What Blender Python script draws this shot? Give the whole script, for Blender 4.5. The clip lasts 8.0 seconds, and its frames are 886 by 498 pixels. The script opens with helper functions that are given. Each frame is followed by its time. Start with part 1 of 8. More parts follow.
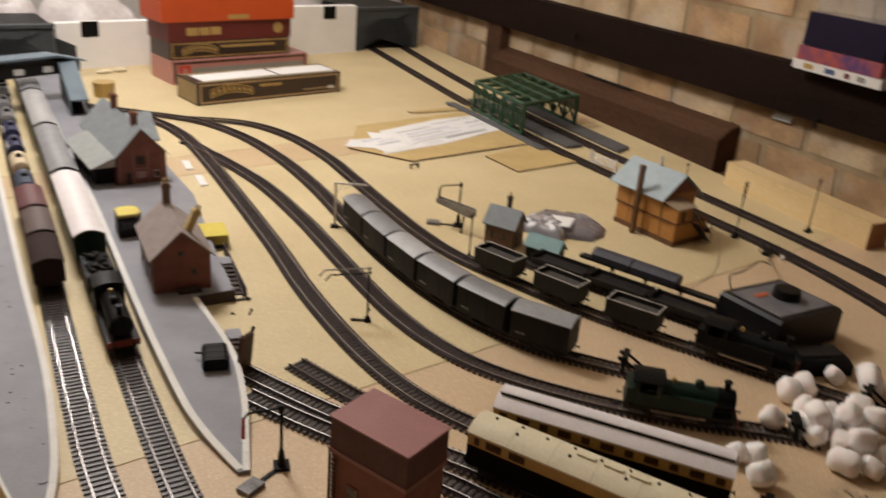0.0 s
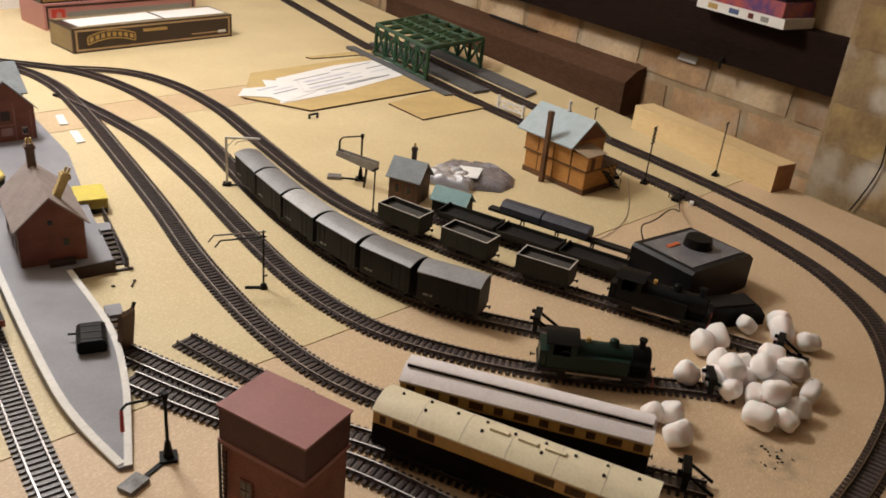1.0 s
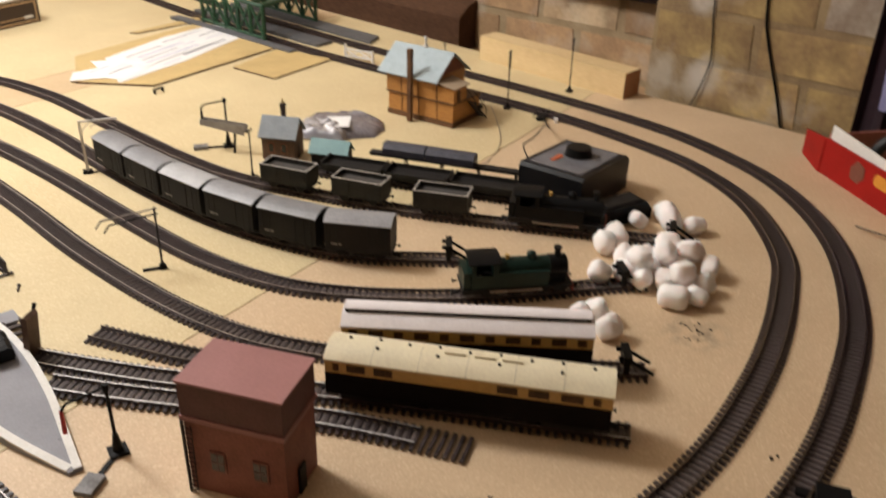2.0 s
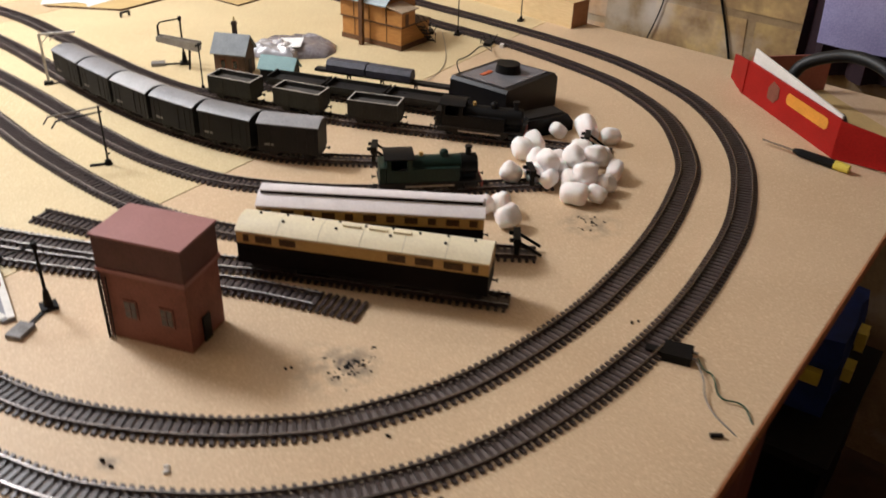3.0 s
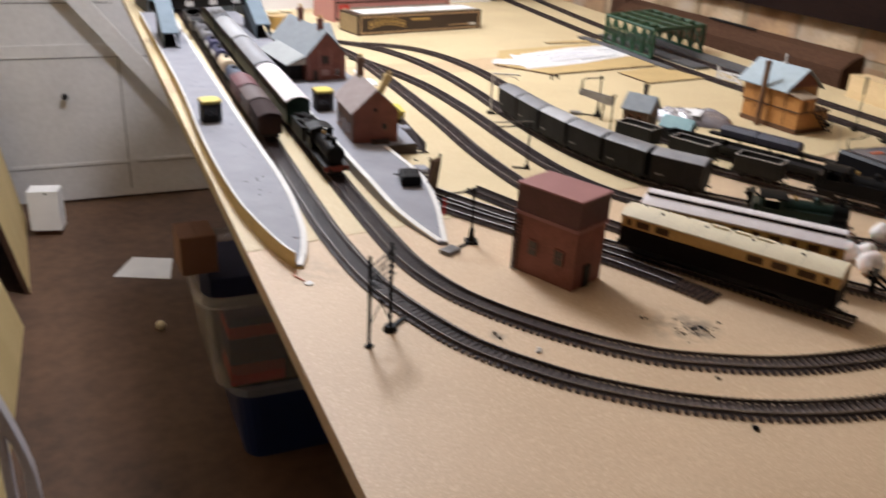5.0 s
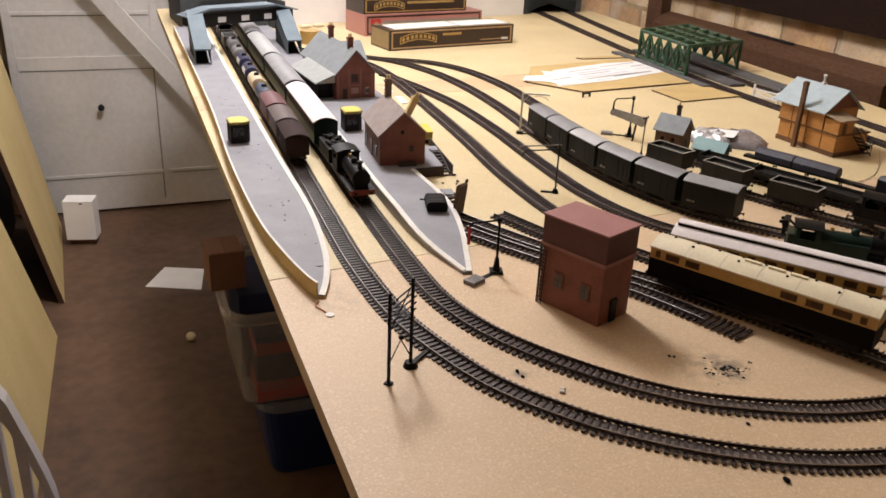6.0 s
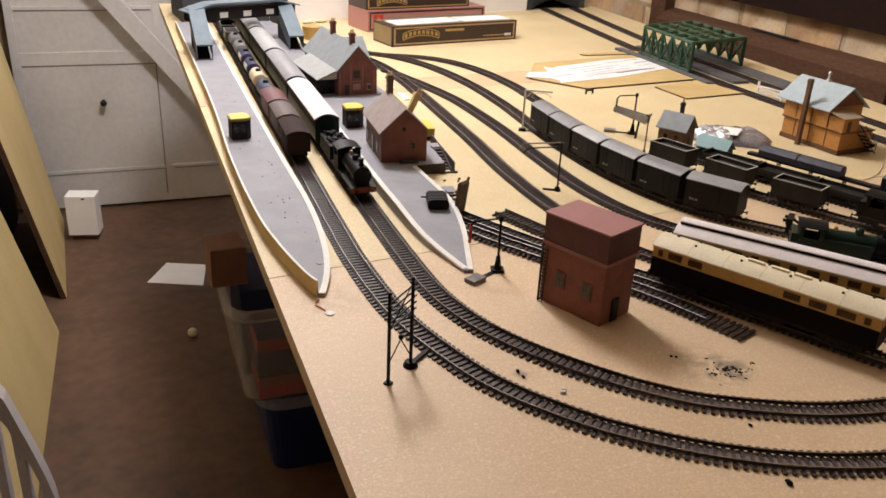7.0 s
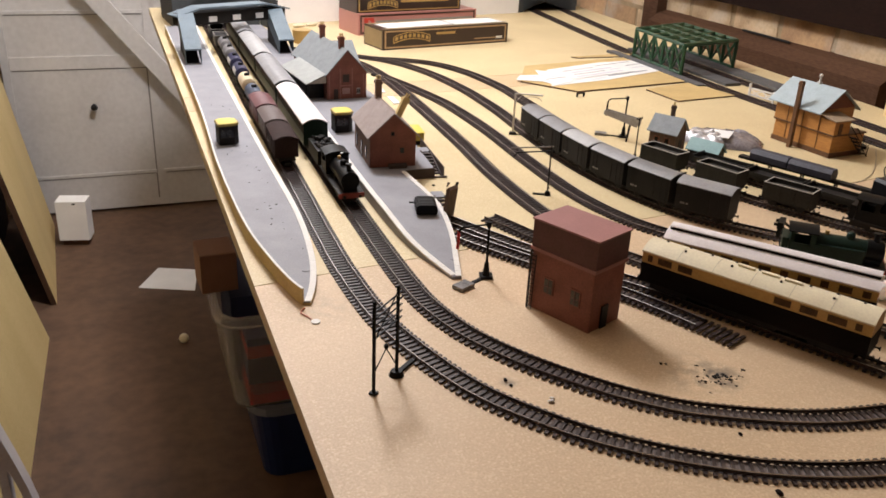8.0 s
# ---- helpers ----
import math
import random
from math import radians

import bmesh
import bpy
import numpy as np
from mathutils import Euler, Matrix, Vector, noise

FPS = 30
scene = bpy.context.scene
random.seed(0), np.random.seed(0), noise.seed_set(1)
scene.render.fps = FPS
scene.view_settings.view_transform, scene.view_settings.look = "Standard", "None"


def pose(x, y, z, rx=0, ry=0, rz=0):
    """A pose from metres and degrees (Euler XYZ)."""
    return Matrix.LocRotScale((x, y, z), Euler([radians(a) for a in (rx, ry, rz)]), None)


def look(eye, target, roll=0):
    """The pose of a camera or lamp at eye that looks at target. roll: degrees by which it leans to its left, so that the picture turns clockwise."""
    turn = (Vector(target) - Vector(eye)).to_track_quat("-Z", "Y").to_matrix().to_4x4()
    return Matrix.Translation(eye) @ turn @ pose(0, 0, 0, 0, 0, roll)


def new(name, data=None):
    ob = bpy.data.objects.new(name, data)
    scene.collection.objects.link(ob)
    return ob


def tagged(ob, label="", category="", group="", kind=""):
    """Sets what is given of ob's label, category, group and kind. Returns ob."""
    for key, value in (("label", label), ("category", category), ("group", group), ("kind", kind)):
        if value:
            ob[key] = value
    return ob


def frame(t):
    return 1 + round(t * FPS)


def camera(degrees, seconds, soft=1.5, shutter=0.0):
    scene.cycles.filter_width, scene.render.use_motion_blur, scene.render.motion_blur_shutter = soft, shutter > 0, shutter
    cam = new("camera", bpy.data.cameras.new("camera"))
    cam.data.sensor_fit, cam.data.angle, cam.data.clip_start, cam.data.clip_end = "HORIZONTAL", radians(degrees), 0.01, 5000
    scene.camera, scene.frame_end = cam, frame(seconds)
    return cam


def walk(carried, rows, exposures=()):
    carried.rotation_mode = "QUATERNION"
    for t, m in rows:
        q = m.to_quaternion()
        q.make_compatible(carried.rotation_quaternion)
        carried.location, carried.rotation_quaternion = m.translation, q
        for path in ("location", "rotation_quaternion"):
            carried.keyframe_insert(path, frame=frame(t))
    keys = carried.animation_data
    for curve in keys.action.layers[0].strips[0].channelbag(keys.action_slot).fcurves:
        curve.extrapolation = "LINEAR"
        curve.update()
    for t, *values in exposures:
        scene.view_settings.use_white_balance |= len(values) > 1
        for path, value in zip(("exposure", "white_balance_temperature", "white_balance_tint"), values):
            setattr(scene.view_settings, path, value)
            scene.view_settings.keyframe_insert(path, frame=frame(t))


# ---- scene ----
cam = camera(55.41, 8.0, soft=1.65, shutter=0.5)
PATH = [
    (0, (-0.0147, -0.5359, 0.4818), (0.4708, 0.2456, 0.0901), 4.87),
    (0.5, (-0.0006, -0.5139, 0.4673), (0.5468, 0.2063, 0.0412), 4.20),
    (1, (0.0280, -0.4890, 0.4724), (0.5894, 0.2102, 0.0297), 5.89),
    (1.5, (-0.0088, -0.4463, 0.4568), (0.6565, 0.1572, 0.0174), 3.20),
    (2, (-0.0294, -0.4499, 0.4475), (0.6554, 0.1041, -0.0260), 1.53),
    (2.2, (-0.0313, -0.4664, 0.4384), (0.6508, 0.0690, -0.0597), 0.90),
    (3.3, (-0.0493, -0.6403, 0.4200), (0.5884, -0.0757, -0.1039), 3.74),
    (3.5, (-0.0551, -0.6774, 0.4106), (0.5454, -0.0839, -0.1253), 4.62),
    (4, (-0.0954, -0.7302, 0.3995), (0.4476, -0.0530, -0.0970), 4.82),
    (4.5, (-0.1464, -0.7403, 0.3827), (0.3096, 0.0183, -0.0827), 4.52),
    (5, (-0.1851, -0.7367, 0.3774), (0.1873, 0.0981, -0.0280), 3.05),
    (5.2, (-0.189, -0.727, 0.385), (0.1555, 0.1251, -0.0090), 3.10),
    (6.3, (-0.164, -0.716, 0.396), (0.1731, 0.1353, -0.0061), 2.70),
    (6.5, (-0.1663, -0.7139, 0.3960), (0.1742, 0.1366, -0.0050), 2.88),
    (7, (-0.1646, -0.7130, 0.3963), (0.1689, 0.1380, -0.0094), 2.81),
    (7.5, (-0.1597, -0.7113, 0.3975), (0.1739, 0.1396, -0.0083), 2.80),
    (8, (-0.1531, -0.7054, 0.3967), (0.1859, 0.1447, -0.0064), 2.65),
]
EXPOSURES = [(0, -0.64, 6250, 12), (1.0, -0.38, 6200, 11), (1.5, -0.21, 6150, 11), (2.2, -0.02, 6050, 11), (3.5, 0.13, 5500, 11), (4.5, -0.04, 5350, 12), (5.0, 0.0, 5500, 13), (6.5, -0.03, 6150, 15), (8.0, 0.01, 5950, 14)]
walk(cam, [(t, look(eye, target, roll)) for t, eye, target, roll in PATH], EXPOSURES)

# ---- light ----
world = bpy.data.worlds.new("world")
scene.world = world
world.use_nodes = True
world.node_tree.nodes["Background"].inputs[0].default_value = (1.0, 0.86, 0.7, 1)
world.node_tree.nodes["Background"].inputs[1].default_value = 0.3


def lamp(name, loc, radius, watts, color):
    d = bpy.data.lights.new(name, "POINT")
    d.shadow_soft_size, d.energy, d.color = radius, watts, color
    o = new(name, d)
    o.location = loc
    return o


lamp("ceiling_bulb", (0.16, 1.04, 1.16), 0.15, 67, (1.0, 0.94, 0.86))
lamp("door_bulb", (0.27, 2.42, 1.22), 0.06, 20, (1.0, 0.96, 0.9))


# ---- materials ----
def mat(name, c1, c2=None, rough=0.6, metal=0.0, scale=40.0, fine=400.0, bump=0.15, mix=0.5, vary=0.0, coat=0.0, stretch=None, spec=0.5, ramp_w=0.14):
    """Two scales of noise between two colours, with fine relief."""
    m = bpy.data.materials.new(name)
    m.use_nodes = True
    nt = m.node_tree
    N, L = nt.nodes, nt.links
    p = N["Principled BSDF"]
    c2 = c2 or tuple(v * 0.78 for v in c1)
    tc = N.new("ShaderNodeTexCoord")
    src = tc.outputs["Object"]
    if stretch:
        mp = N.new("ShaderNodeMapping")
        mp.inputs["Scale"].default_value = stretch
        L.new(src, mp.inputs["Vector"])
        src = mp.outputs[0]
    n1, n2 = N.new("ShaderNodeTexNoise"), N.new("ShaderNodeTexNoise")
    n1.inputs["Scale"].default_value, n1.inputs["Detail"].default_value = scale, 4
    n2.inputs["Scale"].default_value, n2.inputs["Detail"].default_value = fine, 3
    L.new(src, n1.inputs["Vector"])
    L.new(src, n2.inputs["Vector"])
    add = N.new("ShaderNodeMath")
    add.operation = "MULTIPLY_ADD"
    L.new(n2.outputs[0], add.inputs[0])
    add.inputs[1].default_value = mix
    mul = N.new("ShaderNodeMath")
    mul.operation = "MULTIPLY"
    mul.inputs[1].default_value = 1 - mix
    L.new(n1.outputs[0], mul.inputs[0])
    L.new(mul.outputs[0], add.inputs[2])
    ramp = N.new("ShaderNodeValToRGB")
    ramp.color_ramp.elements[0].position, ramp.color_ramp.elements[1].position = 0.5 - ramp_w, 0.5 + ramp_w
    ramp.color_ramp.elements[0].color, ramp.color_ramp.elements[1].color = (*c2, 1), (*c1, 1)
    L.new(add.outputs[0], ramp.inputs[0])
    col = ramp.outputs[0]
    if vary:
        oi = N.new("ShaderNodeObjectInfo")
        hs = N.new("ShaderNodeHueSaturation")
        mr = N.new("ShaderNodeMapRange")
        mr.inputs["To Min"].default_value, mr.inputs["To Max"].default_value = 1 - vary, 1 + vary
        L.new(oi.outputs["Random"], mr.inputs[0])
        L.new(mr.outputs[0], hs.inputs["Value"])
        L.new(col, hs.inputs["Color"])
        col = hs.outputs[0]
    L.new(col, p.inputs["Base Color"])
    p.inputs["Roughness"].default_value, p.inputs["Metallic"].default_value = rough, metal
    p.inputs["Coat Weight"].default_value = coat
    p.inputs["Specular IOR Level"].default_value = spec
    b = N.new("ShaderNodeBump")
    b.inputs["Strength"].default_value, b.inputs["Distance"].default_value = bump, 0.001
    L.new(n2.outputs[0], b.inputs["Height"])
    L.new(b.outputs[0], p.inputs["Normal"])
    return m


def chipboard(name, pale, mid, dark, smudges_and_shade=()):
    """Pressed wood chips: cloudy tone, small flakes in random shades, fine grain."""
    m = mat(name, mid, dark, 0.55, scale=7, fine=520, mix=0.62, bump=0.12, ramp_w=0.13)
    N, L = m.node_tree.nodes, m.node_tree.links
    p = N["Principled BSDF"]
    base = p.inputs["Base Color"].links[0].from_socket
    tc = N["Texture Coordinate"]
    for scale, lo, hi, c, amount in ((520, 0.72, 0.97, pale, 0.42), (360, 0.8, 0.97, dark, 0.4)):
        v = N.new("ShaderNodeTexVoronoi")
        v.inputs["Scale"].default_value = scale
        L.new(tc.outputs["Object"], v.inputs["Vector"])
        mr = N.new("ShaderNodeMapRange")
        mr.inputs["From Min"].default_value, mr.inputs["From Max"].default_value = lo, hi
        mr.inputs["To Max"].default_value = amount
        sep = N.new("ShaderNodeSeparateColor")
        L.new(v.outputs["Color"], sep.inputs[0])
        L.new(sep.outputs[0 if c is pale else 1], mr.inputs[0])
        mx = N.new("ShaderNodeMix")
        mx.data_type = "RGBA"
        L.new(mr.outputs[0], mx.inputs[0])
        L.new(base, mx.inputs[6])
        mx.inputs[7].default_value = (*c, 1)
        base = mx.outputs[2]
    st = N.new("ShaderNodeTexNoise")
    st.inputs["Scale"].default_value, st.inputs["Detail"].default_value = 3.2, 6
    L.new(tc.outputs["Object"], st.inputs["Vector"])
    mr = N.new("ShaderNodeMapRange")
    mr.inputs["From Min"].default_value, mr.inputs["From Max"].default_value = 0.52, 0.72
    mr.inputs["To Max"].default_value = 0.35
    L.new(st.outputs[0], mr.inputs[0])
    mx = N.new("ShaderNodeMix")
    mx.data_type = "RGBA"
    L.new(mr.outputs[0], mx.inputs[0])
    L.new(base, mx.inputs[6])
    mx.inputs[7].default_value = (*dark, 1)
    base = mx.outputs[2]
    # soot smudges rubbed in, and last a painted shade by the platform tip: x, y, radius, strength
    for x, y, r, amount in smudges_and_shade:
        ds = N.new("ShaderNodeVectorMath")
        ds.operation = "DISTANCE"
        ds.inputs[1].default_value = (x, y, 0)
        L.new(tc.outputs["Object"], ds.inputs[0])
        fall = N.new("ShaderNodeMapRange")
        fall.interpolation_type = "SMOOTHSTEP"
        fall.inputs["From Min"].default_value, fall.inputs["From Max"].default_value = r, 0
        fall.inputs["To Max"].default_value = amount
        L.new(ds.outputs["Value"], fall.inputs[0])
        nz = N.new("ShaderNodeTexNoise")
        nz.inputs["Scale"].default_value, nz.inputs["Detail"].default_value = 70, 5
        L.new(tc.outputs["Object"], nz.inputs["Vector"])
        cut = N.new("ShaderNodeMapRange")
        cut.inputs["From Min"].default_value, cut.inputs["From Max"].default_value = 0.40, 0.62
        L.new(nz.outputs[0], cut.inputs[0])
        mul = N.new("ShaderNodeMath")
        mul.operation = "MULTIPLY"
        L.new(fall.outputs[0], mul.inputs[0])
        L.new(cut.outputs[0], mul.inputs[1])
        mx = N.new("ShaderNodeMix")
        mx.data_type = "RGBA"
        L.new(mul.outputs[0], mx.inputs[0])
        L.new(base, mx.inputs[6])
        mx.inputs[7].default_value = (0.07, 0.06, 0.055, 1)
        base = mx.outputs[2]
    L.new(base, p.inputs["Base Color"])
    return m


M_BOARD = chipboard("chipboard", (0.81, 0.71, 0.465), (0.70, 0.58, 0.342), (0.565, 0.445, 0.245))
# same board as the far panels; the warmer light near the front is tinted in
M_BOARDNEAR = chipboard("chipboard_warm_tint", (0.80, 0.655, 0.445), (0.69, 0.52, 0.335), (0.55, 0.395, 0.24), ((0.318, -0.197, 0.034, 0.85), (0.300, -0.185, 0.05, 0.35), (0.65, -0.213, 0.045, 0.55), (0.188, -0.4255, 0.010, 0.95), (0.245, -0.436, 0.014, 0.6), (0.135, -0.152, 0.012, 0.6), (0.01, 0.03, 0.05, 0.25)))
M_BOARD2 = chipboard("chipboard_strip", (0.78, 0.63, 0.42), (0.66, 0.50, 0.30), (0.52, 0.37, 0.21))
M_BOARDEDGE = mat("board_edge", (0.52, 0.20, 0.075), (0.34, 0.125, 0.045), 0.8, scale=60, fine=500)
M_SLEEPER = mat("sleeper_plastic", (0.062, 0.043, 0.042), (0.034, 0.024, 0.023), 0.36, scale=60)
M_WEB = mat("grey_track_web", (0.22, 0.188, 0.18), (0.13, 0.11, 0.105), 0.26, scale=40, spec=0.22)
M_RAIL = mat("rail_side", (0.075, 0.05, 0.045), (0.04, 0.027, 0.025), 0.5, 0.3, scale=30, bump=0.02)
M_RAILTOP = mat("polished_nickel_railhead", (0.40, 0.37, 0.36), (0.25, 0.225, 0.215), 0.24, 1.0, scale=30, bump=0.02)
M_RAILDULL = mat("dull_railhead", (0.50, 0.44, 0.39), (0.30, 0.26, 0.23), 0.42, 0.6, scale=30, bump=0.02)
# the glint on two sidings' railheads is put into this pale, half-matt colour
M_RAILBRIGHT = mat("glint_pale_railhead", (0.85, 0.83, 0.81), (0.7, 0.68, 0.66), 0.55, 0.55, scale=30, bump=0.02)
M_PLAT = mat("platform_grey_card", (0.285, 0.285, 0.318), (0.22, 0.22, 0.248), 0.62, scale=30, fine=600, bump=0.05)
M_WHITE = mat("white_paint", (0.8, 0.78, 0.75), (0.68, 0.66, 0.62), 0.6, scale=30, bump=0.05)
M_CREAMSIDE = mat("cream_yellow_side", (0.72, 0.56, 0.25), (0.55, 0.41, 0.17), 0.7, scale=30)
M_BRICKRED = mat("model_red_brick", (0.285, 0.105, 0.075), (0.185, 0.066, 0.048), 0.7, scale=50, fine=500)
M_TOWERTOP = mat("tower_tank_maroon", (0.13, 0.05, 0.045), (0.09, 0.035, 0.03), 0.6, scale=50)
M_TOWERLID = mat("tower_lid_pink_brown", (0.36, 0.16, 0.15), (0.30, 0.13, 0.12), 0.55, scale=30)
M_SLATE = mat("model_slate", (0.28, 0.31, 0.33), (0.21, 0.23, 0.25), 0.7, scale=60)
M_SLATEBROWN = mat("model_brown_slate", (0.37, 0.31, 0.295), (0.27, 0.222, 0.21), 0.7, scale=60)
M_BLUEGREY = mat("blue_grey_card", (0.15, 0.20, 0.245), (0.11, 0.15, 0.185), 0.6, scale=40)
M_YELLOW = mat("yellow_roof", (0.75, 0.62, 0.08), (0.6, 0.48, 0.06), 0.5, scale=40)
M_BLACK = mat("black_plastic", (0.008, 0.0075, 0.008), (0.0045, 0.0045, 0.0045), 0.45, scale=60, bump=0.05, spec=0.13)
M_BLACKGLOSS = mat("black_gloss", (0.010, 0.010, 0.012), (0.007, 0.007, 0.008), 0.34, scale=60, bump=0.02, spec=0.13)
M_DARK = mat("dark_frame", (0.02, 0.018, 0.017), (0.012, 0.01, 0.01), 0.6, scale=60, spec=0.22)
M_VAN = mat("dark_van_body", (0.018, 0.017, 0.017), (0.011, 0.010, 0.010), 0.55, scale=50, vary=0.2, spec=0.22)
M_VANROOF = mat("grey_van_roof", (0.26, 0.26, 0.275), (0.19, 0.19, 0.20), 0.42, scale=50, vary=0.25)
M_GREENBLACK = mat("dark_green_paint", (0.012, 0.03, 0.022), (0.008, 0.02, 0.015), 0.35, scale=50, spec=0.22)
M_OPEN = mat("dark_grey_wagon", (0.028, 0.027, 0.023), (0.016, 0.015, 0.013), 0.6, scale=50, spec=0.22)
M_OPENIN = mat("weathered_wagon_inside", (0.27, 0.24, 0.21), (0.17, 0.15, 0.13), 0.6, scale=70)
M_BROWN = mat("chocolate_paint", (0.009, 0.006, 0.006), (0.006, 0.004, 0.004), 0.6, scale=40, spec=0.06)
M_CREAM = mat("mustard_cream_paint", (0.55, 0.345, 0.095), (0.45, 0.27, 0.07), 0.4, scale=40)
M_CREAMROOF = mat("cream_coach_roof", (0.82, 0.74, 0.53), (0.70, 0.62, 0.44), 0.45, scale=40)
M_WHITEROOF = mat("white_coach_roof", (0.86, 0.81, 0.82), (0.75, 0.70, 0.71), 0.45, scale=40)
M_COACHWIN = mat("brown_coach_glazing", (0.10, 0.05, 0.018), (0.045, 0.024, 0.01), 0.45, scale=120, bump=0.0, spec=0.2)
M_DULLPANE = mat("dull_pane", (0.09, 0.075, 0.065), (0.05, 0.04, 0.036), 0.25, scale=120, bump=0.0)
M_GLASSDARK = mat("dark_model_glazing", (0.02, 0.018, 0.016), (0.012, 0.011, 0.01), 0.12, scale=40, bump=0.0)
M_WOODSBOX = mat("ochre_timber", (0.52, 0.25, 0.06), (0.37, 0.165, 0.04), 0.55, scale=60, stretch=(1, 1, 6))
M_CANOPY = mat("grey_canopy", (0.34, 0.355, 0.35), (0.27, 0.285, 0.28), 0.6, scale=60)
M_LIGHTBLUE = mat("pale_blue_roof", (0.42, 0.5, 0.54), (0.33, 0.4, 0.43), 0.55, scale=60)
M_LUMBER = mat("planed_pine", (0.78, 0.6, 0.33), (0.66, 0.48, 0.24), 0.6, scale=30, stretch=(1, 0.15, 1))
M_LUMBEREND = mat("shaded_pine_end", (0.4, 0.2, 0.09), (0.3, 0.14, 0.06), 0.75, scale=80)
M_SHELFBEAM = mat("black_oak_beam", (0.024, 0.012, 0.0085), (0.011, 0.006, 0.0045), 0.75, scale=14, stretch=(1, 0.2, 1), spec=0.08)
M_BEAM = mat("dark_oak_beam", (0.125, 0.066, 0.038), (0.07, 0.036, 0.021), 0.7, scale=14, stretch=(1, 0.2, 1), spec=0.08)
M_GREEN = mat("green_painted_bridge", (0.012, 0.066, 0.024), (0.007, 0.035, 0.014), 0.45, scale=80)
M_PAPER = mat("white_paper", (0.82, 0.81, 0.8), (0.74, 0.73, 0.72), 0.8, scale=20, bump=0.02)
M_INK = mat("grey_ink", (0.3, 0.3, 0.34), None, 0.8)
M_CARD = mat("tan_hardboard", (0.60, 0.44, 0.19), (0.48, 0.34, 0.145), 0.75, scale=20)
M_CARDEDGE = mat("hardboard_edge", (0.1, 0.05, 0.025), None, 0.8)
M_FOAM = mat("white_packing_foam", (0.95, 0.90, 0.88), (0.90, 0.83, 0.81), 0.8, scale=60, fine=700, bump=0.2)
M_FOAM.node_tree.nodes["Principled BSDF"].inputs["Subsurface Weight"].default_value = 0.6
M_FOAM.node_tree.nodes["Principled BSDF"].inputs["Subsurface Radius"].default_value = (0.9, 0.7, 0.65)
M_FOAM.node_tree.nodes["Principled BSDF"].inputs["Subsurface Scale"].default_value = 0.008
M_POLY = mat("white_polystyrene", (0.91, 0.90, 0.89), (0.84, 0.83, 0.82), 0.75, scale=20, fine=500)
M_TUNNEL = mat("grey_tunnel_card", (0.06, 0.07, 0.08), (0.04, 0.045, 0.05), 0.7, scale=60)
M_GARAGE = mat("garage_door_paint", (0.67, 0.65, 0.63), (0.58, 0.56, 0.54), 0.55, scale=5, fine=60, bump=0.1)
M_FLOOR = mat("brown_concrete", (0.135, 0.074, 0.040), (0.066, 0.036, 0.021), 0.8, scale=4, fine=26, bump=0.25, mix=0.4)
M_MORTAR = mat("mortar", (0.45, 0.34, 0.20), (0.32, 0.23, 0.13), 0.9, scale=20, fine=300, bump=0.5)
M_BRICKS = mat("pale_wall_brick", (0.64, 0.50, 0.32), (0.42, 0.29, 0.165), 0.85, scale=11, fine=150, bump=0.4, vary=0.22, mix=0.3)
M_BRICKWARM = mat("orange_buff_brick", (0.58, 0.38, 0.20), (0.36, 0.22, 0.12), 0.85, scale=11, fine=150, bump=0.4, vary=0.2, mix=0.3)
M_BRICKPIER = mat("ochre_pier_brick", (0.52, 0.37, 0.15), (0.30, 0.19, 0.09), 0.85, scale=15, fine=110, bump=0.5, vary=0.22, mix=0.3)
M_BRICKGREY = mat("washed_grey_brick", (0.54, 0.46, 0.36), (0.30, 0.23, 0.17), 0.85, scale=12, fine=110, bump=0.5, vary=0.2, mix=0.3)
M_BRICKRUST = mat("rusty_brown_brick", (0.30, 0.17, 0.085), (0.18, 0.10, 0.055), 0.85, scale=13, fine=110, bump=0.5, vary=0.2, mix=0.3)
M_PIERMORTAR = mat("pier_mortar", (0.40, 0.29, 0.15), (0.25, 0.17, 0.09), 0.9, scale=14, fine=200, bump=0.5, mix=0.3)


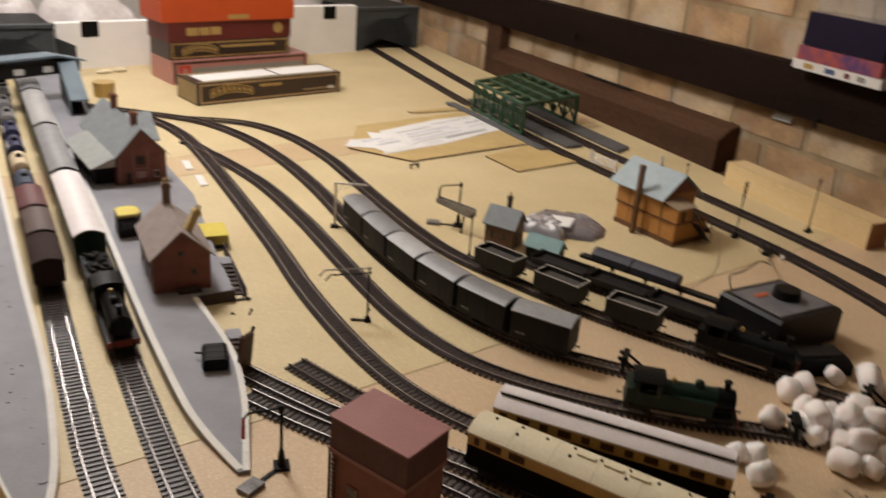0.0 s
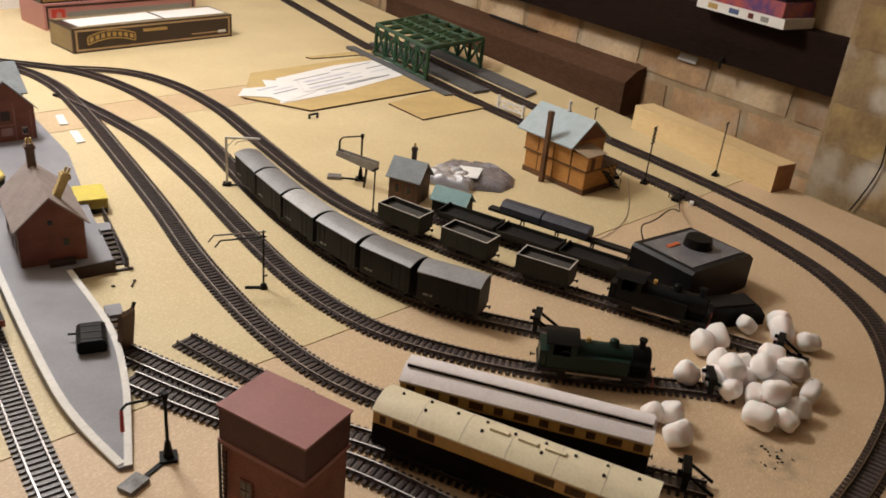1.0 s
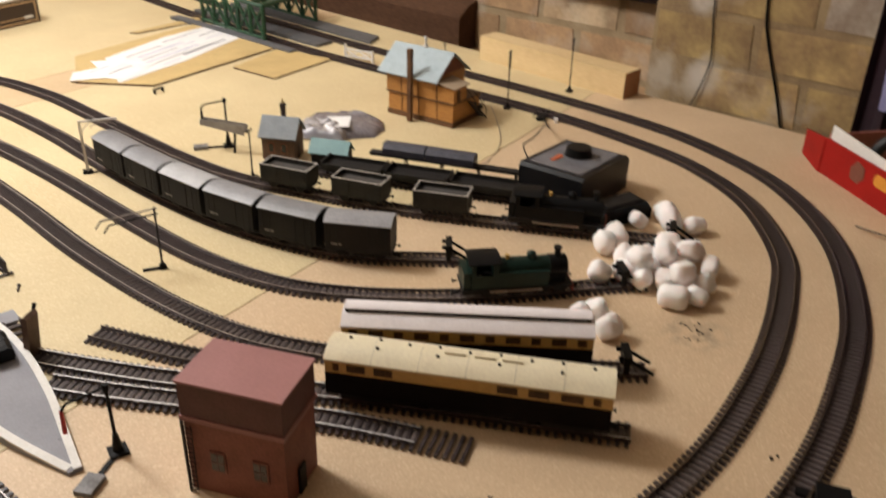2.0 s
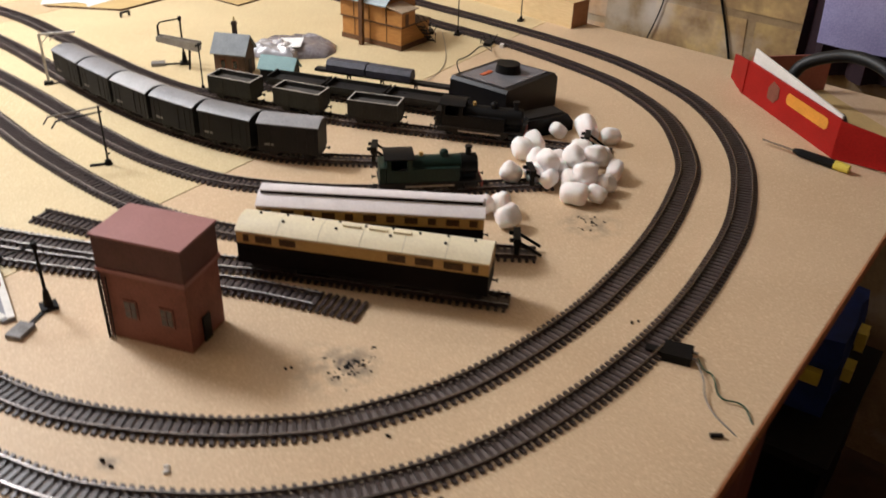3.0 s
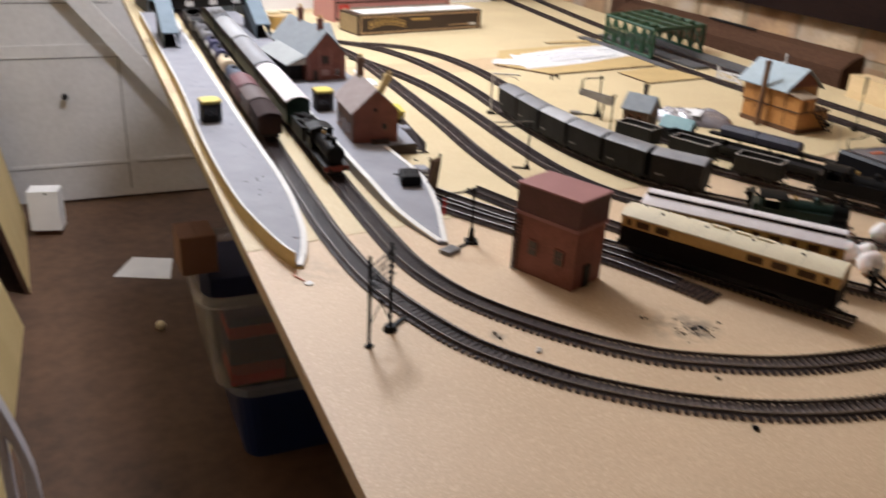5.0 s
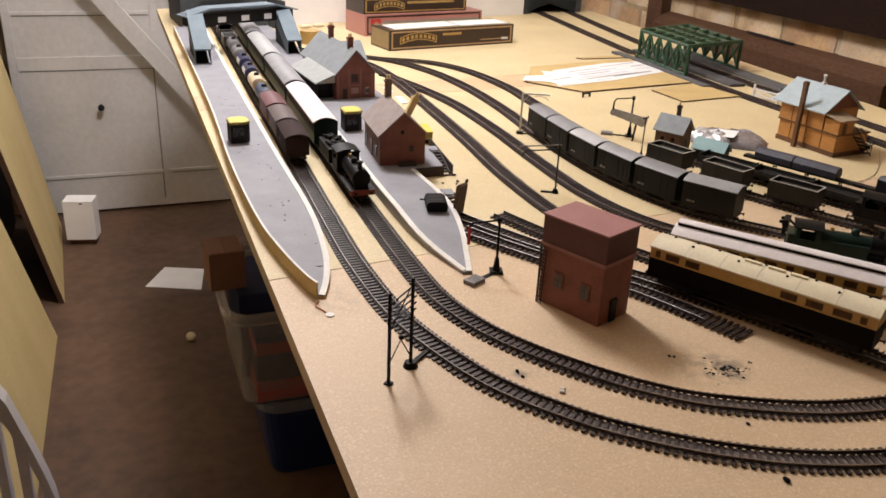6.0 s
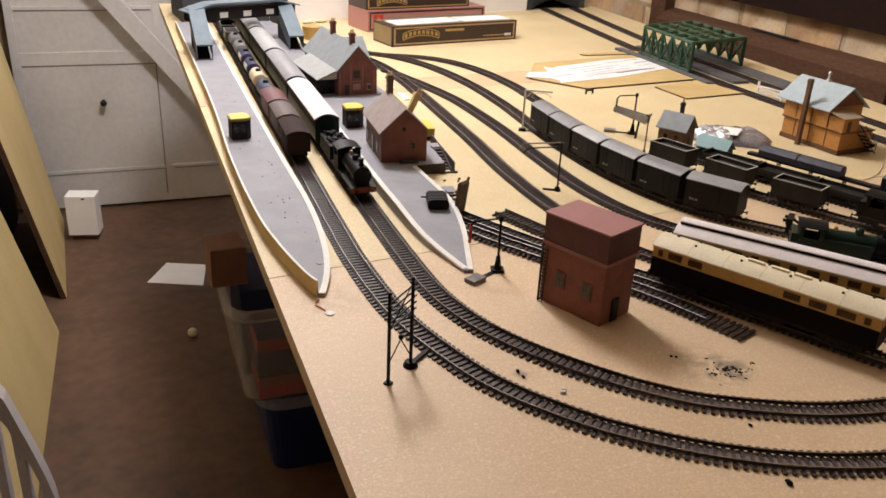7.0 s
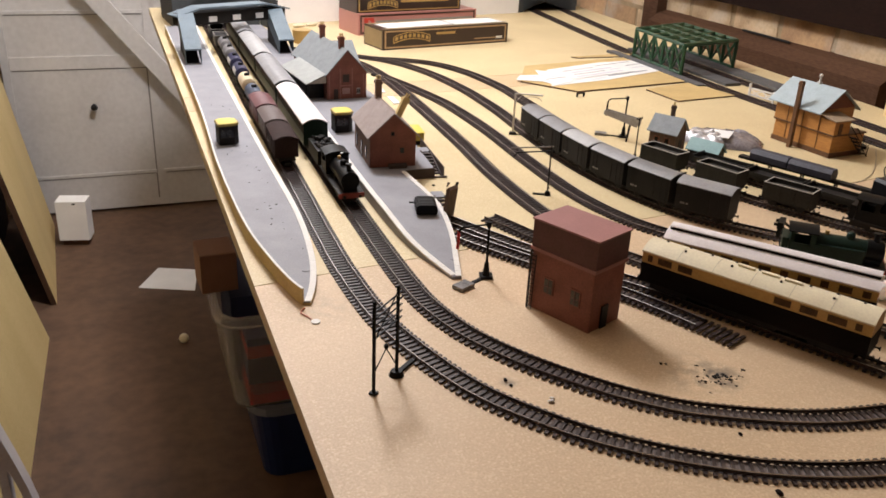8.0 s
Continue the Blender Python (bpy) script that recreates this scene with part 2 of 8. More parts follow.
def limewash(m, base_amount, spots):
    """Old lime and soot clouding a wall across its bricks and joints; spots: y, z, radius, strength."""
    N, L = m.node_tree.nodes, m.node_tree.links
    p = N["Principled BSDF"]
    base = p.inputs["Base Color"].links[0].from_socket
    geo = N.new("ShaderNodeNewGeometry")
    cloud = N.new("ShaderNodeTexNoise")
    cloud.inputs["Scale"].default_value, cloud.inputs["Detail"].default_value = 9, 7
    L.new(geo.outputs["Position"], cloud.inputs["Vector"])
    layers = []
    for lo, hi, amount, colour in ((0.54, 0.68, base_amount, (0.60, 0.54, 0.45, 1)), (0.48, 0.34, base_amount * 1.1, (0.17, 0.10, 0.05, 1))):
        mr = N.new("ShaderNodeMapRange")
        mr.inputs["From Min"].default_value, mr.inputs["From Max"].default_value = lo, hi
        mr.inputs["To Max"].default_value = amount
        L.new(cloud.outputs[0], mr.inputs[0])
        layers.append((mr.outputs[0], colour))
    flat = N.new("ShaderNodeVectorMath")
    flat.operation = "MULTIPLY"
    flat.inputs[1].default_value = (0, 1, 1)
    L.new(geo.outputs["Position"], flat.inputs[0])
    ragged = N.new("ShaderNodeMapRange")
    ragged.inputs["From Min"].default_value, ragged.inputs["From Max"].default_value = 0.36, 0.58
    L.new(cloud.outputs[0], ragged.inputs[0])
    for y, z, r, amount in spots:
        ds = N.new("ShaderNodeVectorMath")
        ds.operation = "DISTANCE"
        ds.inputs[1].default_value = (0, y, z)
        L.new(flat.outputs[0], ds.inputs[0])
        fall = N.new("ShaderNodeMapRange")
        fall.interpolation_type = "SMOOTHSTEP"
        fall.inputs["From Min"].default_value, fall.inputs["From Max"].default_value = r, r * 0.25
        fall.inputs["To Max"].default_value = amount
        L.new(ds.outputs["Value"], fall.inputs[0])
        mul = N.new("ShaderNodeMath")
        mul.operation = "MULTIPLY"
        L.new(fall.outputs[0], mul.inputs[0])
        L.new(ragged.outputs[0], mul.inputs[1])
        layers.append((mul.outputs[0], (0.66, 0.61, 0.54, 1)))
    for fac, colour in layers:
        mx = N.new("ShaderNodeMix")
        mx.data_type = "RGBA"
        L.new(fac, mx.inputs[0])
        L.new(base, mx.inputs[6])
        mx.inputs[7].default_value = colour
        base = mx.outputs[2]
    L.new(base, p.inputs["Base Color"])


PIER_LIME = ((0.228, 0.17, 0.032, 0.85), (0.215, 0.11, 0.04, 0.8), (0.188, -0.035, 0.05, 0.7), (0.10, -0.04, 0.06, 0.5))
for wall_mat in (M_BRICKPIER, M_BRICKGREY, M_BRICKRUST, M_PIERMORTAR):
    limewash(wall_mat, 0.55, PIER_LIME)
for wall_mat in (M_BRICKS, M_BRICKWARM, M_MORTAR):
    limewash(wall_mat, 0.42, ())
M_PLYLEAN = mat("yellow_plywood", (0.66, 0.52, 0.25), (0.54, 0.41, 0.18), 0.7, scale=6, stretch=(1, 1, 0.2))
# grey line paint: shade in the door's gaps put into colour
M_GAPSHADE = mat("shadow_gap_paint", (0.3, 0.285, 0.27), (0.2, 0.19, 0.18), 0.7, scale=8)
M_CEIL = mat("ceiling_board", (0.6, 0.56, 0.5), None, 0.8, scale=4)
M_REDBOX = mat("red_card_box", (0.36, 0.012, 0.008), (0.26, 0.009, 0.006), 0.55, scale=20, spec=0.15)
M_ORANGE = mat("orange_label", (0.75, 0.32, 0.03), None, 0.5)
M_BINCLEAR = mat("translucent_bin", (0.86, 0.84, 0.83), (0.8, 0.78, 0.77), 0.2, scale=8, bump=0.0)
M_BINCLEAR.node_tree.nodes["Principled BSDF"].inputs["Transmission Weight"].default_value = 0.83
M_BINCLEAR.node_tree.nodes["Principled BSDF"].inputs["IOR"].default_value = 1.15
M_HUT = mat("hut_brown_boards", (0.15, 0.085, 0.055), (0.09, 0.05, 0.033), 0.7, scale=60, stretch=(6, 6, 1))
M_PALEROOF = mat("pale_van_roof", (0.45, 0.45, 0.46), (0.34, 0.34, 0.35), 0.45, scale=50)
M_BLUE = mat("blue_plastic", (0.012, 0.028, 0.13), (0.008, 0.02, 0.095), 0.4, scale=8)
M_REDTHING = mat("red_contents", (0.25, 0.04, 0.03), None, 0.5)
M_CARTON = mat("brown_carton", (0.27, 0.14, 0.085), (0.2, 0.10, 0.06), 0.8, scale=12)


# ---- building helpers ----
def bx(bm, x0, x1, y0, y1, z0, z1, m=None):
    """A box into bm, turned by m."""
    m = m or Matrix()
    vs = [bm.verts.new(m @ Vector((x, y, z))) for z in (z0, z1) for y in (y0, y1) for x in (x0, x1)]
    for a in ((0, 2, 3, 1), (4, 5, 7, 6), (0, 1, 5, 4), (2, 6, 7, 3), (0, 4, 6, 2), (1, 3, 7, 5)):
        bm.faces.new([vs[i] for i in a])
    return vs


def rod(bm, p0, p1, r0, r1=None, n=10):
    """A round rod or cone between two points."""
    p0, p1 = Vector(p0), Vector(p1)
    r1 = r0 if r1 is None else r1
    q = (p1 - p0).to_track_quat("Z", "Y")
    rings = []
    for p, r in ((p0, r0), (p1, r1)):
        rings.append([bm.verts.new(p + q @ Vector((r * math.cos(2 * math.pi * k / n), r * math.sin(2 * math.pi * k / n), 0))) for k in range(n)])
    for k in range(n):
        bm.faces.new((rings[0][k], rings[0][(k + 1) % n], rings[1][(k + 1) % n], rings[1][k]))
    bm.faces.new(rings[0][::-1])
    bm.faces.new(rings[1])


def prism(bm, outline, a0, a1, axis="z", m=None):
    """An outline of two coordinates pushed from a0 to a1 along an axis."""
    m = m or Matrix()
    at = {"z": lambda u, v, w: (u, v, w), "y": lambda u, v, w: (u, w, v), "x": lambda u, v, w: (w, u, v)}[axis]
    lo = [bm.verts.new(m @ Vector(at(u, v, a0))) for u, v in outline]
    hi = [bm.verts.new(m @ Vector(at(u, v, a1))) for u, v in outline]
    n = len(outline)
    for k in range(n):
        bm.faces.new((lo[k], lo[(k + 1) % n], hi[(k + 1) % n], hi[k]))
    bm.faces.new(lo[::-1])
    bm.faces.new(hi)


def ball(bm, c, r, seg=10, squash=(1, 1, 1), m=None):
    bmesh.ops.create_uvsphere(bm, u_segments=seg, v_segments=max(4, seg * 2 // 3), radius=r, matrix=Matrix.Translation(c) @ (m or Matrix()) @ Matrix.Diagonal((*squash, 1)))


def finish(bm, name, material, smooth=False, bevel=0.0):
    if bevel:
        bmesh.ops.bevel(bm, geom=[e for e in bm.edges if e.is_manifold and e.calc_face_angle(0) > 0.5], offset=bevel, segments=1, affect="EDGES")
    bmesh.ops.recalc_face_normals(bm, faces=bm.faces[:])
    me = bpy.data.meshes.new(name)
    bm.to_mesh(me)
    bm.free()
    me.materials.append(material)
    if smooth:
        me.shade_smooth()
        me.set_sharp_from_angle(angle=radians(40))
    return me


def part(name, bm, material, parent, label="", smooth=False, bevel=0.0, at=None):
    """One mesh object under a thing or a part."""
    ob = new(name, finish(bm, name, material, smooth, bevel))
    ob.parent = parent
    if at is not None:
        ob.matrix_basis = at
    if label:
        ob["label"] = label
    return ob


def share(name, mesh, parent, m):
    ob = new(name, mesh)
    ob.parent = parent
    ob.matrix_basis = m
    return ob


def thing(name, m, label, category, group="", kind=""):
    ob = new(name)
    ob.empty_display_size = 0.02
    ob.matrix_basis = m
    return tagged(ob, label, category, group, kind)


def solo(name, bm, material, label, category, group="", kind="", m=None, smooth=False, bevel=0.0):
    """A thing that is a single mesh."""
    ob = new(name, finish(bm, name, material, smooth, bevel))
    if m is not None:
        ob.matrix_basis = m
    return tagged(ob, label, category, group, kind)


def spline(pts, step=0.004):
    """A smooth line through plan points: places and headings at even steps."""
    p = [np.array(q, float) for q in pts]
    p = [2 * p[0] - p[1]] + p + [2 * p[-1] - p[-2]]
    out = []
    for i in range(1, len(p) - 2):
        a, b, c, d = p[i - 1 : i + 3]
        n = max(2, int(np.linalg.norm(c - b) / 0.002))
        for k in range(n):
            t = k / n
            out.append(0.5 * (2 * b + (c - a) * t + (2 * a - 5 * b + 4 * c - d) * t * t + (3 * b - a - 3 * c + d) * t**3))
    out.append(p[-2])
    out = np.array(out)
    for _ in range(60):
        out[1:-1] = 0.25 * out[:-2] + 0.5 * out[1:-1] + 0.25 * out[2:]
    run = np.r_[0, np.cumsum(np.linalg.norm(np.diff(out, axis=0), axis=1))]
    s = np.arange(0, run[-1], step)
    q = np.c_[np.interp(s, run, out[:, 0]), np.interp(s, run, out[:, 1])]
    h = np.gradient(q, axis=0)
    h /= np.linalg.norm(h, axis=1)[:, None]
    return q, h


def ride(line, d, step=0.004):
    """The pose of a thing that stands on a track, d metres along it."""
    q, h = line
    f = min(max(d / step, 0), len(q) - 1.001)
    k = int(f)
    w = f - k
    p = q[k] * (1 - w) + q[k + 1] * w
    v = h[k] * (1 - w) + h[k + 1] * w
    return pose(p[0], p[1], 0, 0, 0, math.degrees(math.atan2(v[1], v[0])))


def along(line, x=None, y=None, first=False):
    """How far along a line it passes nearest to a plan coordinate; first: on its first half."""
    q = line[0][: len(line[0]) // 3] if first else line[0]
    return 0.004 * int(np.argmin(np.abs(q[:, 0] - x) if x is not None else np.abs(q[:, 1] - y)))


# ---- the room ----
FLOOR = -0.85
# the brick wall stands behind a gap at the board's edge: its bricks and what hangs on it are laid out
# on the plane x = WX and moved out by one enlargement
WX, WK, WC = 1.345, 1.22, Vector((0.005, -0.495, 0.475))
WALLSIDE = Matrix.Translation(WC) @ Matrix.Scale(WK, 4) @ Matrix.Translation(-WC)


def wallside(ob):
    ob.matrix_basis = WALLSIDE @ ob.matrix_basis
    return ob


WALLX, BACKY, LEFTX, FRONTY, CEIL = 1.640, 2.60, -0.60, -2.2, 1.45


def slab(name, x0, x1, y0, y1, z0, z1, material, label, category):
    bm = bmesh.new()
    bx(bm, x0, x1, y0, y1, z0, z1)
    return solo(name, bm, material, label, category, kind="structure")


slab("floor", LEFTX - 0.2, WALLX + 0.3, FRONTY - 0.2, BACKY + 0.3, FLOOR - 0.1, FLOOR, M_FLOOR, "dusty brown concrete garage floor in shadow", "floor")
slab("ceiling", LEFTX - 0.2, WALLX + 0.3, FRONTY - 0.2, BACKY + 0.3, CEIL, CEIL + 0.05, M_CEIL, "plain pale ceiling boards of the garage", "ceiling")
slab("wall_left", LEFTX - 0.15, LEFTX, FRONTY, BACKY, FLOOR, CEIL, M_MORTAR, "rendered side wall of the garage", "wall")
# unseen wall_front: its brown is chosen to lessen the bounce below the board
slab("wall_front", LEFTX - 0.15, WALLX + 0.2, FRONTY - 0.15, FRONTY, FLOOR, CEIL, M_CARTON, "unseen end wall, made brown to cut bounced light", "wall")
wall_right = slab("wall_right", WALLX + 0.003, WALLX + 0.2, FRONTY, BACKY, FLOOR, CEIL, M_MORTAR, "buff brick garage wall with wide mortar joints", "wall")
slab("wall_back", LEFTX - 0.15, WALLX + 0.2, BACKY + 0.06, BACKY + 0.2, FLOOR, CEIL, M_MORTAR, "plain wall behind the garage door", "wall")
pier = wallside(slab("wall_pier", 1.285 + 0.003, WX + 0.02, -0.62, 0.165, -0.611, 1.274, M_PIERMORTAR, "brick pier that stands proud of the wall", "wall"))


# ---- the layout board ----
def board_y(c, x):
    return c + 0.12 * x


board = thing("layout_board", pose(0, 0, 0), "large unpainted chipboard baseboard of a model railway", "baseboard", kind="structure")
LX, RX = -0.0435, 1.272


def front_y(x):
    return -0.494 + 0.05 * x


def right_x(y):
    """The board's edge along the wall, which runs slightly outwards."""
    return RX + 0.06 * max(0, y)


def panel(c0, c1, material):
    bm = bmesh.new()
    g = 0.0009
    y0a, y0b = (front_y(LX), front_y(RX)) if c0 is None else (board_y(c0, LX) + g, board_y(c0, RX) + g)
    ya, yb = board_y(c1, LX) - g, board_y(c1, RX) - g
    prism(bm, [(LX, y0a), (right_x(y0b), y0b), (right_x(yb), yb), (LX, ya)], -0.018, 0)
    part("board_panel", bm, material, board, bevel=0.0006)


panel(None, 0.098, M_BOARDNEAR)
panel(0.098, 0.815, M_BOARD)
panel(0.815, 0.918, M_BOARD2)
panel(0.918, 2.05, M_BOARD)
bm = bmesh.new()
prism(bm, [(LX - 0.0005, front_y(LX) - 0.002), (RX, front_y(RX) - 0.002), (RX, front_y(RX) + 0.0005), (LX - 0.0005, front_y(LX) + 0.0005)], -0.0178, -0.0004)
part("edge_strip", bm, M_BOARDEDGE, board, "raw brown front edge")
bm = bmesh.new()
for y in (-0.30, 0.2, 0.8, 1.4):
    bx(bm, LX + 0.12, RX - 0.05, y, y + 0.045, -0.088, -0.0185)
part("bearer", bm, M_LUMBER, board)
bm = bmesh.new()
bx(bm, 0.53, 0.572, -0.456, -0.414, FLOOR, -0.0185)
part("leg", bm, mat("red_brown_stain", (0.20, 0.065, 0.045), (0.13, 0.04, 0.03), 0.7, scale=14, stretch=(1, 1, 0.2)), board, "red-brown stained leg")
for x in (0.42, 1.2):
    for y in (0.0, 0.7, 1.7):
        bm = bmesh.new()
        bx(bm, x, x + 0.05, y, y + 0.05, FLOOR, -0.0885)
        part("leg", bm, M_LUMBER, board)


# ---- tracks ----
GAUGE, ZS, ZR = 0.0175, 0.0022, 0.0052


def sleeper():
    bm = bmesh.new()
    bx(bm, -0.00155, 0.00155, -0.0150, 0.0150, 0, ZS)
    for s in (-1, 1):
        bx(bm, -0.0013, 0.0013, s * GAUGE / 2 - 0.0018, s * GAUGE / 2 + 0.0018, ZS - 0.0002, ZS + 0.0009)
    return finish(bm, "sleeper", M_SLEEPER)


SLEEPER = sleeper()
PITCH = 0.0069


def track(pts, label, lift=0.0, near=None, rail=None, bare=0.0):
    """A length of track: two rails and its sleepers; near: a stretch of the plan (y below which sleepers are single pieces)."""
    line = spline(pts)
    q, h = line
    t = thing("railway_track", pose(0, 0, lift), label, "track", "lengths of model track")
    n = np.c_[-h[:, 1], h[:, 0]]
    for s in (-1, 1):
        bm = bmesh.new()
        prof = [(-0.0011, ZS), (0.0011, ZS), (0.0011, ZS + 0.0006), (0.0004, ZS + 0.0009), (0.0004, ZR - 0.0008), (0.00055, ZR - 0.0006), (0.00055, ZR), (-0.00055, ZR), (-0.00055, ZR - 0.0006), (-0.0004, ZR - 0.0008), (-0.0004, ZS + 0.0009), (-0.0011, ZS + 0.0006)]
        rows = []
        for k in range(0, len(q) - int(bare / 0.004), 2):
            c = q[k] + n[k] * s * GAUGE / 2
            rows.append([bm.verts.new((c[0] + n[k][0] * u, c[1] + n[k][1] * u, v)) for u, v in prof])
        for a, b in zip(rows, rows[1:]):
            for k in range(len(prof)):
                bm.faces.new((a[k], a[(k + 1) % len(prof)], b[(k + 1) % len(prof)], b[k]))
        bm.faces.new(rows[0][::-1])
        bm.faces.new(rows[-1])
        ob = part("rail", bm, M_RAIL, t, "dark running rail with a bright worn head")
        ob.data.materials.append(rail or M_RAILTOP)
        for p in ob.data.polygons:
            p.material_index = int(p.normal.z > 0.9 and p.center.z > ZR - 0.0002)
    bm = bmesh.new()
    rows = []
    for k in range(0, len(q) - int(bare / 0.004), 2):
        rows.append([bm.verts.new((*(q[k] + n[k] * u), v)) for u, v in ((-0.0085, 0), (0.0085, 0), (0.0085, 0.0007), (-0.0085, 0.0007))])
    for a, b in zip(rows, rows[1:]):
        for k in range(4):
            bm.faces.new((a[k], a[(k + 1) % 4], b[(k + 1) % 4], b[k]))
    bm.faces.new(rows[0][::-1])
    bm.faces.new(rows[-1])
    part("underlay", bm, M_WEB, t, "thin grey web between the sleepers")
    total = 0.004 * (len(q) - 1)
    verts, faces = [], []
    base_v = [v.co.copy() for v in SLEEPER.vertices]
    base_f = [tuple(p.vertices) for p in SLEEPER.polygons]
    d = 0.0015
    while d < total - 0.001:
        m = ride(line, d)
        if near is not None and m.translation.y < near:
            share("sleeper", SLEEPER, t, m)
        else:
            o = len(verts)
            verts += [m @ v for v in base_v]
            faces += [tuple(i + o for i in f) for f in base_f]
        d += PITCH
    if verts:
        me = bpy.data.meshes.new("sleeper_run")
        me.from_pydata(verts, [], faces)
        me.materials.append(M_SLEEPER)
        ob = new("sleeper_run", me)
        ob.parent = t
        tagged(ob, kind="stuff")
    return line


OUTER = track([(0.095, 1.95), (0.084, 1.36), (0.072, 0.86), (0.068, 0.6), (0.0615, 0.4), (0.0555, 0.2), (0.0545, 0.09), (0.063, -0.03), (0.092, -0.1355), (0.1147, -0.181), (0.1346, -0.209), (0.1676, -0.248), (0.2317, -0.2985), (0.310, -0.336), (0.4162, -0.3585), (0.535, -0.363), (0.652, -0.351), (0.783, -0.322), (0.93, -0.255), (1.049, -0.149), (1.115, -0.025), (1.147, 0.1), (1.161, 0.3), (1.162, 0.487), (1.165, 0.8), (1.185, 1.15), (1.213, 1.415), (1.262, 1.75), (1.31, 2.04)], "outer main line of dark flexible track with shiny rails", 0, near=0.10)
INNER = track([(0.15, 1.95), (0.1375, 1.45), (0.126, 0.9), (0.118, 0.525), (0.112, 0.225), (0.111, 0.065), (0.1155, -0.004), (0.131, -0.066), (0.1535, -0.112), (0.17, -0.1385), (0.2015, -0.1805), (0.2357, -0.2155), (0.273, -0.243), (0.363, -0.281), (0.489, -0.2966), (0.60, -0.2905), (0.69, -0.276), (0.78, -0.252), (0.86, -0.221), (0.96, -0.146), (1.018, -0.066), (1.053, 0.023), (1.08, 0.2), (1.08, 0.4), (1.07, 0.75), (1.085, 1.1), (1.12, 1.45), (1.16, 1.8), (1.19, 2.02)], "inner main line of dark flexible track", 0, near=0.10)
S1 = track([(0.21, 1.36), (0.30, 1.27), (0.352, 1.19), (0.376, 1.08), (0.378, 0.95), (0.373, 0.795), (0.36, 0.53), (0.347, 0.36), (0.346, 0.213), (0.357, 0.116), (0.378, 0.052), (0.415, -0.018), (0.465, -0.088), (0.520, -0.158), (0.562, -0.212)], "siding that curves in beside the coaches", 0.0002, rail=M_RAILDULL)
S2 = track([(0.376, 1.03), (0.388, 0.97), (0.405, 0.899), (0.428, 0.76), (0.432, 0.58), (0.425, 0.403), (0.424, 0.258), (0.441, 0.156), (0.472, 0.09), (0.525, 0.02), (0.59, -0.045), (0.652, -0.093), (0.70, -0.135)], "siding under the green locomotive", 0.0004, rail=M_RAILDULL)
S3 = track([(0.21, 1.37), (0.334, 1.265), (0.43, 1.175), (0.483, 1.047), (0.505, 0.888), (0.506, 0.724), (0.498, 0.609), (0.49, 0.5), (0.487, 0.4), (0.492, 0.3), (0.510, 0.205), (0.54, 0.13), (0.58, 0.077), (0.61, 0.04)], "siding under the row of covered vans", 0.0006, rail=M_RAILDULL)
S4 = track([(0.40, 1.205), (0.515, 1.14), (0.57, 1.03), (0.59, 0.88), (0.587, 0.763), (0.58, 0.615), (0.577, 0.49), (0.587, 0.385), (0.625, 0.262), (0.66, 0.167), (0.706, 0.072), (0.765, -0.04), (0.82, -0.145)], "siding under the open wagons", 0.0008, rail=M_RAILDULL)
S5 = track([(0.208, 0.225), (0.235, 0.170), (0.272, 0.100), (0.313, 0.035), (0.358, -0.03), (0.414, -0.130), (0.474, -0.240)], "straight siding under the cream coach", 0.001, rail=M_RAILBRIGHT)
track([(0.205, 0.165), (0.232, 0.115), (0.265, 0.06), (0.30, 0.00), (0.331, -0.052), (0.36, -0.117), (0.378, -0.163)], "short siding with an unfinished end", 0.0012, rail=M_RAILBRIGHT, bare=0.05)
track([(0.272, 0.205), (0.288, 0.16), (0.305, 0.115), (0.33, 0.06)], "loose offcut of track", 0.0002)


# ---- platforms ----
ZP = 0.015


def tapered(bm, pts, z0, lift=0.0):
    """A plan outline of (x, y, top height), from z0 up."""
    lo = [bm.verts.new((x, y, z0 if lift == 0 else z + z0)) for x, y, z in pts]
    hi = [bm.verts.new((x, y, z + lift)) for x, y, z in pts]
    n = len(pts)
    for k in range(n):
        bm.faces.new((lo[k], lo[(k + 1) % n], hi[(k + 1) % n], hi[k]))
    fl = bm.faces.new(lo[::-1])
    fh = bm.faces.new(hi)
    bmesh.ops.triangulate(bm, faces=[fl, fh])


def platform(pieces, label, side_mat):
    """A raised platform with a ramped end: painted side, grey top."""
    t = thing("platform", pose(0, 0, 0), label, "platform", "station platforms")
    bm = bmesh.new()
    for pts in pieces:
        tapered(bm, [(x, y, z - 0.0012) for x, y, z in pts], 0)
    part("side", bm, side_mat, t, "painted platform side")
    bm = bmesh.new()
    for pts in pieces:
        tapered(bm, pts, -0.001, 0.0002)
    part("top", bm, M_PLAT, t, "smooth grey platform surface")
    return t


def coping(t, edge, zf, w, inward):
    """White stones along an edge line of the platform."""
    q, h = spline(edge, 0.004)
    n = np.c_[-h[:, 1], h[:, 0]] * inward
    for k in range(0, len(q) - 1, 3):
        e = min(k + 3, len(q) - 1)
        a, b = q[k], q[e]
        u = h[k] * 0.00012
        bm = bmesh.new()
        pts = [a + u, b - u, b - u + n[e] * w, a + u + n[k] * w]
        if inward < 0:
            pts = pts[::-1]
        tapered(bm, [(p[0], p[1], zf(p[1])) for p in pts], -0.001, 0.0010)
        part("coping_stone", bm, M_WHITE, t)


def ramp1(y):
    return ZP - 0.0115 * min(1, max(0, (0.185 - y) / 0.145))


def ramp2(y):
    return ZP - 0.0115 * min(1, max(0, (0.235 - y) / 0.175))


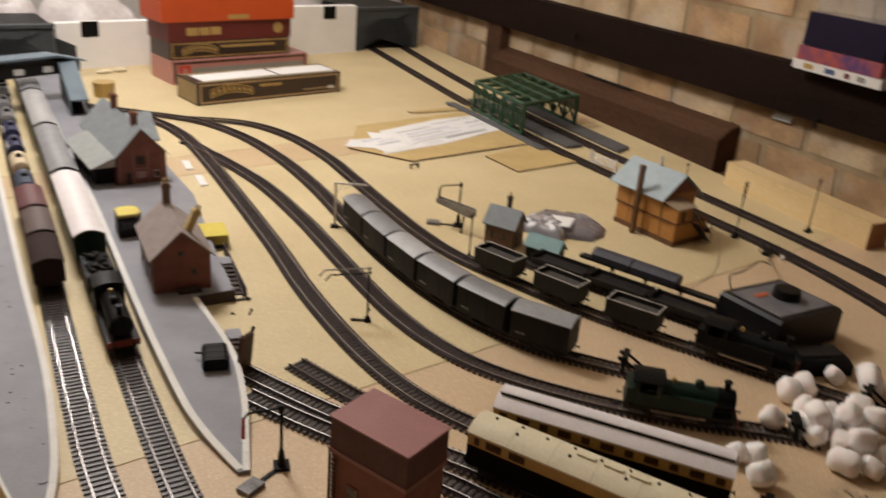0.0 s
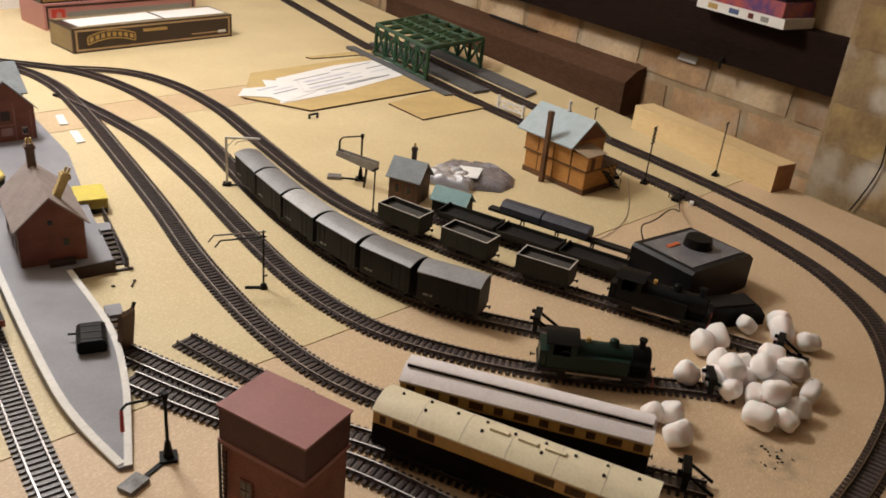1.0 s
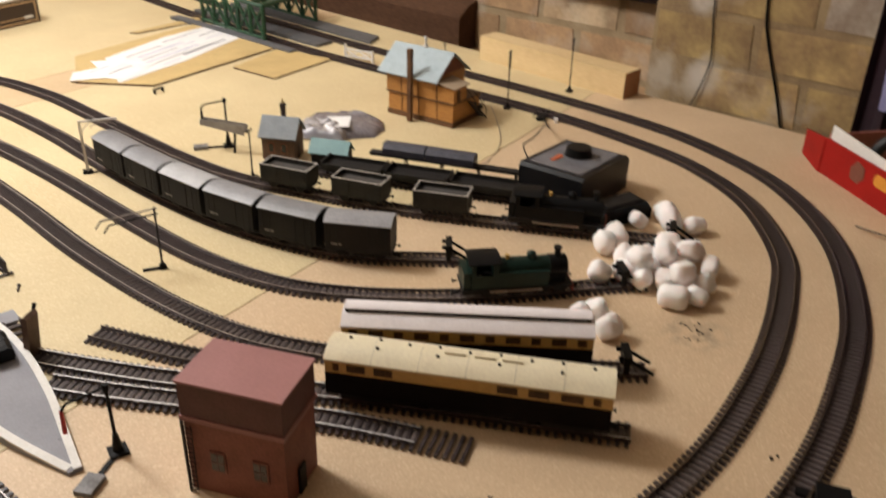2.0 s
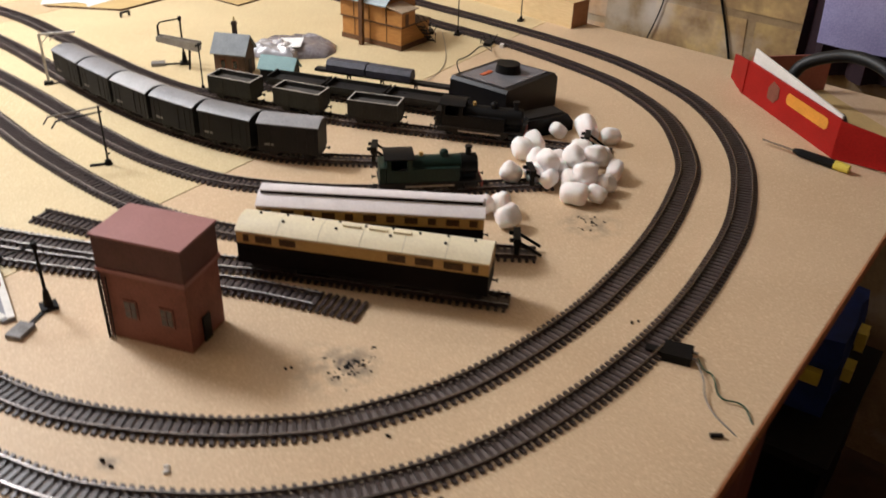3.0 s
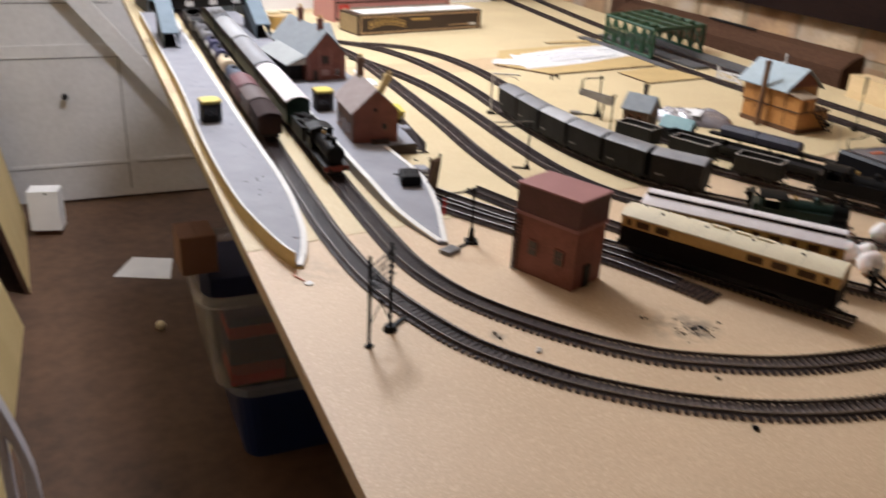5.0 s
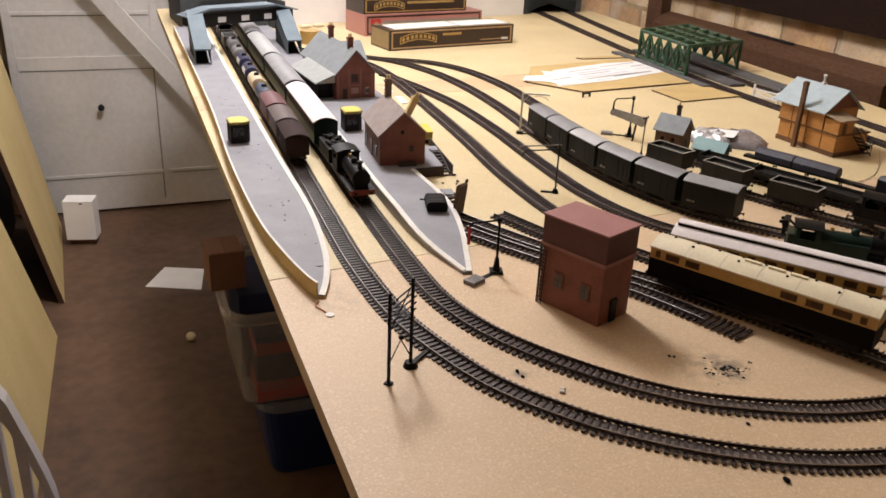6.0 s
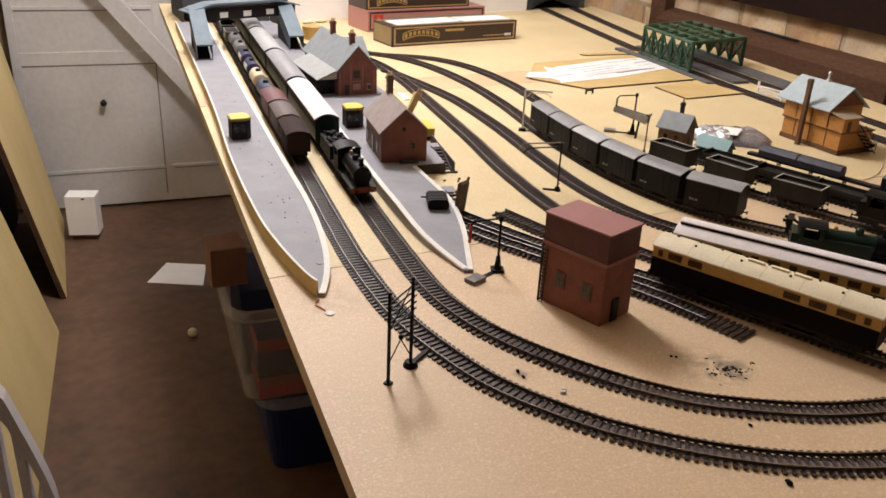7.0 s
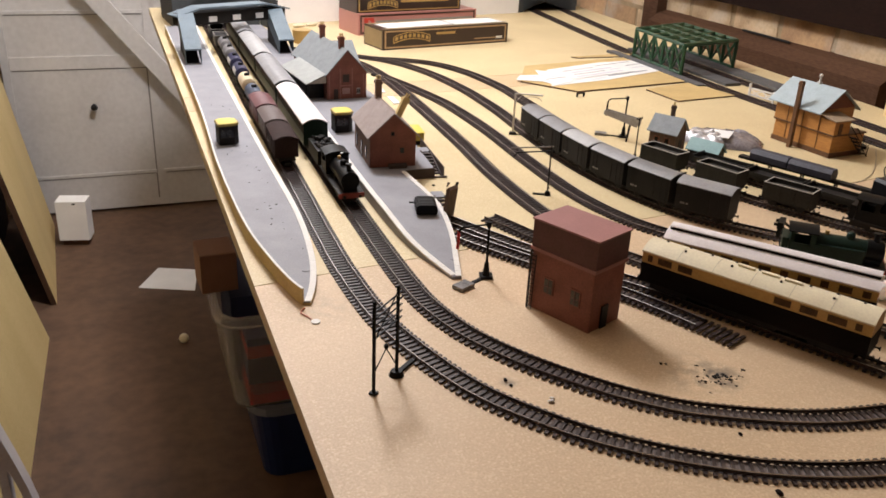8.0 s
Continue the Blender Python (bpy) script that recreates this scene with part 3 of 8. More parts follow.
P1R = [(0.0035, 0.036), (0.014, 0.062), (0.025, 0.106), (0.0325, 0.172), (0.038, 0.28), (0.039, 0.49), (0.042, 0.77), (0.047, 1.2), (0.055, 1.62)]
P1L = [(-0.024, 1.62), (-0.025, 0.82), (-0.034, 0.46), (-0.032, 0.24), (-0.023, 0.138), (-0.010, 0.06), (-0.003, 0.038)]
P1A = [(x, y, ramp1(y)) for x, y in P1L[:4] + [(-0.0285, 0.186), (0.0335, 0.186)] + P1R[4:]]
P1B = [(x, y, ramp1(y)) for x, y in [(-0.0285, 0.186)] + P1L[4:] + P1R[:4] + [(0.0335, 0.186)]]
plat1 = platform([P1A, P1B], "long grey platform with white edging and a yellow side", M_CREAMSIDE)
coping(plat1, P1R, ramp1, 0.0065, 1)
q, h = spline(P1L, 0.004)
bm = bmesh.new()
n = np.c_[-h[:, 1], h[:, 0]]
rows = []
for k in range(0, len(q), 3):
    a, b = q[k] - n[k] * 0.0015, q[k] + n[k] * 0.0004
    rows.append([bm.verts.new((*a, 0)), bm.verts.new((*b, 0)), bm.verts.new((*b, 0.0175)), bm.verts.new((*a, 0.0175))])
for a, b in zip(rows, rows[1:]):
    for k in range(4):
        bm.faces.new((a[k], a[(k + 1) % 4], b[(k + 1) % 4], b[k]))
bm.faces.new(rows[0])
bm.faces.new(rows[-1][::-1])
part("back_wall", bm, M_CREAMSIDE, plat1, "thin yellow card wall along the platform")
bm = bmesh.new()
rows = []
for k in range(0, len(q), 3):
    a, b = q[k] - n[k] * 0.0018, q[k] + n[k] * 0.0008
    rows.append([bm.verts.new((*a, 0.0176)), bm.verts.new((*b, 0.0176)), bm.verts.new((*b, 0.0184)), bm.verts.new((*a, 0.0184))])
for a, b in zip(rows, rows[1:]):
    for k in range(4):
        bm.faces.new((a[k], a[(k + 1) % 4], b[(k + 1) % 4], b[k]))
bm.faces.new(rows[0])
bm.faces.new(rows[-1][::-1])
part("wall_cap", bm, M_WHITE, plat1, "white painted wall top")

P2L = [(0.157, 1.62), (0.156, 1.23), (0.151, 0.95), (0.151, 0.71), (0.140, 0.335), (0.140, 0.186), (0.146, 0.12), (0.161, 0.052)]
P2R = [(0.171, 0.050), (0.186, 0.098), (0.202, 0.153), (0.215, 0.237), (0.212, 0.372)]
P2A = [(x, y, ramp2(y)) for x, y in P2L[:5] + [(0.1395, 0.237)] + P2R[3:] + [(0.257, 0.374), (0.27, 0.50), (0.299, 0.715), (0.294, 0.88), (0.245, 1.0), (0.235, 1.3), (0.22, 1.62)]]
P2B = [(x, y, ramp2(y)) for x, y in [(0.1395, 0.237)] + P2L[5:] + P2R[:4]]
plat2 = platform([P2A, P2B], "grey island platform with white edging and a pointed ramped end", M_PLAT)
bm = bmesh.new()
prism(bm, [(0.2135, 0.3735), (0.2135, 0.3715), (0.2585, 0.3725), (0.2585, 0.3745)], 0, ZP - 0.0005)
part("end_wall", bm, mat("dark_platform_end", (0.06, 0.04, 0.035), (0.04, 0.027, 0.024), 0.7, scale=60), plat2, "dark brown platform end")
coping(plat2, P2L, ramp2, 0.0068, 1)
coping(plat2, P2R, ramp2, 0.0062, 1)
for x, y in ((0.178, 0.09), (0.012, 0.10)):
    z = ramp2(y) if x > 0.1 else ramp1(y)
    bm = bmesh.new()
    rod(bm, (0, 0, -0.001), (0, 0, 0.0007), 0.0042, n=16)
    part("cover", bm, M_PLAT, plat2 if x > 0.1 else plat1, "round cover plate", at=Matrix.Translation((x, y, z)))


# ---- buildings ----
def gable_house(name, m, w, d, eave, ridge, wall_mat, roof_mat, label, over=0.005, thick=0.002):
    """A house with its gable towards -y and its ridge along y."""
    t = thing(name, m, label, "model building", "model buildings")
    bm = bmesh.new()
    prism(bm, [(0, 0), (w, 0), (w, eave), (w / 2, ridge), (0, eave)], 0, d, "y")
    part("wall", bm, wall_mat, t)
    for s in (0, 1):
        x0 = 0 if s == 0 else w
        sx = -1 if s == 0 else 1
        slope = (ridge - eave) / (w / 2)
        bm = bmesh.new()
        prism(bm, [(w / 2, ridge + 0.0003), (x0 + sx * over, eave - slope * over + 0.0003), (x0 + sx * over, eave - slope * over + thick), (w / 2, ridge + thick + 0.0005)], -over, d + over, "y")
        part("roof_slope", bm, roof_mat, t)
    return t


def pane(t, name, x0, x1, z0, z1, face, mat_, m=None, depth=0.0008, label=""):
    """A small flat piece standing proud of the plane y = face (towards -y)."""
    bm = bmesh.new()
    bx(bm, x0, x1, face - depth, face + 0.0004, z0, z1, m)
    return part(name, bm, mat_, t, label)


def window(t, x0, x1, z0, z1, m=None):
    w = pane(t, "window", x0, x1, z0, z1, 0, M_WHITE, m, 0.0006)
    bm = bmesh.new()
    n = 2
    for i in range(n):
        a = x0 + (x1 - x0) * (i + 0.08) / n
        b = x0 + (x1 - x0) * (i + 0.92) / n
        bx(bm, a, b, -0.0011, -0.0003, z0 + 0.001, z1 - 0.001, m)
    part("pane", bm, M_GLASSDARK, w)


def chimney(t, x, y, z, h, r, lean=0.0, mat_=None):
    c = Matrix.Translation((x, y, z)) @ pose(0, 0, 0, 0, lean, 0)
    bm = bmesh.new()
    bx(bm, -r, r, -r, r, 0, h, c)
    bx(bm, -r * 1.3, r * 1.3, -r * 1.3, r * 1.3, h * 0.82, h * 0.93, c)
    k = part("chimney", bm, mat_ or M_BRICKRED, t)
    for s in (-0.45, 0.45):
        bm = bmesh.new()
        rod(bm, c @ Vector((s * r, 0, h - 0.001)), c @ Vector((s * r, 0, h + 0.006)), r * 0.35, r * 0.3, 8)
        part("chimney_pot", bm, M_CREAMSIDE, k)


# near station house
M_SIDEWALL = mat("pale_brown_side_wall", (0.24, 0.15, 0.11), (0.16, 0.10, 0.075), 0.7, scale=60)
M_DKSTEP = mat("dark_brown_step", (0.06, 0.04, 0.035), None, 0.7)
st = gable_house("goods_office", pose(0.168, 0.393, ZP, 0, 0, -4), 0.066, 0.108, 0.047, 0.077, M_BRICKRED, M_SLATEBROWN, "small red brick station house with brown slate roof")
bm = bmesh.new()
bx(bm, -0.0006, 0.0004, 0.001, 0.107, 0, 0.0455)
part("side_wall", bm, M_SIDEWALL, st, "pale brown side wall")
for x0, x1, z0, z1 in ((0.043, 0.049, 0.020, 0.028), (0.0295, 0.0345, 0.046, 0.0515)):
    w = pane(st, "window", x0, x1, z0, z1, 0, M_DKSTEP, depth=0.0006)
    bm = bmesh.new()
    bx(bm, x0 + 0.0008, x1 - 0.0008, -0.0009, -0.0004, z0 + 0.0008, z1 - 0.0008)
    part("pane", bm, M_GLASSDARK, w)
bm = bmesh.new()
bx(bm, 0.026, 0.052, -0.010, -0.0005, 0, 0.0055)
part("step", bm, M_DKSTEP, st, "dark step below the gable")
chimney(st, 0.033, 0.098, 0.072, 0.032, 0.0045, 0, M_SIDEWALL)
chimney(st, 0.042, 0.022, 0.064, 0.034, 0.0042, 26, M_CREAMSIDE)
for y in (0.02, 0.05, 0.085):
    z0 = 0.008 if y != 0.05 else 0
    bm = bmesh.new()
    bx(bm, -0.0012, -0.0002, y, y + 0.010, z0, 0.026)
    w = part("window" if y != 0.05 else "door", bm, M_DKSTEP, st)
    bm = bmesh.new()
    bx(bm, -0.0016, -0.0008, y + 0.0012, y + 0.0088, z0 + 0.0012, 0.0248)
    part("pane", bm, M_GLASSDARK, w)
# main station building
M_PILASTER = mat("pale_brick_pilaster", (0.38, 0.18, 0.14), (0.28, 0.12, 0.09), 0.7, scale=80)
M_POSTER = mat("faded_poster", (0.5, 0.32, 0.28), (0.38, 0.22, 0.19), 0.7, scale=120)
ms = gable_house("station_building", pose(0.201, 0.787, ZP, 0, 0, 5), 0.076, 0.205, 0.048, 0.088, M_BRICKRED, M_SLATE, "red brick station building with grey slate roof")
for x in (0.003, 0.024, 0.047, 0.069):
    pane(ms, "pilaster", x, x + 0.0024, 0, 0.044 if x in (0.003, 0.069) else 0.056, 0, M_PILASTER, depth=0.0005)
pane(ms, "string_course", 0.027, 0.0465, 0.0235, 0.0255, 0, M_PILASTER, depth=0.0009)
pane(ms, "door", 0.013, 0.021, 0, 0.019, 0, M_DKSTEP)
pane(ms, "poster", 0.029, 0.044, 0.009, 0.020, 0, M_POSTER, label="faded pale poster")
window(ms, 0.057, 0.064, 0.008, 0.019)
pane(ms, "window", 0.030, 0.0425, 0.031, 0.045, 0, M_DKSTEP, depth=0.0006)
bm = bmesh.new()
prism(bm, [(-0.001, 0.0455), (-0.040, 0.030), (-0.040, 0.032), (-0.001, 0.048)], -0.002, 0.165, "y")
part("canopy", bm, M_CANOPY, ms, "pale grey sloping canopy roof")
# solid dark block in place of the shade under the canopy
bm = bmesh.new()
bx(bm, -0.028, -0.0005, 0.02, 0.16, 0, 0.029)
part("canopy_shade", bm, M_DARK, ms, "dark block standing in for the shade below the canopy")
for y in (0.006, 0.08, 0.158):
    bm = bmesh.new()
    rod(bm, (-0.037, y, 0), (-0.037, y, 0.0305), 0.0014)
    part("post", bm, M_DARK, ms)
chimney(ms, 0.038, 0.03, 0.082, 0.026, 0.0045)
chimney(ms, 0.038, 0.14, 0.082, 0.03, 0.0045)
bm = bmesh.new()
bx(bm, 0.0765, 0.083, 0.070, 0.150, 0, 0.047)
part("rear_wing", bm, M_BRICKRED, ms, "short red brick rear wing")
bm = bmesh.new()
prism(bm, [(0.062, 0.0475), (0.110, 0.0840), (0.158, 0.0475), (0.158, 0.0495), (0.110, 0.0862), (0.062, 0.0495)], 0.046, 0.088, "x")
part("rear_roof", bm, M_SLATE, ms, "grey slate roof of the rear wing")
bm = bmesh.new()
prism(bm, [(-0.036, 0.0305), (-0.001, 0.0305), (-0.001, 0.044)], 0.002, 0.004, "y")
part("canopy_gable", bm, mat("pale_canopy_boards", (0.52, 0.45, 0.36), (0.42, 0.36, 0.28), 0.7, scale=60), ms, "pale boarded end of the canopy")

# brick water tower by the sidings
tw = thing("water_tower", pose(0.2437, -0.0965, 0, 0, 0, 0), "square red brick water tower with maroon tank top", "model building", "model buildings")
ux, uy = Vector((-0.036, 0.070, 0)), Vector((0.047, 0.020, 0))
ang = math.degrees(math.atan2(uy.y, uy.x))
WT = pose(0, 0, 0, 0, 0, ang)
WW, WD = 0.051, 0.078
bm = bmesh.new()
bx(bm, 0.001, WW - 0.001, 0.001, WD - 0.001, 0, 0.064, WT)
part("wall", bm, M_BRICKRED, tw, bevel=0.0006)
bm = bmesh.new()
bx(bm, -0.001, WW + 0.001, -0.001, WD + 0.001, 0.0635, 0.067, WT)
part("string_course", bm, M_TOWERLID, tw)
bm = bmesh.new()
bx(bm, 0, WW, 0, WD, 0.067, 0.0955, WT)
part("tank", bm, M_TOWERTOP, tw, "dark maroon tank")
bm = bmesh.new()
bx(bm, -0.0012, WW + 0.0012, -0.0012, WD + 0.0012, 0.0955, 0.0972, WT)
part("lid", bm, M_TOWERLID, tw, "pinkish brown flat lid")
bm = bmesh.new()
bx(bm, 0.006, 0.016, -0.0008, 0.001, 0.0, 0.024, WT @ Matrix.Translation((0.012, 0, 0)))
part("door", bm, M_DARK, tw, "narrow dark doorway")
for k in (0.020, 0.053):
    bm = bmesh.new()
    bx(bm, -0.0002, 0.0012, k - 0.0062, k + 0.0062, 0.022, 0.040, WT)
    wn = part("window", bm, M_BRICKRED, tw, "dull recessed window")
    bm = bmesh.new()
    bx(bm, -0.0006, 0.0, k - 0.005, k + 0.005, 0.0235, 0.0385, WT)
    part("pane", bm, M_DULLPANE, wn)
    bm = bmesh.new()
    bx(bm, -0.0009, -0.0004, k - 0.005, k + 0.005, 0.0302, 0.0312, WT)
    bx(bm, -0.0009, -0.0004, k - 0.0005, k + 0.0005, 0.0235, 0.0385, WT)
    part("glazing_bar", bm, M_TOWERTOP, wn)
bm = bmesh.new()
rod(bm, WT @ Vector((-0.0012, WD - 0.0008, 0)), WT @ Vector((-0.0012, WD - 0.0008, 0.0635)), 0.0013, n=8)
part("drain_pipe", bm, M_DKSTEP, tw)
lad = bmesh.new()
for s in (0, 0.006):
    rod(lad, WT @ Vector((-0.0035, WD - 0.008 + s, 0)), WT @ Vector((-0.0015, WD - 0.008 + s, 0.06)), 0.0005, n=6)
for k in range(14):
    z = 0.003 + 0.0042 * k
    rod(lad, WT @ Vector((-0.0034 + 0.002 * z / 0.06, WD - 0.008, z)), WT @ Vector((-0.0034 + 0.002 * z / 0.06, WD - 0.002, z)), 0.0004, n=6)
part("ladder", lad, M_DARK, tw)

# ochre signal box by the main line
M_GABLERED = mat("red_brown_boards", (0.26, 0.085, 0.04), (0.17, 0.055, 0.028), 0.6, scale=60)
M_PORCH = mat("weathered_tan_card", (0.42, 0.32, 0.22), (0.33, 0.25, 0.17), 0.6, scale=60)
M_TIMBERDARK = mat("dark_stained_timber", (0.15, 0.07, 0.025), (0.09, 0.04, 0.016), 0.6, scale=60)
sb = thing("signal_box", pose(0.9125, 0.434, 0, 0, 0, math.degrees(math.atan2(-0.1235, 0.0125))), "ochre timber signal box with a pale blue roof", "model building", "model buildings")
SL, SM, SD = 0.125, 0.094, 0.078
bm = bmesh.new()
bx(bm, 0.002, SL - 0.002, 0.002, SD, 0, 0.036)
part("lower_storey", bm, M_WOODSBOX, sb)
bm = bmesh.new()
bx(bm, -0.0008, SL + 0.0008, -0.0008, SD + 0.002, 0.0362, 0.0385)
part("floor_band", bm, M_TIMBERDARK, sb)
bm = bmesh.new()
prism(bm, [(0, 0.0387), (SD, 0.0387), (SD, 0.074), (SD / 2, 0.102), (0, 0.074)], 0, SM, "x")
part("upper_storey", bm, M_WOODSBOX, sb)
bm = bmesh.new()
prism(bm, [(0.001, 0.0736), (SD - 0.001, 0.0736), (SD / 2, 0.1008)], SM, SM + 0.0012, "x")
part("gable_board", bm, M_GABLERED, sb, "reddish brown gable end")
for s in (0, 1):
    bm = bmesh.new()
    if s == 0:
        prism(bm, [(SD / 2, 0.1025), (-0.009, 0.0672), (-0.009, 0.0692), (SD / 2, 0.105)], -0.012, SM + 0.006, "x")
    else:
        prism(bm, [(SD / 2, 0.1025), (SD + 0.009, 0.0672), (SD + 0.009, 0.0692), (SD / 2, 0.105)], -0.012, SM + 0.006, "x")
    part("roof_slope", bm, M_LIGHTBLUE, sb, "pale blue-grey roof")
for x in (0.028, 0.060, SM):
    bm = bmesh.new()
    bx(bm, x - 0.0005, x + 0.0005, -0.0009, 0.001, 0.04, 0.066)
    bx(bm, x - 0.0005, x + 0.0005, 0.0012, 0.003, 0.008, 0.036)
    part("plank_joint", bm, M_TIMBERDARK, sb)
bm = bmesh.new()
bx(bm, 0.0005, SL - 0.0005, 0.0005, SD + 0.001, 0, 0.008)
part("plinth", bm, M_TIMBERDARK, sb, "dark brown base band")
bm = bmesh.new()
bx(bm, SM + 0.0013, SL, 0.0005, 0.036, 0.0387, 0.061)
part("porch", bm, M_WOODSBOX, sb)
bm = bmesh.new()
prism(bm, [(SM + 0.0013, 0.0672), (SL + 0.004, 0.0612), (SL + 0.004, 0.0628), (SM + 0.0013, 0.0690)], -0.004, 0.040, "y")
part("porch_roof", bm, M_PORCH, sb, "weathered tan porch roof")
bm = bmesh.new()
bx(bm, SL - 0.0003, SL + 0.0008, 0.010, 0.018, 0.0392, 0.057)
part("door", bm, M_TIMBERDARK, sb, "narrow dark doorway")
for k in range(5):
    bm = bmesh.new()
    bx(bm, SL + 0.002, SL + 0.014, 0.038 + 0.007 * k, 0.044 + 0.007 * k, 0.032 - 0.007 * k, 0.0335 - 0.007 * k)
    part("step", bm, M_DARK, sb)
for s in (0.002, 0.014):
    bm = bmesh.new()
    rod(bm, (SL + s, 0.036, 0.036), (SL + s, 0.076, 0.0), 0.0008, n=6)
    rod(bm, (SL + s, 0.036, 0.052), (SL + s, 0.076, 0.014), 0.0006, n=6)
    rod(bm, (SL + s, 0.074, 0.0), (SL + s, 0.074, 0.016), 0.0006, n=6)
    part("stair_rail", bm, M_DARK, sb)
bm = bmesh.new()
bx(bm, 0.049, 0.056, -0.0145, -0.0078, 0, 0.113)
bx(bm, 0.0484, 0.0566, -0.0151, -0.0072, 0.107, 0.110)
part("stove_pipe", bm, M_TIMBERDARK, sb, "square brown chimney stack")
for x0, x1 in ((0.006, 0.022), (0.034, 0.046), (0.066, 0.088)):
    bm = bmesh.new()
    bx(bm, x0, x1, -0.0006, 0.0005, 0.049, 0.063)
    part("window_board", bm, M_WOODSBOX, sb, bevel=0.0003)
bm = bmesh.new()
rod(bm, (0.046, SD / 2, 0.1045), (0.046, SD / 2, 0.117), 0.0022, 0.0016, n=8)
ball(bm, (0.046, SD / 2, 0.118), 0.0032, 8)
bx(bm, 0.043, 0.049, SD / 2 - 0.003, SD / 2 + 0.003, 0.1045, 0.1075)
part("finial", bm, M_WHITE, sb, "small white roof finial", smooth=True)
# small hut in the yard
ht = gable_house("yard_hut", Matrix.Translation((0.680, 0.414, 0)) @ pose(0, 0, 0, 0, 0, 29.5) @ Matrix.Translation((-0.019, -0.023, 0)), 0.038, 0.046, 0.036, 0.0555, M_HUT, M_SLATE, "small weathered brown hut with a grey roof", over=0.004)
chimney(ht, 0.026, 0.022, 0.046, 0.028, 0.0028, 0, M_DKSTEP)
for y in (0.010, 0.028):
    bm = bmesh.new()
    bx(bm, -0.0007, 0.0004, y, y + 0.009, 0.011, 0.026)
    w = part("window", bm, M_GABLERED, ht)
    bm = bmesh.new()
    bx(bm, -0.0011, -0.0004, y + 0.0012, y + 0.0078, 0.0125, 0.0245)
    part("pane", bm, M_GLASSDARK, w)
pane(ht, "door", 0.014, 0.024, 0, 0.022, 0, M_DKSTEP)
bm = bmesh.new()
prism(bm, [(-0.0125, 0), (0.0125, 0), (0.0125, 0.021), (0.0, 0.034), (-0.0125, 0.021)], -0.025, 0.025, "x")
tl = thing("small_shed", pose(0.7035, 0.342, 0, 0, 0, -64.4), "low dark shed with a pale turquoise roof", "model building", "model buildings")
part("wall", bm, M_DARK, tl)
for s in (-1, 1):
    bm = bmesh.new()
    prism(bm, [(0, 0.0345), (s * 0.0155, 0.0185), (s * 0.0155, 0.0200), (0, 0.0365)], -0.028, 0.028, "x")
    part("roof_slope", bm, mat("turquoise_roof", (0.2, 0.36, 0.37), (0.15, 0.28, 0.29), 0.5, scale=60) if s < 0 else bpy.data.materials["turquoise_roof"], tl)


# platform kiosks with yellow roofs
M_ROOFRIM = mat("mustard_roof_rim", (0.40, 0.31, 0.06), (0.27, 0.20, 0.04), 0.55, scale=60)
def kiosk(m, label):
    t = thing("platform_kiosk", m, label, "kiosk", "platform kiosks")
    w, d = 0.030, 0.034
    c = 0.007
    out = [(0, 0), (w - c, 0), (w, c), (w, d - c), (w - c, d), (c, d), (0, d - c)]
    bm = bmesh.new()
    prism(bm, out, 0, 0.029)
    part("body", bm, M_DARK, t, "dark kiosk body")
    bm = bmesh.new()
    prism(bm, [(w / 2 + (x - w / 2) * 1.07, d / 2 + (y - d / 2) * 1.07) for x, y in out], 0.029, 0.0325)
    part("roof", bm, M_ROOFRIM, t, "flat roof with a dull mustard rim")
    bm = bmesh.new()
    prism(bm, [(w / 2 + (x - w / 2) * 0.95, d / 2 + (y - d / 2) * 0.95) for x, y in out], 0.0324, 0.0331)
    part("roof_panel", bm, M_YELLOW, t, "bright yellow roof panel")
    for x in (0.003, 0.0125):
        bm = bmesh.new()
        bx(bm, x, x + 0.008, -0.0009, 0.0002, 0.012, 0.024)
        part("window", bm, M_GLASSDARK, t)
    bm = bmesh.new()
    bx(bm, w - 0.0003, w + 0.0008, 0.010, 0.020, 0.010, 0.020)
    part("poster", bm, M_PAPER, t)


kiosk(pose(-0.021, 0.545, ZP, 0, 0, 4), "dark kiosk with a yellow roof on the platform")
kiosk(pose(0.163, 0.575, ZP, 0, 0, 0), "dark kiosk with a yellow roof beside the brick house")
t = thing("yellow_crate", pose(0.283, 0.555, 0, 0, 0, -8), "tan block with a yellow top and a dark base", "block")
for nm, z0, z1, g, mt in (("base", 0, 0.007, -0.001, M_DARK), ("body", 0.007, 0.019, 0, M_ROOFRIM), ("top", 0.019, 0.0205, 0.0005, M_YELLOW)):
    bm = bmesh.new()
    bx(bm, -0.018 - g, 0.018 + g, -0.024 - g, 0.024 + g, z0, z1)
    part(nm, bm, mt, t, bevel=0.0004)

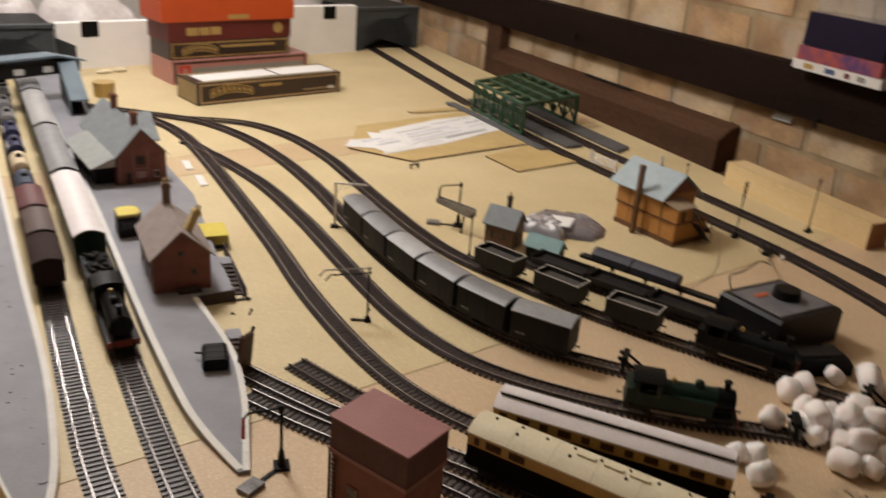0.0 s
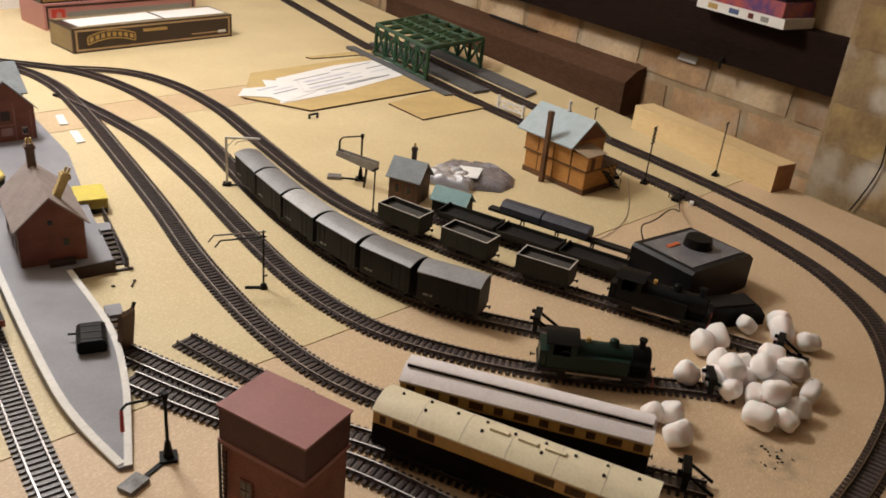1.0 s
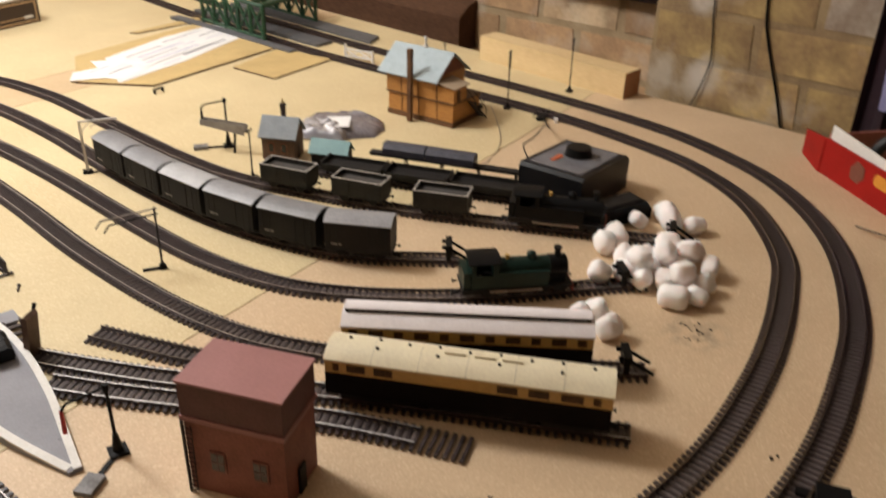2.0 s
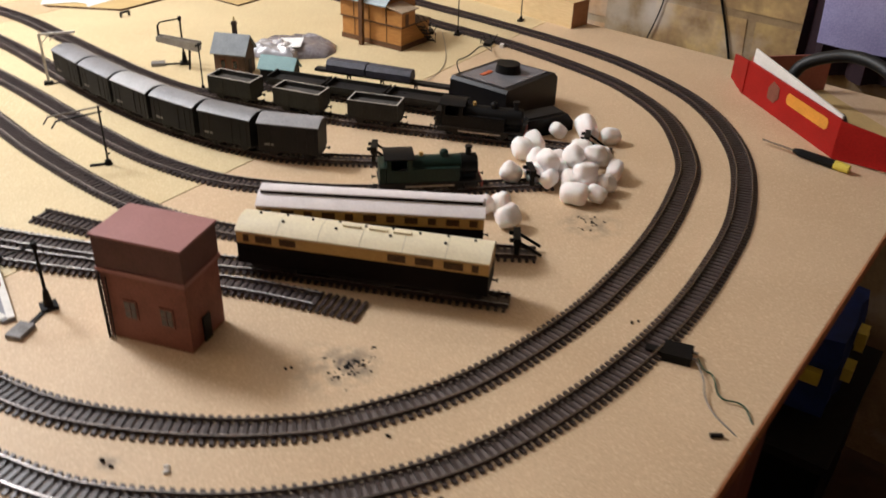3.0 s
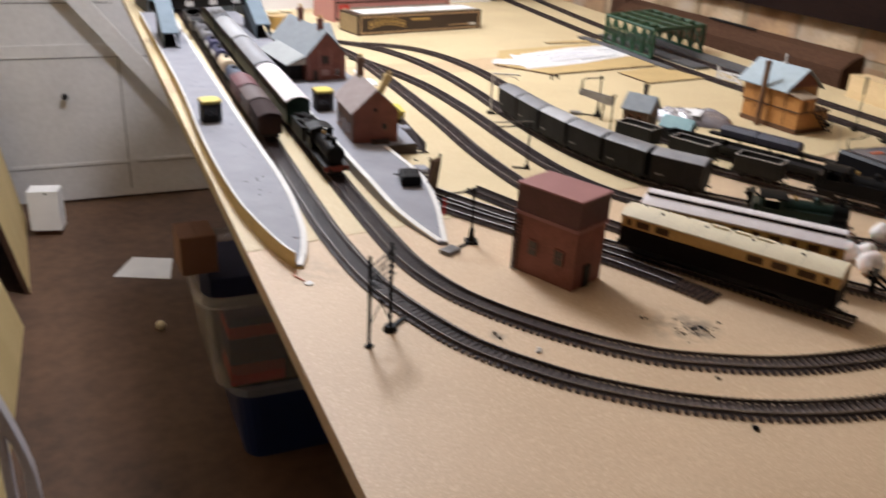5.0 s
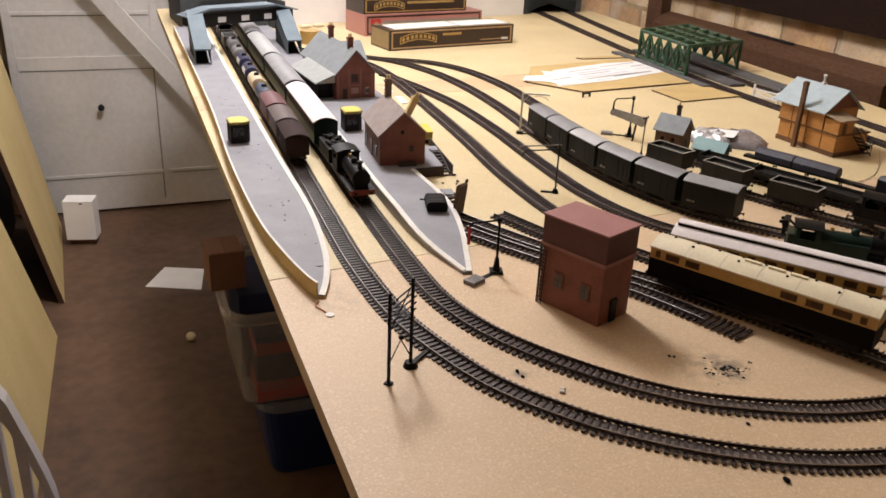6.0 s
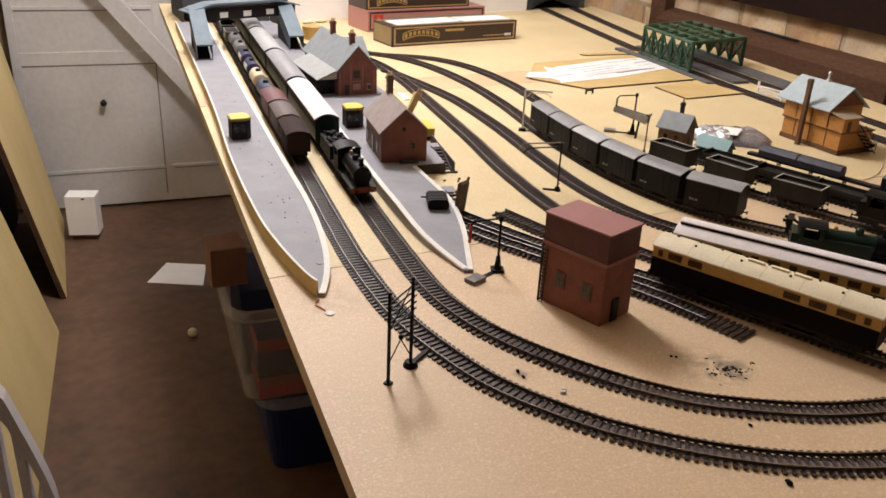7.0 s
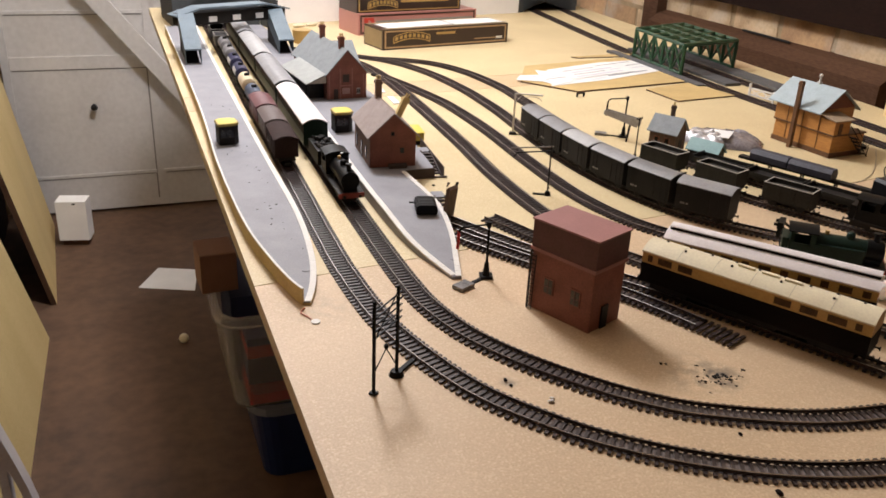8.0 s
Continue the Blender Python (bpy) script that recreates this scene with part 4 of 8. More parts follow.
# ---- footbridge ----
fb = thing("footbridge", pose(0, 0, 0), "blue-grey covered station footbridge over both main lines", "footbridge")
for x0, y0, zt in ((0.0, 1.13, 0.104), (0.211, 1.215, 0.098)):
    bm = bmesh.new()
    prism(bm, [(y0 + 0.02, ZP), (y0 + 0.17, ZP), (y0 + 0.17, zt - 0.035), (y0 + 0.15, zt - 0.035)], x0 - 0.013, x0 + 0.013, "x")
    part("stair", bm, M_DARK, fb, "dark enclosed flight of stairs")
    bm = bmesh.new()
    prism(bm, [(y0, 0.045), (y0 + 0.15, zt), (y0 + 0.15, zt + 0.003), (y0, 0.048)], x0 - 0.017, x0 + 0.017, "x")
    part("stair_roof", bm, M_BLUEGREY, fb, "sloping blue-grey roof")
    for s in (-0.016, 0.0152):
        bm = bmesh.new()
        prism(bm, [(y0, ZP), (y0 + 0.15, zt - 0.036), (y0 + 0.15, zt - 0.0005), (y0, 0.0445)], x0 + s, x0 + s + 0.0008, "x")
        part("stair_side", bm, M_BLUEGREY, fb)
FBM = pose(0.0, 1.285, 0, 0, 0, 22)
bm = bmesh.new()
bx(bm, -0.02, 0.25, -0.016, 0.018, 0.072, 0.098, FBM)
part("span", bm, M_DARK, fb, "dark covered span")
bm = bmesh.new()
prism(bm, [(-0.03, 0.092), (0.03, 0.106), (0.20, 0.106), (0.26, 0.092), (0.26, 0.095), (0.20, 0.110), (0.03, 0.110), (-0.03, 0.095)], -0.022, 0.024, "y", FBM)
part("span_roof", bm, M_BLUEGREY, fb, "blue-grey roof with sloping ends")
for x in (0.05, 0.11, 0.17):
    bm = bmesh.new()
    bx(bm, x, x + 0.020, -0.0168, -0.0158, 0.077, 0.089, FBM)
    part("poster", bm, M_PAPER, fb)


# ---- rolling stock ----
def wheelset(t, xs, y, r, mat_=None):
    for x in xs:
        for s in (-1, 1):
            bm = bmesh.new()
            rod(bm, (x, s * y, ZR + r), (x, s * (y - 0.0022), ZR + r), r, n=14)
            rod(bm, (x, s * (y + 0.0006), ZR + r), (x, s * y, ZR + r), r * 0.35, n=8)
            part("wheel", bm, mat_ or M_DARK, t)


def ends(t, L, W, z):
    """Buffers and hook couplings at both ends."""
    for s in (-1, 1):
        for k in (-1, 1):
            bm = bmesh.new()
            rod(bm, (s * L / 2, k * W * 0.3, z), (s * (L / 2 + 0.004), k * W * 0.3, z), 0.0009, n=7)
            rod(bm, (s * (L / 2 + 0.004), k * W * 0.3, z), (s * (L / 2 + 0.005), k * W * 0.3, z), 0.0021, n=9)
            part("buffer", bm, M_DARK, t)
        bm = bmesh.new()
        bx(bm, min(s * L / 2, s * (L / 2 + 0.008)), max(s * L / 2, s * (L / 2 + 0.008)), -0.0022, 0.0022, ZR + 0.002, ZR + 0.0035)
        bx(bm, min(s * (L / 2 + 0.007), s * (L / 2 + 0.008)), max(s * (L / 2 + 0.007), s * (L / 2 + 0.008)), -0.004, 0.004, ZR + 0.001, ZR + 0.005)
        part("coupling", bm, M_DARK, t)


def under(t, L, W, zb):
    bm = bmesh.new()
    bx(bm, -L / 2, L / 2, -W * 0.36, W * 0.36, zb - 0.004, zb)
    for s in (-1, 1):
        for x in (-L * 0.29, L * 0.29):
            prism(bm, [(x - 0.005, zb - 0.004), (x + 0.005, zb - 0.004), (x + 0.0025, ZR + 0.004), (x - 0.0025, ZR + 0.004)], s * W * 0.36 - 0.0006, s * W * 0.36 + 0.0006, "y")
        bx(bm, -L * 0.15, L * 0.15, s * W * 0.37 - 0.0004, s * W * 0.37 + 0.0004, zb - 0.009, zb - 0.0078)
    part("chassis", bm, M_DARK, t)
    wheelset(t, (-L * 0.29, L * 0.29), GAUGE / 2 + 0.0006, 0.0062)
    ends(t, L, W, zb - 0.002)


def arc(w, z, rise, n=8, thick=0.0012, over=0.001):
    """A curved roof profile of width w."""
    up = [(-(w / 2 + over) + (w + 2 * over) * k / n, z + rise * (1 - (2 * k / n - 1) ** 2)) for k in range(n + 1)]
    return up + [(x, zz - thick) for x, zz in reversed(up)]


def van(m, L=0.076, W=0.034, H=0.052, body=None, roof=None, label="dark covered goods van with a curved grey roof", group="goods vans"):
    t = thing("goods_van", m, label, "goods van", group)
    zb = ZR + 0.0105
    body, roof = body or M_VAN, roof or M_VANROOF
    bm = bmesh.new()
    prism(bm, [(-W / 2, zb), (W / 2, zb), (W / 2, H - 0.004), (0, H), (-W / 2, H - 0.004)], -L / 2, L / 2, "x")
    part("body", bm, body, t)
    bm = bmesh.new()
    prism(bm, arc(W, H - 0.0035, 0.0055), -L / 2 - 0.001, L / 2 + 0.001, "x")
    part("roof", bm, roof, t, "curved grey roof", smooth=True)
    for s in (-1, 1):
        bm = bmesh.new()
        bx(bm, -0.011, 0.011, s * W / 2 - 0.0005, s * W / 2 + 0.0007, zb + 0.001, H - 0.006)
        part("door", bm, body, t)
        for k in (-0.42, -0.3, 0.3, 0.42):
            bm = bmesh.new()
            bx(bm, L * k - 0.0007, L * k + 0.0007, s * W / 2 - 0.0004, s * W / 2 + 0.0007, zb, H - 0.005)
            part("stanchion", bm, body, t)
        bm = bmesh.new()
        bx(bm, -L * 0.40, -L * 0.24, s * W / 2 - 0.0003, s * W / 2 + 0.0009, zb + 0.006, zb + 0.0085)
        part("number_bar", bm, M_OPENIN, t, "small pale number bars")
    under(t, L, W, zb)
    return t


M_RIM = mat("worn_pale_rim", (0.5, 0.47, 0.43), (0.36, 0.33, 0.3), 0.5, scale=90)
M_GRIME = mat("grimy_wagon_floor", (0.07, 0.062, 0.055), (0.035, 0.03, 0.027), 0.8, scale=120)


def open_wagon(m, L=0.066, W=0.031, H=0.037, body=None, fill=None, label="dark grey open wagon, empty, with pale worn rim", group="open wagons"):
    t = thing("open_wagon", m, label, "open wagon", group)
    zb = ZR + 0.0105
    body = body or M_OPEN
    bm = bmesh.new()
    bx(bm, -L / 2, L / 2, -W / 2, W / 2, zb, zb + 0.002)
    for s in (-1, 1):
        bx(bm, -L / 2, L / 2, min(s * W / 2, s * (W / 2 - 0.0016)), max(s * W / 2, s * (W / 2 - 0.0016)), zb + 0.002, H)
        bx(bm, min(s * L / 2, s * (L / 2 - 0.0016)), max(s * L / 2, s * (L / 2 - 0.0016)), -W / 2 + 0.0016, W / 2 - 0.0016, zb + 0.002, H)
    part("body", bm, body, t)
    bm = bmesh.new()
    for s in (-1, 1):
        bx(bm, -L / 2 - 0.0004, L / 2 + 0.0004, s * (W / 2 - 0.0008) - 0.0008, s * (W / 2 - 0.0008) + 0.0008, H, H + 0.0007)
        bx(bm, s * (L / 2 - 0.0008) - 0.0008, s * (L / 2 - 0.0008) + 0.0008, -W / 2 + 0.0017, W / 2 - 0.0017, H, H + 0.0007)
    part("rim", bm, M_RIM, t, "pale worn top rim")
    bm = bmesh.new()
    bx(bm, -L / 2 + 0.0018, L / 2 - 0.0018, -W / 2 + 0.0018, W / 2 - 0.0018, zb + 0.0021, H - 0.006 if fill is None else H - 0.004)
    part("floor" if fill is None else "load", bm, fill or M_GRIME, t)
    for s in (-1, 1):
        for k in (-0.44, -0.15, 0.15, 0.44):
            bm = bmesh.new()
            bx(bm, L * k - 0.0008, L * k + 0.0008, s * W / 2 - 0.0003, s * W / 2 + 0.0009, zb, H)
            part("stanchion", bm, body, t)
    under(t, L, W, zb)
    return t


def tank_wagon(m, tank, label, panels=False):
    t = thing("tank_wagon", m, label, "tank wagon", "wagons of the goods train")
    zb, L = ZR + 0.0105, 0.072
    bm = bmesh.new()
    rod(bm, (-0.031, 0, zb + 0.0145), (0.031, 0, zb + 0.0145), 0.0135, n=18)
    for s in (-1, 1):
        rod(bm, (s * 0.031, 0, zb + 0.0145), (s * 0.034, 0, zb + 0.0145), 0.0135, 0.008, n=18)
    part("tank", bm, tank, t, smooth=True)
    bm = bmesh.new()
    rod(bm, (0, 0, zb + 0.0275), (0, 0, zb + 0.032), 0.005, 0.0045, n=12)
    part("filler_dome", bm, M_DARK, t)
    for s in (-1, 1) if panels else ():
        bm = bmesh.new()
        for a0, a1 in ((-8, 6), (6, 20), (20, 34)):
            pts = [(r * math.cos(math.radians(a)) * s, zb + 0.0145 + r * math.sin(math.radians(a))) for r, a in ((0.0134, a0), (0.0138, a0), (0.0138, a1), (0.0134, a1))]
            prism(bm, pts, -0.020, 0.020, "x")
        part("name_panel", bm, M_WHITE, t, "plain white side panel")
    for s in (-1, 1):
        bm = bmesh.new()
        bx(bm, s * 0.022 - 0.002, s * 0.022 + 0.002, -0.012, 0.012, zb, zb + 0.006)
        part("cradle", bm, M_DARK, t)
    under(t, L, 0.033, zb)


def locomotive(m, paint, label, L=0.105, tender=False, tanks=True, scale=1.0):
    """A small steam engine: chimney towards +x."""
    t = thing("steam_locomotive", m, label, "locomotive", "locomotives")
    W = 0.034
    zf = ZR + 0.012
    bm = bmesh.new()
    bx(bm, -L / 2, L / 2, -W / 2, W / 2, zf, zf + 0.002)
    part("running_plate", bm, M_DARK, t)
    bm = bmesh.new()
    bx(bm, -L / 2 + 0.002, L / 2 - 0.002, -0.0075, 0.0075, ZR + 0.003, zf)
    part("frames", bm, M_DARK, t)
    bm = bmesh.new()
    zc = zf + 0.0155
    rod(bm, (-L * 0.18, 0, zc), (L * 0.44, 0, zc), 0.0115, n=20)
    part("boiler", bm, paint, t, smooth=True)
    bm = bmesh.new()
    rod(bm, (L * 0.30, 0, zc), (L * 0.455, 0, zc), 0.0122, n=20)
    rod(bm, (L * 0.455, 0, zc), (L * 0.465, 0, zc), 0.0105, n=20)
    bx(bm, L * 0.30, L * 0.45, -0.009, 0.009, zf + 0.002, zc - 0.006)
    part("smokebox", bm, M_BLACK, t, smooth=True)
    bm = bmesh.new()
    rod(bm, (L * 0.38, 0, zc + 0.010), (L * 0.38, 0, zc + 0.020), 0.0034, 0.003, n=12)
    rod(bm, (L * 0.38, 0, zc + 0.0195), (L * 0.38, 0, zc + 0.0215), 0.0042, n=12)
    part("chimney", bm, M_BLACK, t, smooth=True)
    bm = bmesh.new()
    rod(bm, (L * 0.14, 0, zc + 0.010), (L * 0.14, 0, zc + 0.015), 0.0048, n=14)
    ball(bm, (L * 0.14, 0, zc + 0.015), 0.0048, 12, (1, 1, 0.7))
    part("dome", bm, paint, t, smooth=True)
    bm = bmesh.new()
    rod(bm, (-L * 0.08, 0, zc + 0.010), (-L * 0.08, 0, zc + 0.0155), 0.0022, n=10)
    part("safety_valve", bm, M_CREAM, t)
    if tanks:
        for s in (-1, 1):
            bm = bmesh.new()
            y0, y1 = sorted((s * W / 2 * 0.94, s * 0.0085))
            bx(bm, -L * 0.18, L * 0.28, y0, y1, zf + 0.002, zf + 0.018)
            part("side_tank", bm, paint, t, bevel=0.001)
    # cab
    bm = bmesh.new()
    zt = zf + 0.030
    for s in (-1, 1):
        y0, y1 = sorted((s * W / 2 * 0.94, s * (W / 2 * 0.94 - 0.0012)))
        bx(bm, -L * 0.42, -L * 0.18, y0, y1, zf + 0.002, zf + 0.016)
        bx(bm, -L * 0.42, -L * 0.38, y0, y1, zf + 0.016, zt)
        bx(bm, -L * 0.23, -L * 0.18, y0, y1, zf + 0.016, zt)
    bx(bm, -L * 0.19, -L * 0.178, -W / 2 * 0.94 + 0.0013, W / 2 * 0.94 - 0.0013, zf + 0.002, zt)
    bx(bm, -L * 0.425, -L * 0.41, -W / 2 * 0.94 + 0.0013, W / 2 * 0.94 - 0.0013, zf + 0.002, zf + 0.02)
    part("cab", bm, paint, t)
    bm = bmesh.new()
    prism(bm, arc(W * 0.94, zt, 0.004), -L * 0.45, -L * 0.16, "x")
    part("cab_roof", bm, M_BLACK, t, smooth=True)
    if tanks:
        bm = bmesh.new()
        bx(bm, -L / 2 + 0.001, -L * 0.43, -W / 2 * 0.9, W / 2 * 0.9, zf + 0.002, zf + 0.02)
        part("bunker", bm, paint, t)
    wheelset(t, (-L * 0.24, 0.0, L * 0.24), GAUGE / 2 + 0.0006, 0.0095)
    for s in (-1, 1):
        bm = bmesh.new()
        bx(bm, -L * 0.24, L * 0.24, s * (GAUGE / 2 + 0.002) - 0.0006, s * (GAUGE / 2 + 0.002) + 0.0006, ZR + 0.006, ZR + 0.008)
        part("coupling_rod", bm, M_RAILDULL, t)
        bm = bmesh.new()
        x0 = L * 0.33
        rod(bm, (x0, s * (W / 2 - 0.004), ZR + 0.0075), (x0 + 0.012, s * (W / 2 - 0.004), ZR + 0.0075), 0.0035, n=12)
        part("cylinder", bm, M_DARK, t)
    bm = bmesh.new()
    bx(bm, L / 2 - 0.0005, L / 2 + 0.001, -W / 2, W / 2, zf - 0.005, zf + 0.002)
    part("buffer_beam", bm, M_REDTHING, t, "red buffer beam")
    ends(t, L + 0.002, W, zf - 0.0015)
    return t


def tender_wagon(m):
    t = thing("locomotive_tender", m, "black coal tender behind the passenger engine", "tender", "locomotives")
    L, W, zb = 0.068, 0.033, ZR + 0.0105
    bm = bmesh.new()
    bx(bm, -L / 2, L / 2, -W / 2, W / 2, zb, zb + 0.02)
    part("body", bm, M_BLACK, t, bevel=0.001)
    bm = bmesh.new()
    for _ in range(40):
        ball(bm, (random.uniform(-0.028, 0.028), random.uniform(-0.012, 0.012), zb + 0.02 + random.uniform(0, 0.004)), random.uniform(0.002, 0.004), 6)
    heap = part("coal", bm, M_DARK, t)
    tagged(heap, kind="stuff")
    under(t, L, W, zb)


M_TANSEAM = mat("roof_seam_grime", (0.60, 0.54, 0.40), None, 0.6)


def coach(m, lower, upper, roof, label, L=0.238, W=0.037, H=0.056, stripes=None, group="coaches", win=None, dark=None, vents=9):
    """A long bogie coach with window rows on both sides."""
    t = thing("passenger_coach", m, label, "passenger coach", group)
    zb, zm, zt = ZR + 0.011, ZR + 0.0310, H - 0.006
    bm = bmesh.new()
    bx(bm, -L / 2, L / 2, -W / 2, W / 2, zb, zm)
    part("lower_body", bm, lower, t)
    bm = bmesh.new()
    bx(bm, -L / 2, L / 2, -W / 2 + 0.0002, W / 2 - 0.0002, zm, zt)
    part("upper_body", bm, upper, t)
    bm = bmesh.new()
    prism(bm, arc(W, zt, 0.0075, 12, 0.0015, 0.0012), -L / 2 - 0.0008, L / 2 + 0.0008, "x")
    part("roof", bm, roof, t, smooth=True)
    bm = bmesh.new()
    prism(bm, arc(W, zt - 0.0005, 0.007, 12, 0.02, 0)[:13], -L / 2, L / 2, "x")
    part("roof_end", bm, upper if stripes is None else lower, t)
    # roof vents
    for k in range(vents):
        x = -L * 0.43 + L * 0.86 * k / 8
        for y in ((-0.006, 0.006) if k % 2 else (0.0035,)):
            bm = bmesh.new()
            z = zt + 0.0075 * (1 - (y / (W / 2)) ** 2)
            rod(bm, (x, y, z - 0.0005), (x, y, z + 0.0014), 0.0016, 0.0011, n=8)
            part("roof_vent", bm, M_DARK if stripes is None else lower, t)
    if win:
        for k in range(1, 6):
            bm = bmesh.new()
            prism(bm, arc(W, zt + 0.0002, 0.0075, 12, 0.0015, 0.0012), -L / 2 + L * k / 6 - 0.0003, -L / 2 + L * k / 6 + 0.0003, "x")
            part("roof_seam", bm, M_TANSEAM, t)
        for x in (-0.012, 0.012, 0.034):
            bm = bmesh.new()
            bx(bm, x - 0.008, x + 0.008, -0.0022, 0.0022, zt + 0.0068, zt + 0.0094)
            part("roof_vent", bm, roof, t, bevel=0.0004)
    if stripes:
        bm = bmesh.new()
        prism(bm, [(-0.0068, zt + 0.006), (0.0068, zt + 0.006), (0.0068, zt + 0.0105), (-0.0068, zt + 0.0105)], -L / 2 + 0.002, L / 2 - 0.002, "x")
        part("clerestory", bm, stripes, t, "dark raised centre strip of the roof")
        bm = bmesh.new()
        prism(bm, arc(0.0135, zt + 0.0106, 0.002, 6, 0.001, 0.0004), -L / 2 + 0.0015, L / 2 - 0.0015, "x")
        part("clerestory_roof", bm, roof, t)
    for s in (-1, 1):
        wins = win or [((k + 0.5) / 11, 0.058 if k % 2 else 0.036) for k in range(11)]
        for f, fw in wins:
            a = -L / 2 + L * (f - fw / 2)
            bm = bmesh.new()
            y0, y1 = sorted((s * (W / 2 + 0.0004), s * (W / 2 - 0.0008)))
            bx(bm, a, a + L * fw, y0, y1, zm + 0.003, zt - 0.004)
            part("window", bm, M_COACHWIN, t)
        bm = bmesh.new()
        y0, y1 = sorted((s * (W / 2 + 0.0005), s * (W / 2 - 0.0003)))
        bx(bm, -L / 2, L / 2, y0, y1, zm - 0.0006, zm + 0.0005)
        part("waist_line", bm, dark or M_CREAM, t)
        bm = bmesh.new()
        bx(bm, -L / 2 + 0.03, L / 2 - 0.03, s * W * 0.3 - 0.001, s * W * 0.3 + 0.001, zb - 0.006, zb - 0.0003)
        part("truss", bm, M_DARK, t)
    bm = bmesh.new()
    bx(bm, -L / 2, L / 2, -W * 0.36, W * 0.36, zb - 0.0025, zb)
    bx(bm, -0.03, 0.03, -W * 0.3, W * 0.3, ZR + 0.002, zb - 0.0025)
    part("underframe", bm, M_DARK, t)
    for bxx in (-L * 0.36, L * 0.36):
        bm = bmesh.new()
        for s in (-1, 1):
            bx(bm, bxx - 0.021, bxx + 0.021, s * 0.0125 - 0.001, s * 0.0125 + 0.001, ZR + 0.003, ZR + 0.0085)
        bx(bm, bxx - 0.01, bxx + 0.01, -0.012, 0.012, ZR + 0.006, zb - 0.0028)
        bg = part("bogie", bm, M_DARK, t)
        for x in (bxx - 0.014, bxx + 0.014):
            for s in (-1, 1):
                bm = bmesh.new()
                rod(bm, (x, s * (GAUGE / 2 + 0.0012), ZR + 0.0062), (x, s * (GAUGE / 2 - 0.001), ZR + 0.0062), 0.006, n=14)
                part("wheel", bm, M_DARK, bg)
    ends(t, L, W, zb - 0.001)
    return t


def on(line, d, lift=0.0):
    return Matrix.Translation((0, 0, lift)) @ ride(line, d)


# the row of covered vans
d0, d1 = along(S3, y=0.545), along(S3, x=0.566)
VP = (d1 - d0) / 6
for k in range(6):
    van(on(S3, d0 + (k + 0.5) * VP, 0.0006), L=VP - 0.0065, roof=M_PALEROOF if k == 2 else None, label="covered goods van with a pale roof" if k == 2 else "dark covered goods van with a curved grey roof")
# three open wagons
for y in (0.316, 0.222, 0.124):
    open_wagon(on(S4, along(S4, y=y), 0.0008))
locomotive(on(S4, along(S4, y=0.005), 0.0008), M_BLACK, "black tank locomotive at the end of the wagons", L=0.112)
# green engine
locomotive(on(S2, along(S2, x=0.590), 0.0004), M_GREENBLACK, "dark green tank locomotive on a siding", L=0.112)
# two coaches
coach(on(S5, along(S5, y=-0.124), 0.001), M_BROWN, M_CREAM, M_CREAMROOF, "cream and chocolate bogie coach with a cream roof", L=0.228, dark=M_BROWN, win=[(0.04, 0.022), (0.112, 0.066), (0.21, 0.066), (0.645, 0.07), (0.752, 0.07), (0.865, 0.075), (0.948, 0.026)])
coach(on(S1, along(S1, y=-0.082), 0.0002), M_BROWN, M_CREAM, M_WHITEROOF, "cream and chocolate coach with a white striped clerestory roof", stripes=M_BROWN, L=0.214, dark=M_BROWN)

# goods train on the outer line
M_MAROON = mat("maroon_wagon", (0.14, 0.035, 0.04), (0.09, 0.022, 0.026), 0.5)
M_TAIL = mat("brake_van_brown", (0.04, 0.022, 0.02), (0.026, 0.014, 0.013), 0.8, spec=0.2)
M_PURPLE = mat("blue_purple_wagon", (0.03, 0.03, 0.09), (0.02, 0.02, 0.06), 0.45)
M_GREYWAG = mat("grey_wagon", (0.24, 0.23, 0.24), (0.16, 0.155, 0.16), 0.5)
M_BLUEWAG = mat("dull_blue_wagon", (0.06, 0.08, 0.13), (0.04, 0.055, 0.09), 0.5)
M_CREAMTANK = mat("cream_tank", (0.72, 0.6, 0.42), (0.6, 0.48, 0.32), 0.4)
M_REDBROWN = mat("bauxite_wagon", (0.10, 0.065, 0.058), (0.07, 0.045, 0.04), 0.55)
g0 = along(OUTER, y=0.505, first=True)
PITCHW = 0.0955
G = "wagons of the goods train"
kinds = [("van", M_TAIL), ("van", M_REDBROWN), ("van", M_MAROON), ("tank", M_BLUEWAG), ("tank", M_CREAMTANK), ("tank", M_PURPLE), ("tank", M_PURPLE), ("tank", M_GREYWAG), ("tank", M_GREYWAG), ("open", M_GREYWAG), ("open", M_GREYWAG)]
roofs = {0: M_TAIL, 1: M_REDBROWN, 2: M_MAROON}
words = {0: "dark brown brake van at the tail of the goods train", 1: "grey-brown van of the goods train", 2: "maroon van of the goods train"}
for k, (kind, paint) in enumerate(kinds):
    m = on(OUTER, g0 - k * PITCHW)
    if kind == "van":
        van(m, L=0.084, H=0.046, body=paint, roof=roofs.get(k, M_GREYWAG), label=words.get(k, "four-wheeled van of the moving goods train"), group=G)
    elif kind == "open":
        open_wagon(m, body=paint, fill=M_DARK, label="loaded open wagon of the goods train", group=G)
    else:
        tank_wagon(m, paint, {M_BLUEWAG: "dull blue", M_CREAMTANK: "cream", M_PURPLE: "dark purple", M_GREYWAG: "grey"}[paint] + " tank wagon of the goods train", paint == M_PURPLE)
